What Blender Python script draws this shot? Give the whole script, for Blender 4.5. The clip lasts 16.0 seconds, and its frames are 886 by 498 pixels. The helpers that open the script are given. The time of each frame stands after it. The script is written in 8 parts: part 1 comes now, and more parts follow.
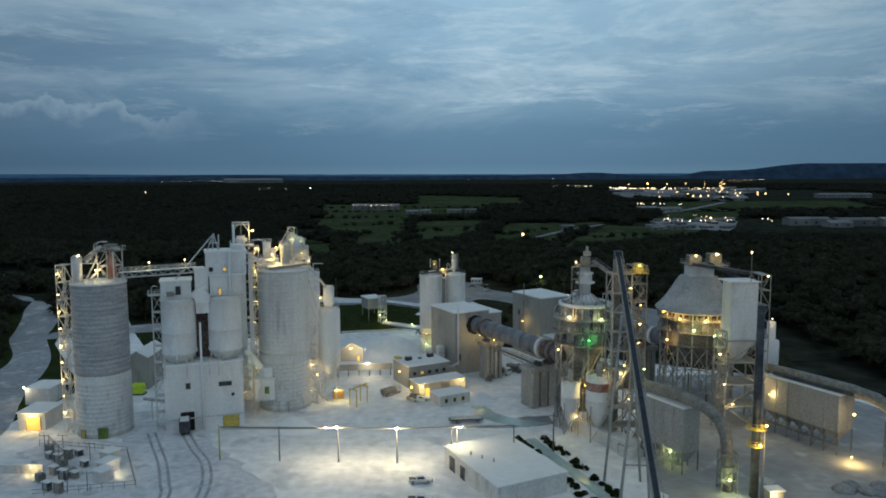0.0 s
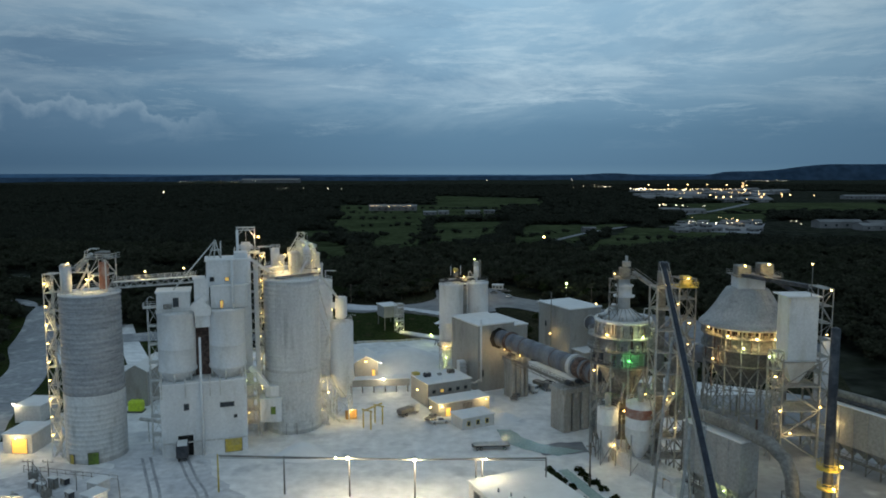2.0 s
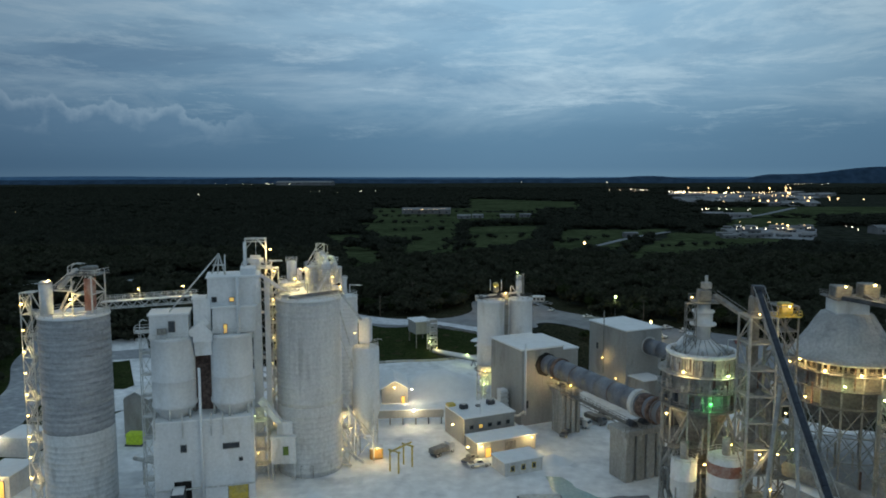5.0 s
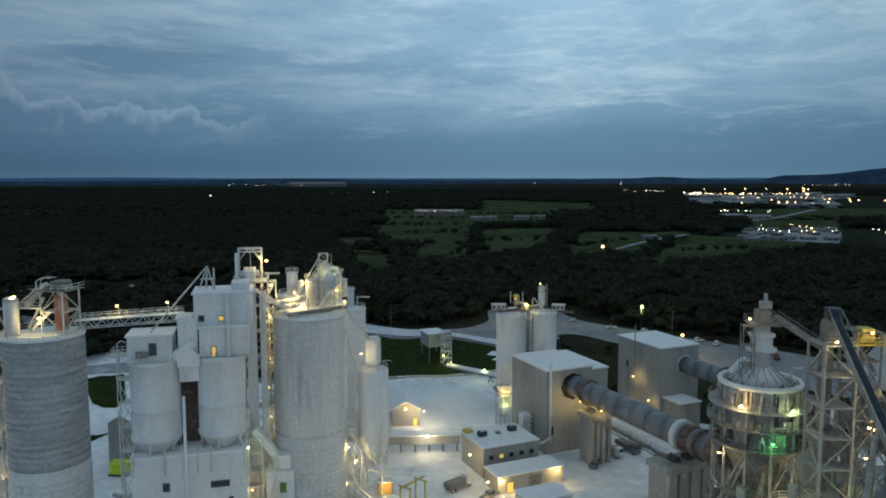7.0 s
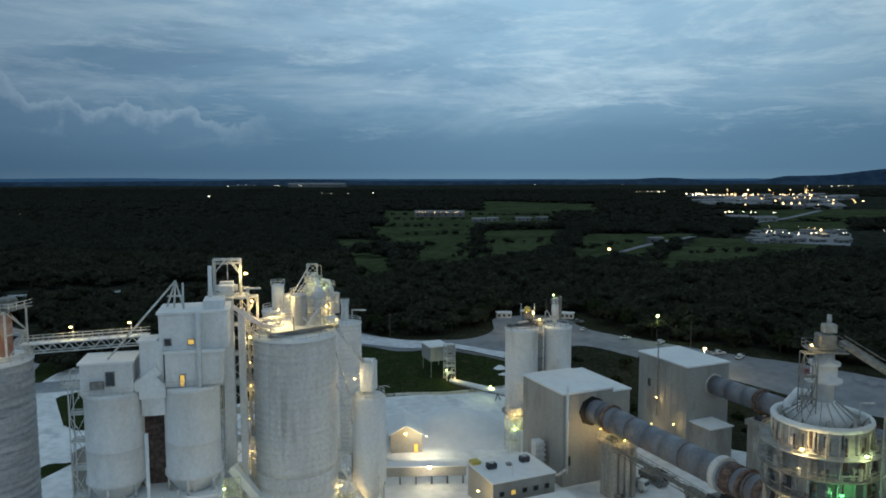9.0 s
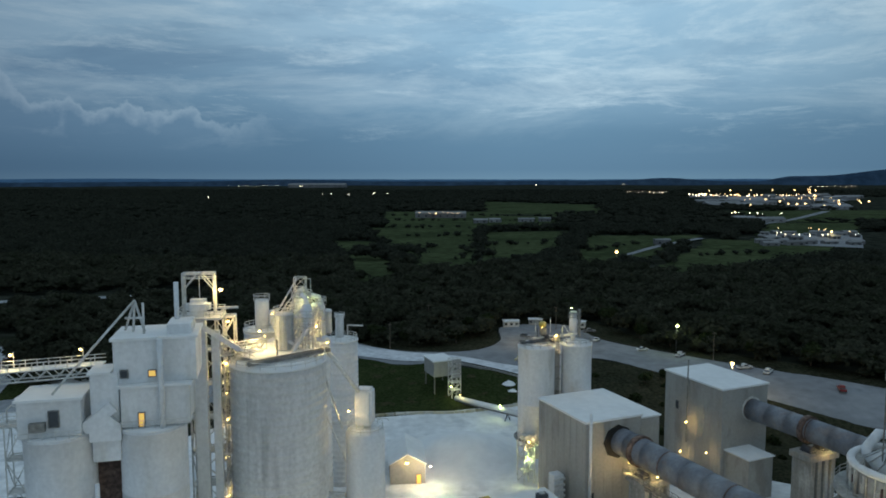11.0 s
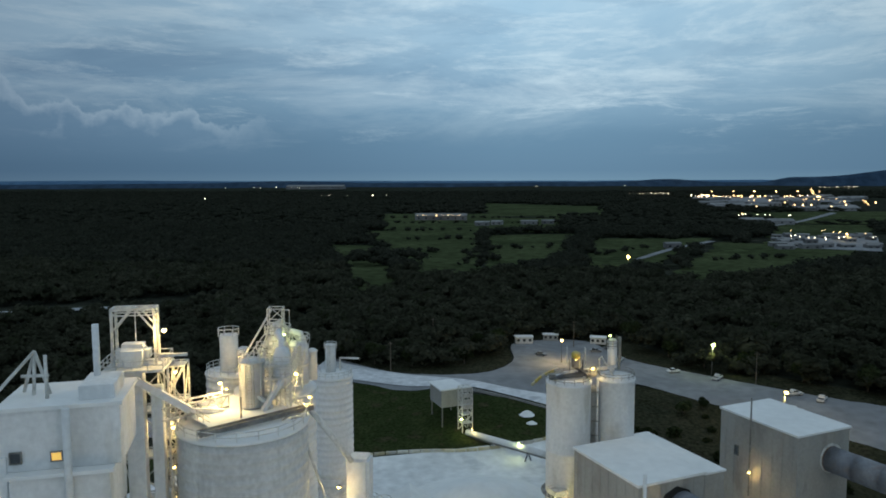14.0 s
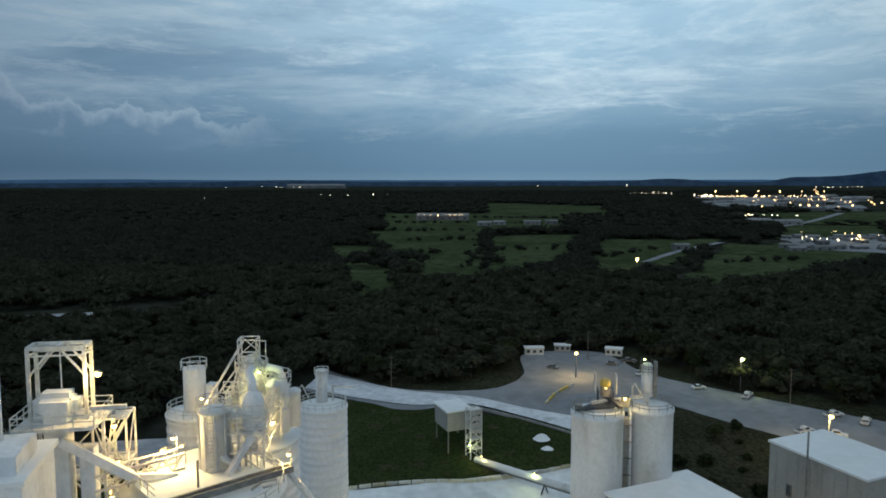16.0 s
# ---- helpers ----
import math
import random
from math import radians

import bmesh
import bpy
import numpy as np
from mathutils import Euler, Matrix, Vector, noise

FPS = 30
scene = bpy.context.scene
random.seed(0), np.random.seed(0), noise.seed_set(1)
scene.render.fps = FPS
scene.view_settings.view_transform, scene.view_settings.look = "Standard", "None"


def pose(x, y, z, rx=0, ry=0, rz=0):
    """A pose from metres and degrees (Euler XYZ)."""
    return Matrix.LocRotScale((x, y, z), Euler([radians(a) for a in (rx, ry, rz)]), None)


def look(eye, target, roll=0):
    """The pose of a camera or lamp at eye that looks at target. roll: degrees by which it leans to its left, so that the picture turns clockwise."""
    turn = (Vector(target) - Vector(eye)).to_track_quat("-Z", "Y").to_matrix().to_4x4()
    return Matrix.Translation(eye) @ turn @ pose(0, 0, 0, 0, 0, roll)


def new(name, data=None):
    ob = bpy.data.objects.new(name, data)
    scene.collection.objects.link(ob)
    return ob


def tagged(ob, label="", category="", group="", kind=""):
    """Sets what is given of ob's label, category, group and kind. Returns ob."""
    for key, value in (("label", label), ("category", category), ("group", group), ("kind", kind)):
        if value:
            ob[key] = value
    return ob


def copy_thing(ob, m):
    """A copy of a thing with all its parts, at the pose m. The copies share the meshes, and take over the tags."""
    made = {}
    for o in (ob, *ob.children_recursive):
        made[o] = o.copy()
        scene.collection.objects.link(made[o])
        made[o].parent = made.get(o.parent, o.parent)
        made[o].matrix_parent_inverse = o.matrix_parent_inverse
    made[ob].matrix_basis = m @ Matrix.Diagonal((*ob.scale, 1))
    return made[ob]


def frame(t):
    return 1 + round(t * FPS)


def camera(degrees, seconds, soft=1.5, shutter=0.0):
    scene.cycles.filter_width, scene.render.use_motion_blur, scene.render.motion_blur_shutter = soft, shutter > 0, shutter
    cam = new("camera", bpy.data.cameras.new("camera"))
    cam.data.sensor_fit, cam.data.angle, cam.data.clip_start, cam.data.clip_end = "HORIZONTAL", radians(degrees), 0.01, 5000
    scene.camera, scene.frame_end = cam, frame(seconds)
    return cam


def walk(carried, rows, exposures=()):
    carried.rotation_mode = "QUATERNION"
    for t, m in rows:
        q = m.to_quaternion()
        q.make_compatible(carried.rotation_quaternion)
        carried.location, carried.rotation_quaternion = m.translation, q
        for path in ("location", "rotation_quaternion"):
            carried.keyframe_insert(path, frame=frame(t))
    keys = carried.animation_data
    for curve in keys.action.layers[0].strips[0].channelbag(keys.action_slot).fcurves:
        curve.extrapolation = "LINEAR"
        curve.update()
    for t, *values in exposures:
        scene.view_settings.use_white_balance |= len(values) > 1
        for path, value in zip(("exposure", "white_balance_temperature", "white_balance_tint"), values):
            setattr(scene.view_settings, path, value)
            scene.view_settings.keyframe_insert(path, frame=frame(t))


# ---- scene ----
cam = camera(63.0, 16.0, soft=1.8)
PATH = [
    (0, (8.699, -23.744, 72.361), (8.594, -21.758, 72.151), -0.2),
    (0.5, (8.043, -18.965, 72.434), (7.925, -16.979, 72.223), -0.1),
    (1, (7.258, -14.162, 72.55), (7.13, -12.178, 72.338), -0.1),
    (1.5, (6.721, -9.346, 72.46), (6.58, -7.362, 72.251), -0.1),
    (2, (6.031, -4.454, 72.553), (5.879, -2.471, 72.344), -0.1),
    (2.5, (5.429, 0.395, 72.494), (5.265, 2.377, 72.286), -0.1),
    (3, (4.754, 5.254, 72.554), (4.576, 7.235, 72.346), -0.0),
    (3.5, (4.1, 10.19, 72.564), (3.907, 12.17, 72.357), -0.0),
    (4, (3.406, 15.097, 72.483), (3.197, 17.075, 72.279), -0.1),
    (6.5, (-0.517, 38.984, 72.766), (-0.793, 40.954, 72.566), -0.0),
    (7, (-1.479, 44.015, 72.827), (-1.756, 45.986, 72.628), -0.1),
    (7.5, (-2.231, 48.963, 72.863), (-2.509, 50.933, 72.663), -0.1),
    (8, (-3.209, 53.89, 72.878), (-3.487, 55.861, 72.68), -0.1),
    (8.5, (-4.223, 58.79, 72.807), (-4.501, 60.761, 72.609), -0.1),
    (9, (-5.22, 63.567, 72.816), (-5.497, 65.538, 72.619), -0.1),
    (11.5, (-10.38, 87.949, 72.744), (-10.659, 89.92, 72.548), -0.1),
    (12, (-11.635, 92.988, 72.919), (-11.913, 94.959, 72.723), -0.1),
    (12.5, (-12.804, 97.896, 72.844), (-13.08, 99.867, 72.648), -0.1),
    (13, (-13.908, 102.764, 72.705), (-14.184, 104.736, 72.511), -0.2),
    (13.5, (-14.979, 107.641, 72.774), (-15.255, 109.612, 72.579), -0.2),
    (14, (-16.115, 112.547, 72.648), (-16.391, 114.518, 72.456), -0.2),
    (14.5, (-17.067, 117.408, 72.77), (-17.344, 119.379, 72.575), -0.1),
    (15, (-18.06, 122.102, 72.519), (-18.337, 124.073, 72.328), -0.2),
    (15.5, (-19.071, 126.882, 72.573), (-19.35, 128.853, 72.382), -0.2),
    (16, (-20.29, 131.885, 72.69), (-20.568, 133.856, 72.496), -0.1),
]
walk(cam, [(t, look(eye, target, roll)) for t, eye, target, roll in PATH], [(0, 0.0, 6680, 11.5), (3.5, 0.02, 6600, 11), (8, 0.1, 6580, 10.5), (11.5, 0.18, 6720, 11.5), (13, 0.22, 6850, 12.5), (16, 0.33, 7000, 14)])

# ---- dusk sky ----
world = bpy.data.worlds.new("dusk")
scene.world = world
world.use_nodes = True
wn, wl = world.node_tree.nodes, world.node_tree.links
wn.clear()


def wnode(kind, **values):
    n = wn.new(kind)
    for key, value in values.items():
        n.inputs[int(key[1:])].default_value = value
    return n


def ramp(nodes, stops):
    n = nodes.new("ShaderNodeValToRGB")
    while len(n.color_ramp.elements) < len(stops):
        n.color_ramp.elements.new(0.5)
    for e, (p, c) in zip(n.color_ramp.elements, stops):
        e.position, e.color = p, (*c, 1) if len(c) == 3 else c
    return n


def mixc(nodes, links, f, a, b, mode="MIX"):
    n = nodes.new("ShaderNodeMix")
    n.data_type, n.blend_type = "RGBA", mode
    for i, s in ((0, f), (6, a), (7, b)):
        if isinstance(s, (int, float)):
            n.inputs[i].default_value = s
        elif isinstance(s, tuple):
            n.inputs[i].default_value = (*s, 1)
        else:
            links.new(s, n.inputs[i])
    return n.outputs[2]


coord = wn.new("ShaderNodeTexCoord")
sep = wn.new("ShaderNodeSeparateXYZ")
wl.new(coord.outputs["Generated"], sep.inputs[0])
# clear dusk gradient from the horizon up
grad = ramp(wn, [(0.0, (0.076, 0.148, 0.228)), (0.012, (0.062, 0.128, 0.208)), (0.06, (0.066, 0.138, 0.222)), (0.12, (0.088, 0.178, 0.280)), (0.22, (0.125, 0.234, 0.352)), (0.5, (0.20, 0.31, 0.42)), (1.0, (0.24, 0.34, 0.44))])
wl.new(sep.outputs[2], grad.inputs[0])


def streaks(scale, loc, stretch, lo, hi, detail=9.0, rough=0.62, low=0.05, high=0.17, strength=1.0):
    """Layered cloud in long level bands, thinning towards the horizon."""
    m = wn.new("ShaderNodeMapping")
    m.inputs["Location"].default_value, m.inputs["Scale"].default_value = loc, stretch
    wl.new(coord.outputs["Generated"], m.inputs[0])
    n = wn.new("ShaderNodeTexNoise")
    n.inputs["Scale"].default_value, n.inputs["Detail"].default_value, n.inputs["Roughness"].default_value = scale, detail, rough
    n.inputs["Distortion"].default_value = 0.35
    wl.new(m.outputs[0], n.inputs["Vector"])
    r = ramp(wn, [(lo, (0, 0, 0)), (hi, (1, 1, 1))])
    wl.new(n.outputs[0], r.inputs[0])
    fade = wn.new("ShaderNodeMapRange")
    for i, v in ((1, low), (2, high), (3, 0.0), (4, strength)):
        fade.inputs[i].default_value = v
    wl.new(sep.outputs[2], fade.inputs[0])
    f = wn.new("ShaderNodeMath"); f.operation = "MULTIPLY"
    wl.new(r.outputs[0], f.inputs[0]); wl.new(fade.outputs[0], f.inputs[1])
    return f.outputs[0]


sky = mixc(wn, wl, streaks(1.5, (3.1, 1.7, 0.4), (1, 1, 3.2), 0.38, 0.66, strength=0.9), grad.outputs[0], (0.190, 0.295, 0.395))
sky = mixc(wn, wl, streaks(2.3, (1.3, 9.1, 5.0), (1, 1, 5.5), 0.47, 0.66, low=0.03, high=0.12, strength=0.85), sky, (0.092, 0.172, 0.268))
sky = mixc(wn, wl, streaks(3.4, (7.3, 4.1, 2.0), (1, 1, 4.6), 0.47, 0.68, 11.0, 0.68, 0.04, 0.18, 0.95), sky, (0.275, 0.375, 0.460))
sky = mixc(wn, wl, streaks(6.0, (2.2, 6.6, 8.0), (1, 1, 6.5), 0.53, 0.71, 11.0, 0.70, 0.03, 0.10, 0.8), sky, (0.245, 0.345, 0.435))
# a bank of cumulus low over the left of the horizon, its tops still catching light
bank = wn.new("ShaderNodeTexNoise"); bank.inputs["Scale"].default_value = 23.0; bank.inputs["Detail"].default_value = 7.0
bank.inputs["Roughness"].default_value = 0.55
bank_map = wn.new("ShaderNodeMapping"); bank_map.inputs["Scale"].default_value = (1.0, 1.0, 1.0)
wl.new(coord.outputs["Generated"], bank_map.inputs[0])
wl.new(bank_map.outputs[0], bank.inputs["Vector"])


def span(a, b, c, d, source):
    n = wn.new("ShaderNodeMapRange")
    for i, v in ((1, a), (2, b), (3, c), (4, d)):
        n.inputs[i].default_value = v
    wl.new(source, n.inputs[0])
    return n.outputs[0]


def wmath(op, a, b):
    n = wn.new("ShaderNodeMath"); n.operation = op
    for i, v in enumerate((a, b)):
        if isinstance(v, float):
            n.inputs[i].default_value = v
        else:
            wl.new(v, n.inputs[i])
    return n.outputs[0]


side = span(-0.34, -0.46, 0.0, 1.0, sep.outputs[0])
lumps = span(0.32, 0.68, -0.014, 0.020, bank.outputs[0])
crest = wmath("ADD", wmath("ADD", lumps, span(-0.30, -0.50, 0.055, 0.088, sep.outputs[0])), span(-0.605, -0.65, 0.0, 0.05, sep.outputs[0]))
below = wmath("SUBTRACT", crest, sep.outputs[2])
body = span(0.0, 0.006, 0.0, 1.0, below)
rim = span(0.0, 0.026, 1.0, 0.0, below)
bank_c = mixc(wn, wl, rim, (0.088, 0.168, 0.262), (0.215, 0.31, 0.405))
sky = mixc(wn, wl, wmath("MULTIPLY", wmath("MULTIPLY", body, side), span(0.02, 0.07, 0.0, 0.8, sep.outputs[2])), sky, bank_c)
# the afterglow behind thin cloud, ahead and high
aim = wn.new("ShaderNodeVectorMath"); aim.operation = "DOT_PRODUCT"
aim.inputs[1].default_value = Vector((-0.02, 0.90, 0.42)).normalized()
wl.new(coord.outputs["Generated"], aim.inputs[0])
lift = ramp(wn, [(0.70, (0.80, 0.80, 0.82)), (0.88, (1.02, 1.03, 1.02)), (0.97, (1.32, 1.32, 1.30)), (1.0, (1.55, 1.53, 1.48))])
wl.new(aim.outputs["Value"], lift.inputs[0])
sky = mixc(wn, wl, 1.0, sky, lift.outputs[0], "MULTIPLY")
# the sky is deeper blue to the left
across = ramp(wn, [(0.16, (1.02, 1.03, 1.03)), (0.33, (1.22, 1.22, 1.20)), (0.47, (1.42, 1.40, 1.34)), (0.62, (1.42, 1.40, 1.34)), (0.80, (1.28, 1.28, 1.24))])
wl.new(span(-1.0, 1.0, 0.0, 1.0, sep.outputs[0]), across.inputs[0])
sky = mixc(wn, wl, 1.0, sky, across.outputs[0], "MULTIPLY")
# the west, where the sun went down, behind the camera
west = wn.new("ShaderNodeVectorMath"); west.operation = "DOT_PRODUCT"
west.inputs[1].default_value = Vector((-0.35, -0.85, 0.30)).normalized()
wl.new(coord.outputs["Generated"], west.inputs[0])
dusk = ramp(wn, [(0.20, (1.0, 1.0, 1.0)), (0.7, (1.40, 1.30, 1.22)), (1.0, (1.85, 1.66, 1.52))])
wl.new(west.outputs["Value"], dusk.inputs[0])
sky = mixc(wn, wl, 1.0, sky, dusk.outputs[0], "MULTIPLY")
bg = wn.new("ShaderNodeBackground"); bg.inputs[1].default_value = 1.0
wl.new(sky, bg.inputs[0])
wo = wn.new("ShaderNodeOutputWorld")
wl.new(bg.outputs[0], wo.inputs[0])


# ---- materials ----
def surf(name, base, alt, rough=0.8, metal=0.0, big=0.15, fine=1.6, stretch=(1, 1, 1), lo=0.42, hi=0.62, bump=0.25, grain=0.12, vary=0.0, third=None, spec=0.3):
    m = bpy.data.materials.new(name)
    m.use_nodes = True
    nt = m.node_tree
    nodes, links = nt.nodes, nt.links
    p = nodes["Principled BSDF"]
    p.inputs["Roughness"].default_value, p.inputs["Metallic"].default_value = rough, metal
    p.inputs["Specular IOR Level"].default_value = spec
    g = nodes.new("ShaderNodeNewGeometry")
    mp = nodes.new("ShaderNodeMapping")
    mp.inputs["Scale"].default_value = stretch
    links.new(g.outputs["Position"], mp.inputs[0])
    n1 = nodes.new("ShaderNodeTexNoise")
    n1.inputs["Scale"].default_value, n1.inputs["Detail"].default_value, n1.inputs["Roughness"].default_value = big, 8.0, 0.62
    links.new(mp.outputs[0], n1.inputs["Vector"])
    r1 = ramp(nodes, [(lo, (0, 0, 0)), (hi, (1, 1, 1))])
    links.new(n1.outputs[0], r1.inputs[0])
    n2 = nodes.new("ShaderNodeTexNoise")
    n2.inputs["Scale"].default_value, n2.inputs["Detail"].default_value = fine, 6.0
    links.new(g.outputs["Position"], n2.inputs["Vector"])
    c = mixc(nodes, links, r1.outputs[0], base, alt)
    if third:
        n3 = nodes.new("ShaderNodeTexNoise")
        n3.inputs["Scale"].default_value, n3.inputs["Detail"].default_value = big * 2.7, 7.0
        links.new(mp.outputs[0], n3.inputs["Vector"])
        r3 = ramp(nodes, [(0.56, (0, 0, 0)), (0.68, (1, 1, 1))])
        links.new(n3.outputs[0], r3.inputs[0])
        c = mixc(nodes, links, r3.outputs[0], c, third)
    r2 = ramp(nodes, [(0.25, (1 - grain * 2,) * 3), (0.75, (1 + grain,) * 3)])
    links.new(n2.outputs[0], r2.inputs[0])
    c = mixc(nodes, links, 1.0, c, r2.outputs[0], "MULTIPLY")
    if vary:
        oi = nodes.new("ShaderNodeObjectInfo")
        rv = ramp(nodes, [(0, (1 - vary,) * 3), (1, (1 + vary,) * 3)])
        links.new(oi.outputs["Random"], rv.inputs[0])
        c = mixc(nodes, links, 1.0, c, rv.outputs[0], "MULTIPLY")
    links.new(c, p.inputs["Base Color"])
    if bump:
        b = nodes.new("ShaderNodeBump")
        b.inputs["Strength"].default_value, b.inputs["Distance"].default_value = bump, 0.15
        links.new(n2.outputs[0], b.inputs["Height"])
        links.new(b.outputs[0], p.inputs["Normal"])
    return m


def translucent(m, amount):
    """Lets part of the light through a leaf."""
    nodes, links = m.node_tree.nodes, m.node_tree.links
    p, out = nodes["Principled BSDF"], nodes["Material Output"]
    t, mx = nodes.new("ShaderNodeBsdfTranslucent"), nodes.new("ShaderNodeMixShader")
    links.new(p.inputs["Base Color"].links[0].from_socket, t.inputs[0])
    mx.inputs[0].default_value = amount
    links.new(p.outputs[0], mx.inputs[1]); links.new(t.outputs[0], mx.inputs[2]); links.new(mx.outputs[0], out.inputs[0])


def glowing(name, color, strength):
    m = bpy.data.materials.new(name)
    m.use_nodes = True
    p = m.node_tree.nodes["Principled BSDF"]
    p.inputs["Base Color"].default_value = (*color, 1)
    p.inputs["Emission Color"].default_value = (*color, 1)
    p.inputs["Emission Strength"].default_value = strength
    return m


DUST = surf("dust_white_steel", (0.77, 0.77, 0.765), (0.67, 0.67, 0.66), 0.9, big=0.12, stretch=(1, 1, 0.25), third=(0.62, 0.61, 0.58), grain=0.06, spec=0.0)
DUSTROOF = surf("dust_roof", (0.80, 0.80, 0.785), (0.75, 0.75, 0.735), 0.95, big=0.07, fine=0.5, grain=0.035, bump=0.12, spec=0.0)
CONC = surf("slipform_concrete", (0.42, 0.42, 0.41), (0.52, 0.515, 0.50), 0.9, big=0.10, stretch=(1, 1, 2.0), third=(0.35, 0.35, 0.345), grain=0.12)
CONCD = surf("grey_slipform_concrete", (0.34, 0.345, 0.35), (0.46, 0.46, 0.46), 0.9, big=0.42, stretch=(0.22, 0.22, 1.5), third=(0.27, 0.275, 0.28), grain=0.12)
GREYS = surf("grey_dusted_casing", (0.40, 0.39, 0.365), (0.31, 0.30, 0.285), 0.85, big=0.15, stretch=(1, 1, 0.3), third=(0.36, 0.355, 0.335))
CONC2 = surf("stained_silo_concrete", (0.66, 0.655, 0.635), (0.54, 0.535, 0.52), 0.9, big=0.16, stretch=(1, 1, 0.10), lo=0.45, hi=0.6, third=(0.44, 0.435, 0.42), grain=0.10)
CONCW = surf("dusted_concrete", (0.68, 0.675, 0.65), (0.58, 0.575, 0.555), 0.9, big=0.16, stretch=(1, 1, 0.35), third=(0.50, 0.49, 0.465), grain=0.1)
PIER = surf("pier_concrete", (0.40, 0.385, 0.35), (0.28, 0.265, 0.235), 0.9, big=0.2, stretch=(1, 1, 0.15), third=(0.5, 0.485, 0.45))
TAN = surf("tan_cladding", (0.315, 0.305, 0.28), (0.38, 0.37, 0.34), 0.75, big=0.10, stretch=(1, 1, 0.35), third=(0.27, 0.255, 0.23), grain=0.06, bump=0.08)
STEEL = surf("dusty_steel", (0.28, 0.27, 0.245), (0.20, 0.19, 0.17), 0.7, metal=0.2, big=0.35, grain=0.2)
STEELW = surf("dust_coated_steel", (0.70, 0.69, 0.655), (0.55, 0.54, 0.50), 0.85, big=0.4, grain=0.2)
DARK = surf("dark_steel", (0.055, 0.06, 0.07), (0.12, 0.125, 0.13), 0.6, metal=0.3, big=0.3)
CRANE = surf("dark_blue_cover", (0.018, 0.024, 0.036), (0.032, 0.04, 0.054), 0.6, metal=0.0, big=0.4)
STEELM = surf("mid_grey_dusty_steel", (0.42, 0.415, 0.385), (0.31, 0.30, 0.275), 0.8, big=0.4, grain=0.2)
KILN = surf("kiln_shell", (0.18, 0.192, 0.218), (0.235, 0.245, 0.265), 0.55, metal=0.3, big=0.12, third=(0.22, 0.20, 0.20), grain=0.10, bump=0.08)
RUST = surf("rusted_band", (0.13, 0.085, 0.07), (0.22, 0.15, 0.12), 0.8, big=0.4, grain=0.3)
REDP = surf("faded_red_paint", (0.30, 0.13, 0.09), (0.42, 0.30, 0.25), 0.75, big=0.5)
YEL = surf("yellow_paint", (0.62, 0.46, 0.07), (0.50, 0.40, 0.16), 0.6, big=0.6)
GREENP = surf("green_panel", (0.16, 0.25, 0.04), (0.10, 0.14, 0.04), 0.6, big=0.6)
LIME = surf("safety_yellow_green_tarp", (0.62, 0.80, 0.05), (0.52, 0.68, 0.06), 0.5, big=0.6)
ORANGE = surf("orange_door", (0.60, 0.32, 0.08), (0.45, 0.26, 0.10), 0.6, big=0.6)
HOLE = surf("dark_interior", (0.02, 0.02, 0.018), (0.035, 0.03, 0.025), 0.9, big=0.5)
YARD = surf("white_lime_dust_ground", (0.84, 0.84, 0.83), (0.72, 0.725, 0.72), 0.97, big=0.035, fine=0.35, third=(0.60, 0.61, 0.615), bump=0.4, grain=0.10, spec=0.0)
GREYYARD = surf("grey_dust_ground", (0.40, 0.40, 0.395), (0.30, 0.30, 0.30), 0.97, big=0.05, fine=0.4, third=(0.50, 0.50, 0.495), bump=0.4, spec=0.0)
ROAD = surf("dusty_road", (0.36, 0.37, 0.38), (0.29, 0.30, 0.31), 0.95, big=0.05, fine=0.5, third=(0.52, 0.525, 0.52), spec=0.0)
PARK = surf("gravel_parking", (0.22, 0.228, 0.24), (0.285, 0.293, 0.302), 0.95, big=0.05, fine=0.3, third=(0.20, 0.205, 0.215), grain=0.08, bump=0.08, spec=0.0)
TROD = surf("trodden_grey_dust", (0.62, 0.63, 0.65), (0.75, 0.755, 0.76), 0.97, big=0.07, fine=0.5, third=(0.50, 0.51, 0.53), grain=0.12, spec=0.0)
RUT = surf("wheel_rut", (0.33, 0.34, 0.36), (0.44, 0.45, 0.46), 0.95, big=0.2, fine=0.8)
LAWN = surf("lawn", (0.030, 0.042, 0.016), (0.044, 0.056, 0.022), 0.95, big=0.09, fine=1.2, third=(0.055, 0.052, 0.028), grain=0.3, spec=0.0)
BANK = surf("rough_scrub", (0.034, 0.036, 0.022), (0.048, 0.048, 0.030), 0.95, big=0.12, fine=1.0, third=(0.045, 0.042, 0.028), grain=0.35, bump=0.6, spec=0.0)
FIELD = surf("pasture", (0.066, 0.082, 0.040), (0.044, 0.058, 0.028), 0.95, big=0.010, fine=0.12, third=(0.085, 0.105, 0.05), grain=0.25, spec=0.0)
SOIL = surf("forest_floor", (0.030, 0.034, 0.026), (0.040, 0.044, 0.034), 0.97, big=0.01, fine=0.08, third=(0.036, 0.042, 0.026), grain=0.4, bump=0.8, spec=0.0)
# Distance haze is put into the blue base colours of both hills.
HILL = surf("wooded_hill_haze_tint", (0.034, 0.062, 0.100), (0.044, 0.074, 0.114), 0.95, big=0.004, fine=0.02, grain=0.2, bump=0, spec=0.0)
HILLFAR = surf("distant_hill_haze_blue", (0.075, 0.150, 0.245), (0.085, 0.165, 0.26), 0.95, big=0.003, fine=0.02, grain=0.08, bump=0, spec=0.0)
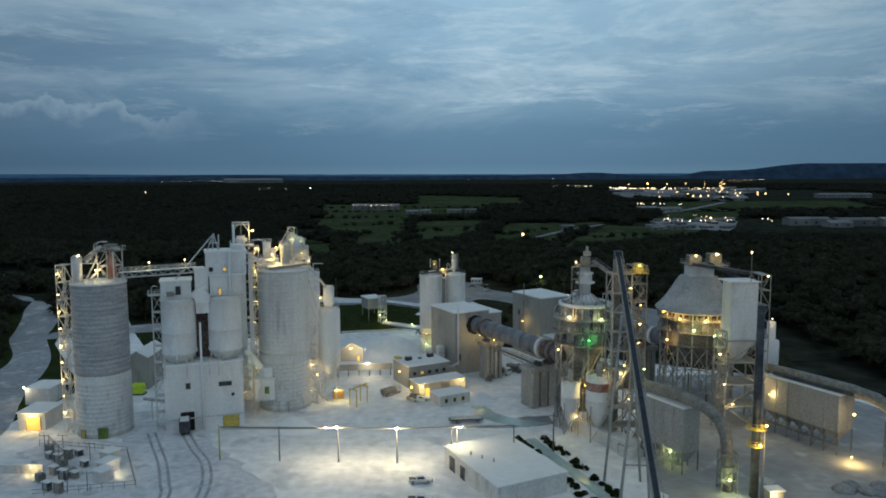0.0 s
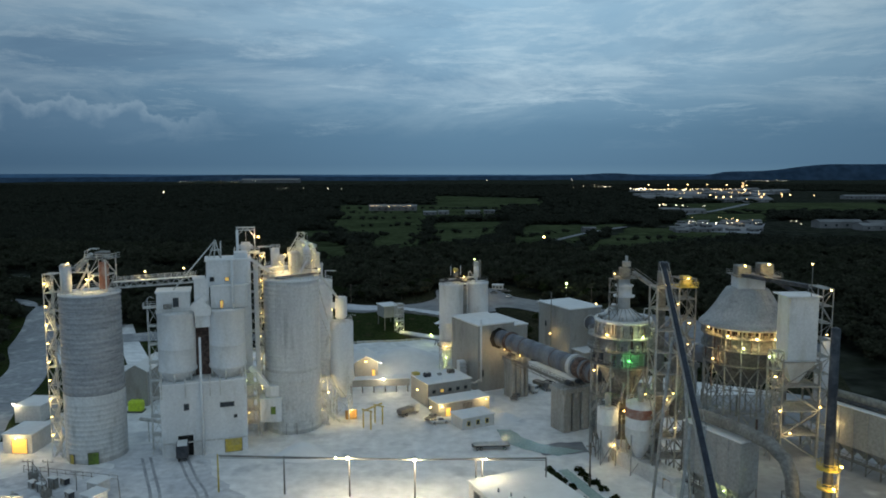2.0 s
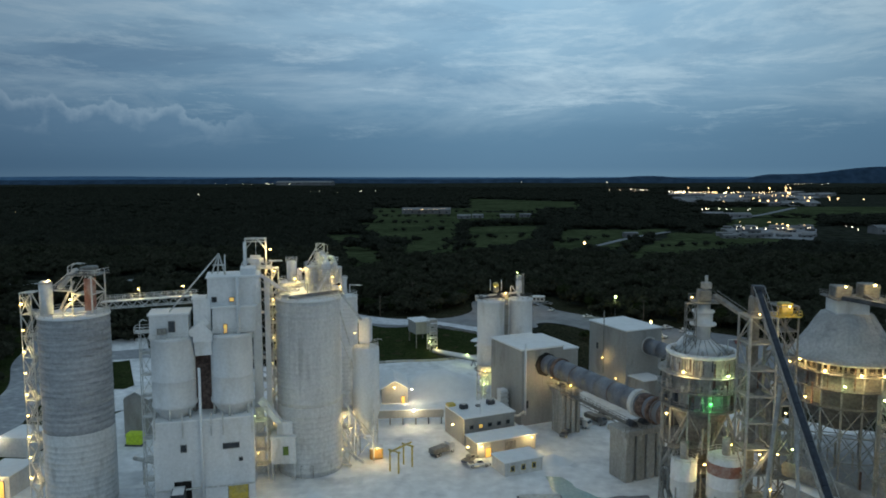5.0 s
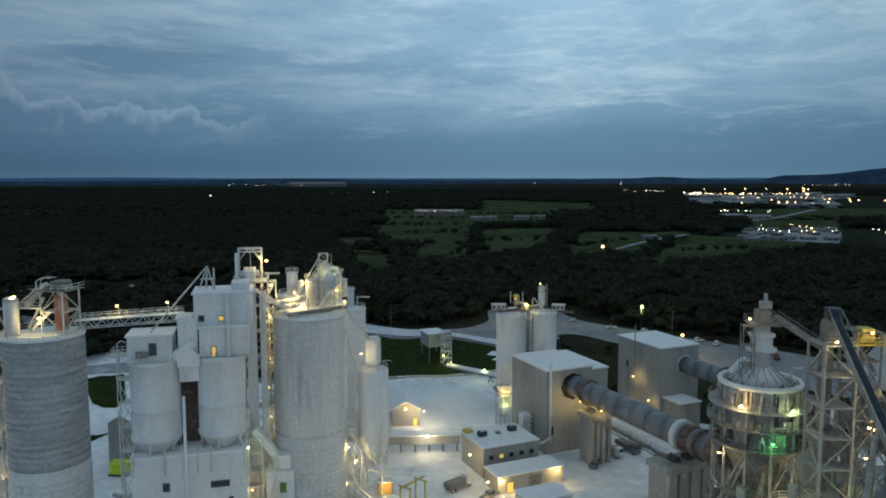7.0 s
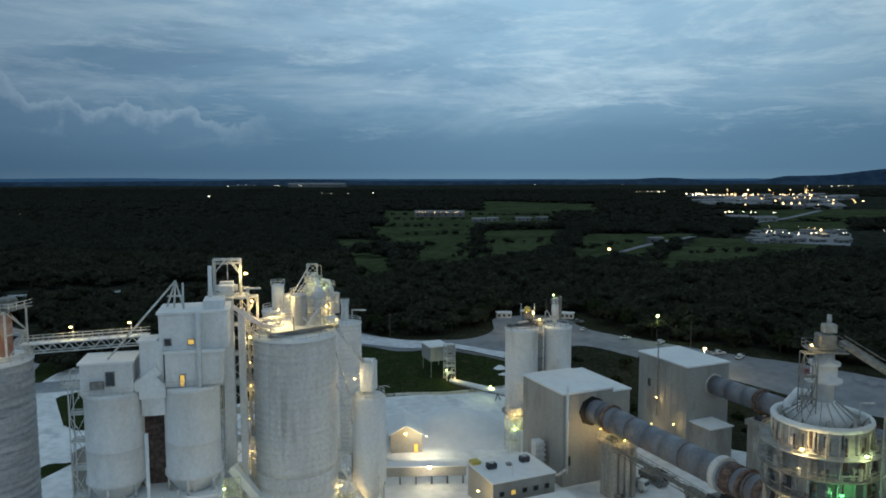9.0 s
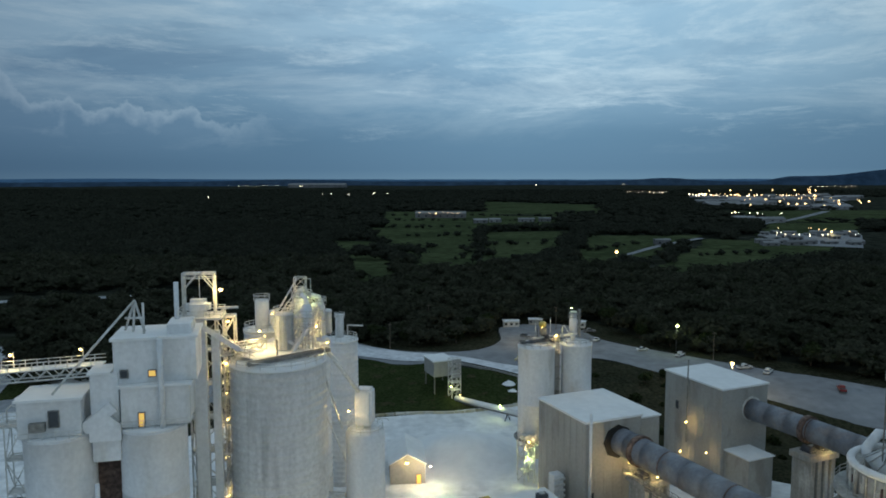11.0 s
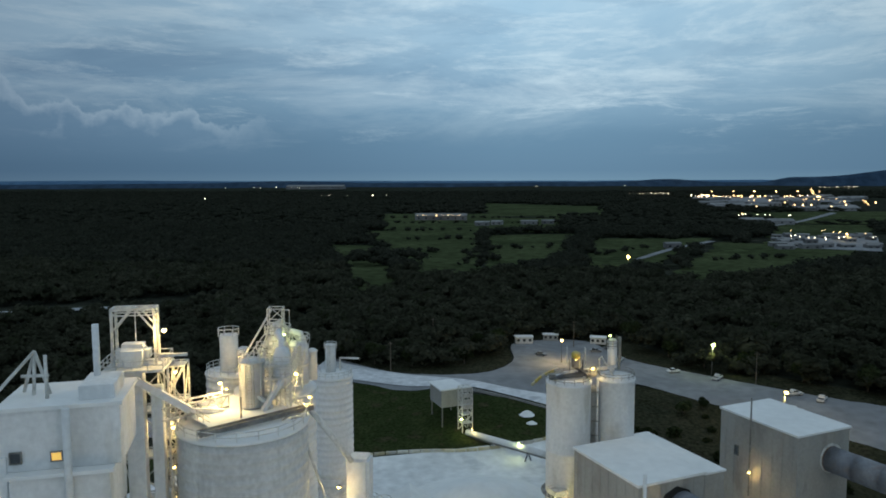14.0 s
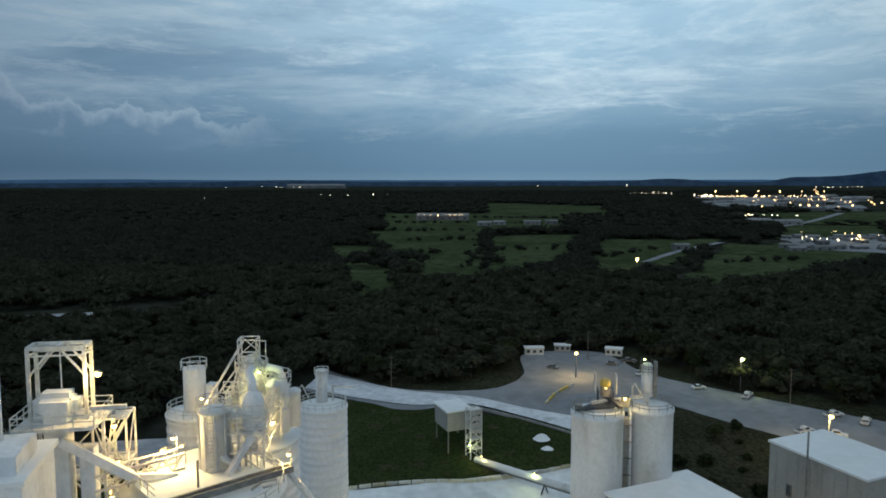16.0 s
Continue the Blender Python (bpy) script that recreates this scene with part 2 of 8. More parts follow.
LEAF = surf("foliage", (0.042, 0.046, 0.034), (0.062, 0.066, 0.048), 0.85, big=0.05, fine=0.3, lo=0.40, hi=0.66, third=(0.032, 0.038, 0.025), grain=0.25, bump=0, spec=0.0)
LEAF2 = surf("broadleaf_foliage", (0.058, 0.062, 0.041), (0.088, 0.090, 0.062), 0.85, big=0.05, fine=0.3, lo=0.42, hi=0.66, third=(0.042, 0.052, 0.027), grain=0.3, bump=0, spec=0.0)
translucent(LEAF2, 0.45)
LEAFN = surf("near_foliage", (0.034, 0.046, 0.020), (0.050, 0.062, 0.028), 0.8, big=0.25, fine=1.0, grain=0.3, vary=0.3, bump=0, spec=0.0)
translucent(LEAF, 0.45)
translucent(LEAFN, 0.4)
BARK = surf("bark", (0.07, 0.055, 0.04), (0.11, 0.09, 0.07), 0.95, big=1.0)
WATER = surf("pale_lime_water", (0.34, 0.46, 0.44), (0.42, 0.52, 0.50), 0.18, big=0.15, bump=0.03, spec=0.5)
GLASS = surf("dark_window_glass", (0.03, 0.035, 0.04), (0.05, 0.055, 0.06), 0.1, big=0.5, bump=0, spec=0.6)
RUBBER = surf("tyre_rubber", (0.02, 0.02, 0.02), (0.035, 0.035, 0.033), 0.9, big=1.0)
CARW = surf("white_car_paint", (0.70, 0.70, 0.69), (0.62, 0.62, 0.60), 0.35, big=0.5, spec=0.5, bump=0)
CARG = surf("grey_car_paint", (0.16, 0.165, 0.17), (0.22, 0.22, 0.22), 0.35, metal=0.3, big=0.5, spec=0.5, bump=0)
CARR = surf("red_car_paint", (0.30, 0.04, 0.04), (0.26, 0.06, 0.05), 0.35, big=0.5, spec=0.5, bump=0)
WOOD = surf("weathered_pole_wood", (0.14, 0.11, 0.08), (0.22, 0.18, 0.14), 0.9, big=0.8)
BLOCK = surf("concrete_block_wall", (0.25, 0.25, 0.245), (0.33, 0.33, 0.32), 0.9, big=0.4)
WARM = glowing("sodium_bulb", (1.0, 0.72, 0.26), 7.0)
COOL = glowing("led_bulb", (1.0, 0.92, 0.68), 20.0)
LGREEN = glowing("greenish_bulb", (0.76, 1.0, 0.32), 10.0)
PGREEN = glowing("green_bulb", (0.10, 1.0, 0.18), 4.0)
LITWIN = glowing("lit_window", (1.0, 0.83, 0.42), 1.6)
LITWIN2 = glowing("amber_window", (1.0, 0.60, 0.14), 0.5)
FARL = glowing("far_street_light", (1.0, 0.64, 0.28), 5.0)
FARC = glowing("far_white_light", (1.0, 0.84, 0.58), 6.0)


# ---- mesh helpers ----
def V(*a):
    return Vector(a)


def box(bm, x0, y0, z0, x1, y1, z1):
    v = [bm.verts.new((x, y, z)) for z in (z0, z1) for x, y in ((x0, y0), (x1, y0), (x1, y1), (x0, y1))]
    for f in ((3, 2, 1, 0), (4, 5, 6, 7), (0, 1, 5, 4), (1, 2, 6, 5), (2, 3, 7, 6), (3, 0, 4, 7)):
        bm.faces.new([v[i] for i in f])
    return v


def basis(p, q):
    d = (Vector(q) - Vector(p)).normalized()
    a = d.cross(V(0, 0, 1) if abs(d.z) < 0.95 else V(1, 0, 0)).normalized()
    return a, d.cross(a) * -1 if abs(d.z) < 0.95 else d.cross(a)


def bar(bm, p, q, w=0.2, h=None):
    p, q = Vector(p), Vector(q)
    a, b = basis(p, q)
    a, b = a * w / 2, b * (h or w) / 2
    v = [bm.verts.new(c + s * a + t * b) for c in (p, q) for s, t in ((-1, -1), (1, -1), (1, 1), (-1, 1))]
    for f in ((3, 2, 1, 0), (4, 5, 6, 7), (0, 1, 5, 4), (1, 2, 6, 5), (2, 3, 7, 6), (3, 0, 4, 7)):
        bm.faces.new([v[i] for i in f])


def cyl(bm, p, q, r0, r1=None, n=20):
    p, q = Vector(p), Vector(q)
    r1 = r0 if r1 is None else r1
    a, b = basis(p, q)
    rings = []
    for c, r in ((p, r0), (q, r1)):
        rings.append([bm.verts.new(c + (a * math.cos(6.28318531 * i / n) + b * math.sin(6.28318531 * i / n)) * max(r, 0.001)) for i in range(n)])
    for i in range(n):
        f = bm.faces.new((rings[0][i], rings[0][(i + 1) % n], rings[1][(i + 1) % n], rings[1][i]))
        f.smooth = n > 8
    bm.faces.new(rings[0][::-1]); bm.faces.new(rings[1])


def lathe(bm, prof, n=40, cx=0.0, cy=0.0, smooth=True):
    rings = [[bm.verts.new((cx + r * math.cos(6.28318531 * i / n), cy + r * math.sin(6.28318531 * i / n), z)) for i in range(n)] for r, z in prof]
    for k in range(len(rings) - 1):
        for i in range(n):
            f = bm.faces.new((rings[k][i], rings[k][(i + 1) % n], rings[k + 1][(i + 1) % n], rings[k + 1][i]))
            f.smooth = smooth
    bm.faces.new(rings[0][::-1]); bm.faces.new(rings[-1])


def pipe(bm, pts, r, n=14):
    pts = [Vector(p) for p in pts]
    rings = []
    a = None
    for i, p in enumerate(pts):
        d = (pts[min(i + 1, len(pts) - 1)] - pts[max(i - 1, 0)]).normalized()
        if a is None:
            a = d.cross(V(0, 0, 1) if abs(d.z) < 0.95 else V(1, 0, 0))
        a = (a - d * a.dot(d)).normalized()
        b = d.cross(a)
        rr = r[i] if isinstance(r, (list, tuple)) else r
        rings.append([bm.verts.new(p + (a * math.cos(6.28318531 * k / n) + b * math.sin(6.28318531 * k / n)) * rr) for k in range(n)])
    for k in range(len(rings) - 1):
        for i in range(n):
            f = bm.faces.new((rings[k][i], rings[k][(i + 1) % n], rings[k + 1][(i + 1) % n], rings[k + 1][i]))
            f.smooth = n > 6
    bm.faces.new(rings[0][::-1]); bm.faces.new(rings[-1])


def prism(bm, outline, z0, z1):
    lo = [bm.verts.new((x, y, z0)) for x, y in outline]
    hi = [bm.verts.new((x, y, z1)) for x, y in outline]
    n = len(outline)
    for i in range(n):
        bm.faces.new((lo[i], lo[(i + 1) % n], hi[(i + 1) % n], hi[i]))
    bm.faces.new(lo[::-1]); bm.faces.new(hi)


def to_mesh(name, bm, material):
    bmesh.ops.recalc_face_normals(bm, faces=bm.faces)
    me = bpy.data.meshes.new(name)
    bm.to_mesh(me); bm.free()
    if material:
        me.materials.append(material)
    return me


def part(name, bm, material, parent=None, label=""):
    ob = new(name, to_mesh(name, bm, material) if isinstance(bm, bmesh.types.BMesh) else bm)
    if parent:
        ob.parent = parent
    return tagged(ob, label)


def thing(name, m, label, category, group="", kind=""):
    ob = new(name)
    ob.empty_display_size = 0.5
    ob.matrix_basis = m
    return tagged(ob, label, category, group, kind)


def bm_new():
    return bmesh.new()


def boxpart(name, x0, y0, z0, x1, y1, z1, material, parent, label="", bevel=0.0):
    bm = bm_new()
    box(bm, x0, y0, z0, x1, y1, z1)
    if bevel:
        bmesh.ops.bevel(bm, geom=bm.edges[:], offset=bevel, segments=1, affect="EDGES")
    return part(name, bm, material, parent, label)


def cylpart(name, p, q, r0, material, parent, r1=None, n=24, label=""):
    bm = bm_new()
    cyl(bm, p, q, r0, r1, n)
    return part(name, bm, material, parent, label)


def barpart(name, p, q, w, material, parent, label=""):
    bm = bm_new()
    bar(bm, p, q, w)
    return part(name, bm, material, parent, label)


_post = {}


def rail(parent, pts, h=1.1, step=1.6, closed=False, material=None):
    """A guard rail along pts: two rails and posts."""
    material = material or STEELW
    pts = [Vector(p) for p in pts]
    if closed:
        pts.append(pts[0])
    for f in (0.5, 1.0):
        bm = bm_new()
        pipe(bm, [p + V(0, 0, h * f) for p in pts], 0.06, 5)
        rails = part("guard_rail", bm, material, parent)
    key = (material.name, h)
    if key not in _post:
        pm = bm_new()
        bar(pm, (0, 0, 0), (0, 0, h), 0.09)
        _post[key] = to_mesh("rail_post", pm, material)
    for a, b in zip(pts, pts[1:]):
        n = max(1, round((b - a).length / step))
        for i in range(n):
            o = new("rail_post", _post[key])
            o.parent = rails
            o.location = a.lerp(b, i / n)
    return rails


def circle(r, z, n=16, cx=0.0, cy=0.0, a0=0.0, a1=6.28318531):
    return [V(cx + r * math.cos(a0 + (a1 - a0) * i / n), cy + r * math.sin(a0 + (a1 - a0) * i / n), z) for i in range(n)]


def truss_tower(parent, w, d, z0, z1, step, material, leg=0.3, brace=0.16, floors=True, cx=0.0, cy=0.0):
    """Four legs, and for each storey ties, crosses and a grating floor."""
    c = [(cx - w / 2, cy - d / 2), (cx + w / 2, cy - d / 2), (cx + w / 2, cy + d / 2), (cx - w / 2, cy + d / 2)]
    for x, y in c:
        barpart("leg", (x, y, z0), (x, y, z1), leg, material, parent)
    n = max(1, round((z1 - z0) / step))
    for k in range(n):
        a, b = z0 + (z1 - z0) * k / n, z0 + (z1 - z0) * (k + 1) / n
        for i in range(4):
            p, q = c[i], c[(i + 1) % 4]
            barpart("tie_beam", (*p, b), (*q, b), brace * 1.2, material, parent)
            if (k + i) % 2:
                p, q = q, p
            barpart("brace", (*q, a), (*p, b), brace, material, parent)
        if floors:
            boxpart("landing", cx - w / 2, cy - d / 2, b - 0.12, cx + w / 2, cy + d / 2 - 0.5, b - 0.04, material, parent)


def stair(parent, x0, x1, y0, y1, z0, z1, step, material):
    """Flights going to and fro inside a tower."""
    n = max(1, round((z1 - z0) / step))
    for k in range(n):
        a, b = z0 + (z1 - z0) * k / n, z0 + (z1 - z0) * (k + 1) / n
        p, q = ((x0, x1) if k % 2 == 0 else (x1, x0))
        bm = bm_new()
        for y in (y0, y1):
            bar(bm, (p, y, a), (q, y, b), 0.08, 0.3)
            bar(bm, (p, y, a + 1), (q, y, b + 1), 0.07)
        for i in range(1, 9):
            f = i / 9
            box(bm, p + (q - p) * f - 0.14, y0, a + (b - a) * f - 0.03, p + (q - p) * f + 0.14, y1, a + (b - a) * f + 0.03)
        part("stair_flight", bm, material, parent)


def point_light(name, loc, color, watts, radius=0.25, parent=None):
    l = bpy.data.lights.new(name, "POINT")
    l.color, l.energy, l.shadow_soft_size = color, watts * 0.8, radius
    o = new(name, l)
    o.location = loc
    if parent:
        o.parent = parent
    return o


COLORS = {"warm": (1.0, 0.74, 0.30), "cool": (1.0, 0.86, 0.55), "green": (0.82, 1.0, 0.45), "pure": (0.15, 1.0, 0.25)}
BULB = {"warm": WARM, "cool": COOL, "green": LGREEN, "pure": PGREEN}
_lamp = {}


def work_lamp(x, y, z, tone="warm", watts=0.0, size=0.28, label=""):
    """A bulkhead work lamp: bracket, hood and bulb, fixed to the structure beside it."""
    if "b" not in _lamp:
        b = bm_new(); bar(b, (0, 0.05, 0.15), (0, 0.7, 0.0), 0.1); _lamp["b"] = to_mesh("bracket", b, STEEL)
        b = bm_new(); lathe(b, [(1.0, 0.55), (0.9, 0.95), (0.35, 1.15)], 12); _lamp["h"] = to_mesh("hood", b, STEEL)
    if tone not in _lamp:
        b = bm_new(); bmesh.ops.create_icosphere(b, subdivisions=2, radius=1.0); _lamp[tone] = to_mesh("bulb", b, BULB[tone])
    e = thing("work_lamp", pose(x, y, z), label or {"warm": "lit yellow work lamp on a steel bracket", "cool": "lit white flood lamp on a steel bracket", "green": "lit greenish work lamp on a steel bracket", "pure": "lit green lamp on a steel bracket"}[tone], "lamp", "lamps of the plant")
    new("bracket", _lamp["b"]).parent = e
    for nm, key in (("hood", "h"), ("bulb", tone)):
        o = new(nm, _lamp[key]); o.parent = e; o.scale = (size * 0.85,) * 3
        o.visible_shadow = nm != "bulb"
    if watts:
        point_light("lamp_light", (0, -0.4 - size, -0.15), COLORS[tone], watts, 0.3, e)
    return e


# ---- terrain ----
def smooth(a, b, x):
    t = min(1.0, max(0.0, (x - a) / (b - a)))
    return t * t * (3 - 2 * t)


def height(x, y):
    h = 6.5 * smooth(287, 335, y) * (1 - smooth(520, 800, y))
    if y > 800:
        h += 3.0 * noise.noise((x * 0.003, y * 0.003, 0.3)) * smooth(800, 1300, y)
        far = smooth(2900, 4550, y)
        h += far * (28 + 4 * noise.noise((x * 0.0012, 2.0, 0.0)) + 5 * noise.noise((x * 0.004, y * 0.002, 4.0)))
    return h


def spline(pts, n):
    """Points along a Catmull-Rom curve through pts."""
    p = [np.array(q, float) for q in pts]
    p = [2 * p[0] - p[1]] + p + [2 * p[-1] - p[-2]]
    out = []
    m = len(p) - 3
    for k in range(n + 1):
        s = min(k / n * m, m - 1e-6)
        i, t = int(s), s - int(s)
        a, b, c, d = p[i:i + 4]
        out.append(0.5 * (2 * b + (c - a) * t + (2 * a - 5 * b + 4 * c - d) * t * t + (3 * b - a - 3 * c + d) * t ** 3))
    return out


def sheet(name, left, right, material, lift, label, category, n=40, cols=12, thick=0.0, rough_edge=0.0):
    """Ground cover between two curves, draped over the terrain."""
    L, R = spline(left, n), spline(right, n)
    bm = bm_new()
    rows = []
    for k, (a, b) in enumerate(zip(L, R)):
        row = []
        for j in range(cols + 1):
            f = j / cols
            p = a + (b - a) * f
            if rough_edge and j in (0, cols):
                d = (b - a) / max(0.01, np.linalg.norm(b - a))
                p = p + d * rough_edge * noise.noise((p[0] * 0.3, p[1] * 0.3, 3.0))
            row.append(bm.verts.new((p[0], p[1], height(p[0], p[1]) + lift)))
        rows.append(row)
    for r0, r1 in zip(rows, rows[1:]):
        for j in range(cols):
            f = bm.faces.new((r0[j], r0[j + 1], r1[j + 1], r1[j])); f.smooth = True
    ob = part(name, bm, material)
    return tagged(ob, label, category, "", "structure")


# the ground, one sheet to the horizon
xs = sorted(set([-4700, -4000, -3400, -2900, -2500, -2100, -1800, -1500, -1250, -1000, -800, -620, -480, -380] + list(range(-300, 301, 10)) + [380, 480, 620, 800, 1000, 1250, 1500, 1700, 1900, 2100, 2350, 2600, 2900, 3300, 3800, 4300]))
ys = sorted(set([-600, -300, -100, 0] + list(range(60, 441, 8)) + [470, 510, 560, 620, 700, 800, 920, 1050, 1200, 1400, 1700, 2050, 2400, 2800, 3100, 3350, 3600, 3800, 4000, 4150, 4300, 4450, 4600, 4750]))
xs = sorted(set(xs + list(range(-4600, 4300, 130))))
bm = bm_new()
grid = [[bm.verts.new((x, y, height(x, y) - 0.25)) for x in xs] for y in ys]
for r0, r1 in zip(grid, grid[1:]):
    for j in range(len(xs) - 1):
        bm.faces.new((r0[j], r0[j + 1], r1[j + 1], r1[j])).smooth = True
tagged(part("ground", bm, SOIL), "dark wooded ground reaching to the horizon", "ground", "", "structure")

def ridge(y, level, humps, rises, rough, material, label):
    """A far chain of hills along the horizon."""
    bm = bm_new()
    rows = []
    for k in range(241):
        x = -5200 + k * 40
        yy = y - 0.15 * max(0.0, -x)
        z = level + rough * (noise.noise((x * 0.0011, y, 0.0)) + 0.5 * noise.noise((x * 0.006, y, 3.0)))
        z += sum(a * math.exp(-((x - c) / w) ** 2) for c, w, a in humps) + sum(a * smooth(p, q, x) for p, q, a in rises)
        rows.append([bm.verts.new((x, yy + d, zz)) for d, zz in ((-150, -25), (-50, z * 0.8), (0, z), (60, -25))])
    for r0, r1 in zip(rows, rows[1:]):
        for j in range(3):
            bm.faces.new((r0[j], r1[j], r1[j + 1], r0[j + 1])).smooth = True
    tagged(part("backdrop", bm, material), label, "hills", "", "structure")


ridge(4620, 50, ((-1600, 360, 14), (720, 190, 19), (-250, 600, 4)), ((1230, 1440, 30), (1560, 2050, 42)), 4, HILL, "dark wooded hills tinted haze blue along the horizon")
ridge(4790, 63, ((-2900, 750, 9), (250, 500, -3)), (), 4, HILLFAR, "hills coloured blue for distance haze on the horizon")

sheet("yard", [(-165, -70), (-150, 60), (-134, 130), (-127, 190), (-124, 228), (-112, 262), (-100, 285)], [(165, -70), (150, 60), (150, 130), (140, 190), (100, 240), (55, 275), (45, 290)], YARD, 0.0, "white lime dust covering the plant yard", "yard", 60, 60)
sheet("pile_yard", [(-92, 262), (-45, 262), (-2, 262)], [(-76, 286.5), (-44, 296.5), (-8, 308)], YARD, 0.09, "white lime dust round the pile", "yard", 30, 20)
sheet("verge", [(-260, 120), (-250, 240), (-262, 330)], [(-112, 120), (-112, 240), (-112, 288)], LAWN, -0.08, "dark grass verge beside the haul road", "verge", 30, 24)
sheet("rear_yard", [(-173, 270), (-182, 291), (-179, 306), (-162, 312)], [(-130, 213), (-130, 225), (-122, 230), (-112, 236)], YARD, 0.10, "white dusted yard curving behind the silos", "yard", 30, 14, rough_edge=1.5)
sheet("grass_island", [(-165, 277), (-163, 283), (-155, 287)], [(-145, 253), (-138, 250), (-134, 254)], LAWN, 0.20, "dark grass island in the white yard", "grass", 20, 10, rough_edge=1.5)
sheet("stone_yard", [(56, 60), (52, 110), (50, 150), (62, 190), (60, 230)], [(149, 60), (149, 110), (149, 150), (136, 190), (105, 236)], GREYYARD, 0.05, "grey dusty ground round the baghouses", "yard", 40, 30, rough_edge=3.0)
sheet("substation_ground", [(-128, 60), (-118, 110), (-112, 150), (-106, 164)], [(-60, 60), (-66, 110), (-76, 140), (-86, 160)], TROD, 0.04, "dirty grey ground round the substation", "yard", 30, 12, rough_edge=2.0)
sheet("trodden_yard", [(-60, 60), (-66, 110), (-76, 140), (-88, 160), (-94, 176)], [(-30, 60), (-36, 124), (-50, 146), (-66, 164), (-76, 180)], TROD, 0.03, "grey trodden dust where trucks drive", "yard", 40, 14, rough_edge=4.0)
sheet("lawn", [(-88, 288), (-84, 312), (-82, 338)], [(2, 290), (2, 310), (0, 324)], LAWN, 0.05, "dark green mown grass bank below the road", "lawn", 24, 30)
sheet("grass_bank", [(0, 280), (2, 310), (8, 348)], [(120, 228), (128, 255), (135, 285)], BANK, 0.06, "dark rough grass bank below the parking lot", "bank", 24, 40)
sheet("parking_lot", [(-95, 345), (-77, 338), (-57, 331), (-38, 342), (-17, 329), (-2, 338), (11, 349), (33, 330), (64, 312), (90, 296), (112, 284), (130, 274)], [(-95, 370), (-84, 362), (-64, 351), (-38, 354), (-27, 372), (-27, 402), (0, 409), (15, 380), (37, 362), (66, 342), (96, 326), (122, 313), (140, 302)], PARK, 0.08, "pale gravel parking lot and road along the wood", "parking lot", 120, 14, rough_edge=0.8)
sheet("wood_edge", [(-96, 369), (-84, 361), (-64, 350), (-39, 353), (-28, 372), (-28, 402), (0, 408), (16, 379), (38, 361), (66, 341), (96, 325), (140, 301)], [(-96, 384), (-82, 376), (-62, 368), (-50, 368), (-42, 380), (-40, 416), (6, 424), (28, 392), (48, 374), (74, 354), (104, 338), (150, 312)], BANK, 0.03, "rough scrubby edge of the wood", "scrub", 60, 8, rough_edge=1.5)
sheet("haul_road", [(-230, 60), (-172, 150), (-170, 230), (-199, 279), (-216, 315), (-240, 352), (-330, 372)], [(-130, 60), (-122, 150), (-141, 200), (-158, 242), (-184, 282), (-214, 330), (-330, 362)], ROAD, 0.12, "pale dusty haul road leaving the plant", "road", 90, 10, rough_edge=0.5)
sheet("back_road", [(-190, 275), (-150, 291), (-112, 297), (-88, 291)], [(-186, 291), (-150, 303), (-112, 309), (-84, 302)], ROAD, 0.16, "pale dusty road behind the silos", "road", 24, 6, rough_edge=0.6)


# ---- silos ----
def silo(x, y, r, h, label, lower=17.3, upper=None, roof_rail=True, group="storage silos"):
    """A slip-formed concrete silo: dusted lower shell, banded upper shell, roof slab."""
    e = thing("silo", pose(x, y, 0), label, "silo", group)
    upper = upper or CONC
    bm = bm_new()
    prof = [(r + 0.12, -0.3)]
    for k in range(1, int(lower / 1.25)):
        prof += [(r + 0.12, k * 1.25 - 0.12), (r + 0.17, k * 1.25 - 0.06), (r + 0.12, k * 1.25)]
    lathe(bm, prof + [(r + 0.12, lower - 0.25), (r, lower)], 56)
    part("lower_shell", bm, CONCW, e, "white dusted concrete shell")
    prof = [(r, lower)]
    z = lower
    while z < h - 1.0:
        z += 1.25
        prof += [(r, min(z - 0.52, h - 0.4)), (r + 0.09, min(z - 0.40, h - 0.3)), (r + 0.09, min(z - 0.06, h - 0.2)), (r, min(z, h - 0.1))]
    prof.append((r, h))
    bm = bm_new()
    lathe(bm, prof, 56)
    part("upper_shell", bm, upper, e, "banded concrete shell")
    bm = bm_new()
    lathe(bm, [(r - 0.1, h), (r + 0.18, h), (r + 0.18, h + 0.35), (r * 0.6, h + 0.45), (0.4, h + 0.55)], 48)
    part("roof", bm, DUSTROOF, e, "dust covered roof slab")
    if roof_rail:
        rail(e, circle(r - 0.1, h + 0.35, 20), closed=True)
    return e



def panel(name, parent, x, y, z, w, h, angle, material, frame_material=None, label="", depth=0.14):
    """A door, hatch or window leaf with a proud frame, facing outward at an angle."""
    c, s = math.cos(radians(angle)), math.sin(radians(angle))
    fm = frame_material or STEEL
    m = pose(x, y, z, 0, 0, angle + 90)
    bm = bm_new()
    box(bm, -w / 2, -0.05, 0, w / 2, depth, h)
    leaf = part(name, bm, material, parent, label)
    leaf.matrix_basis = m
    bm = bm_new()
    t = 0.12
    for x0, x1, z0, z1 in ((-w / 2 - t, -w / 2, -t, h + t), (w / 2, w / 2 + t, -t, h + t), (-w / 2, w / 2, h, h + t), (-w / 2, w / 2, -t, 0)):
        box(bm, x0, -0.12, z0, x1, depth, z1)
    part("frame", bm, fm, leaf)
    return leaf


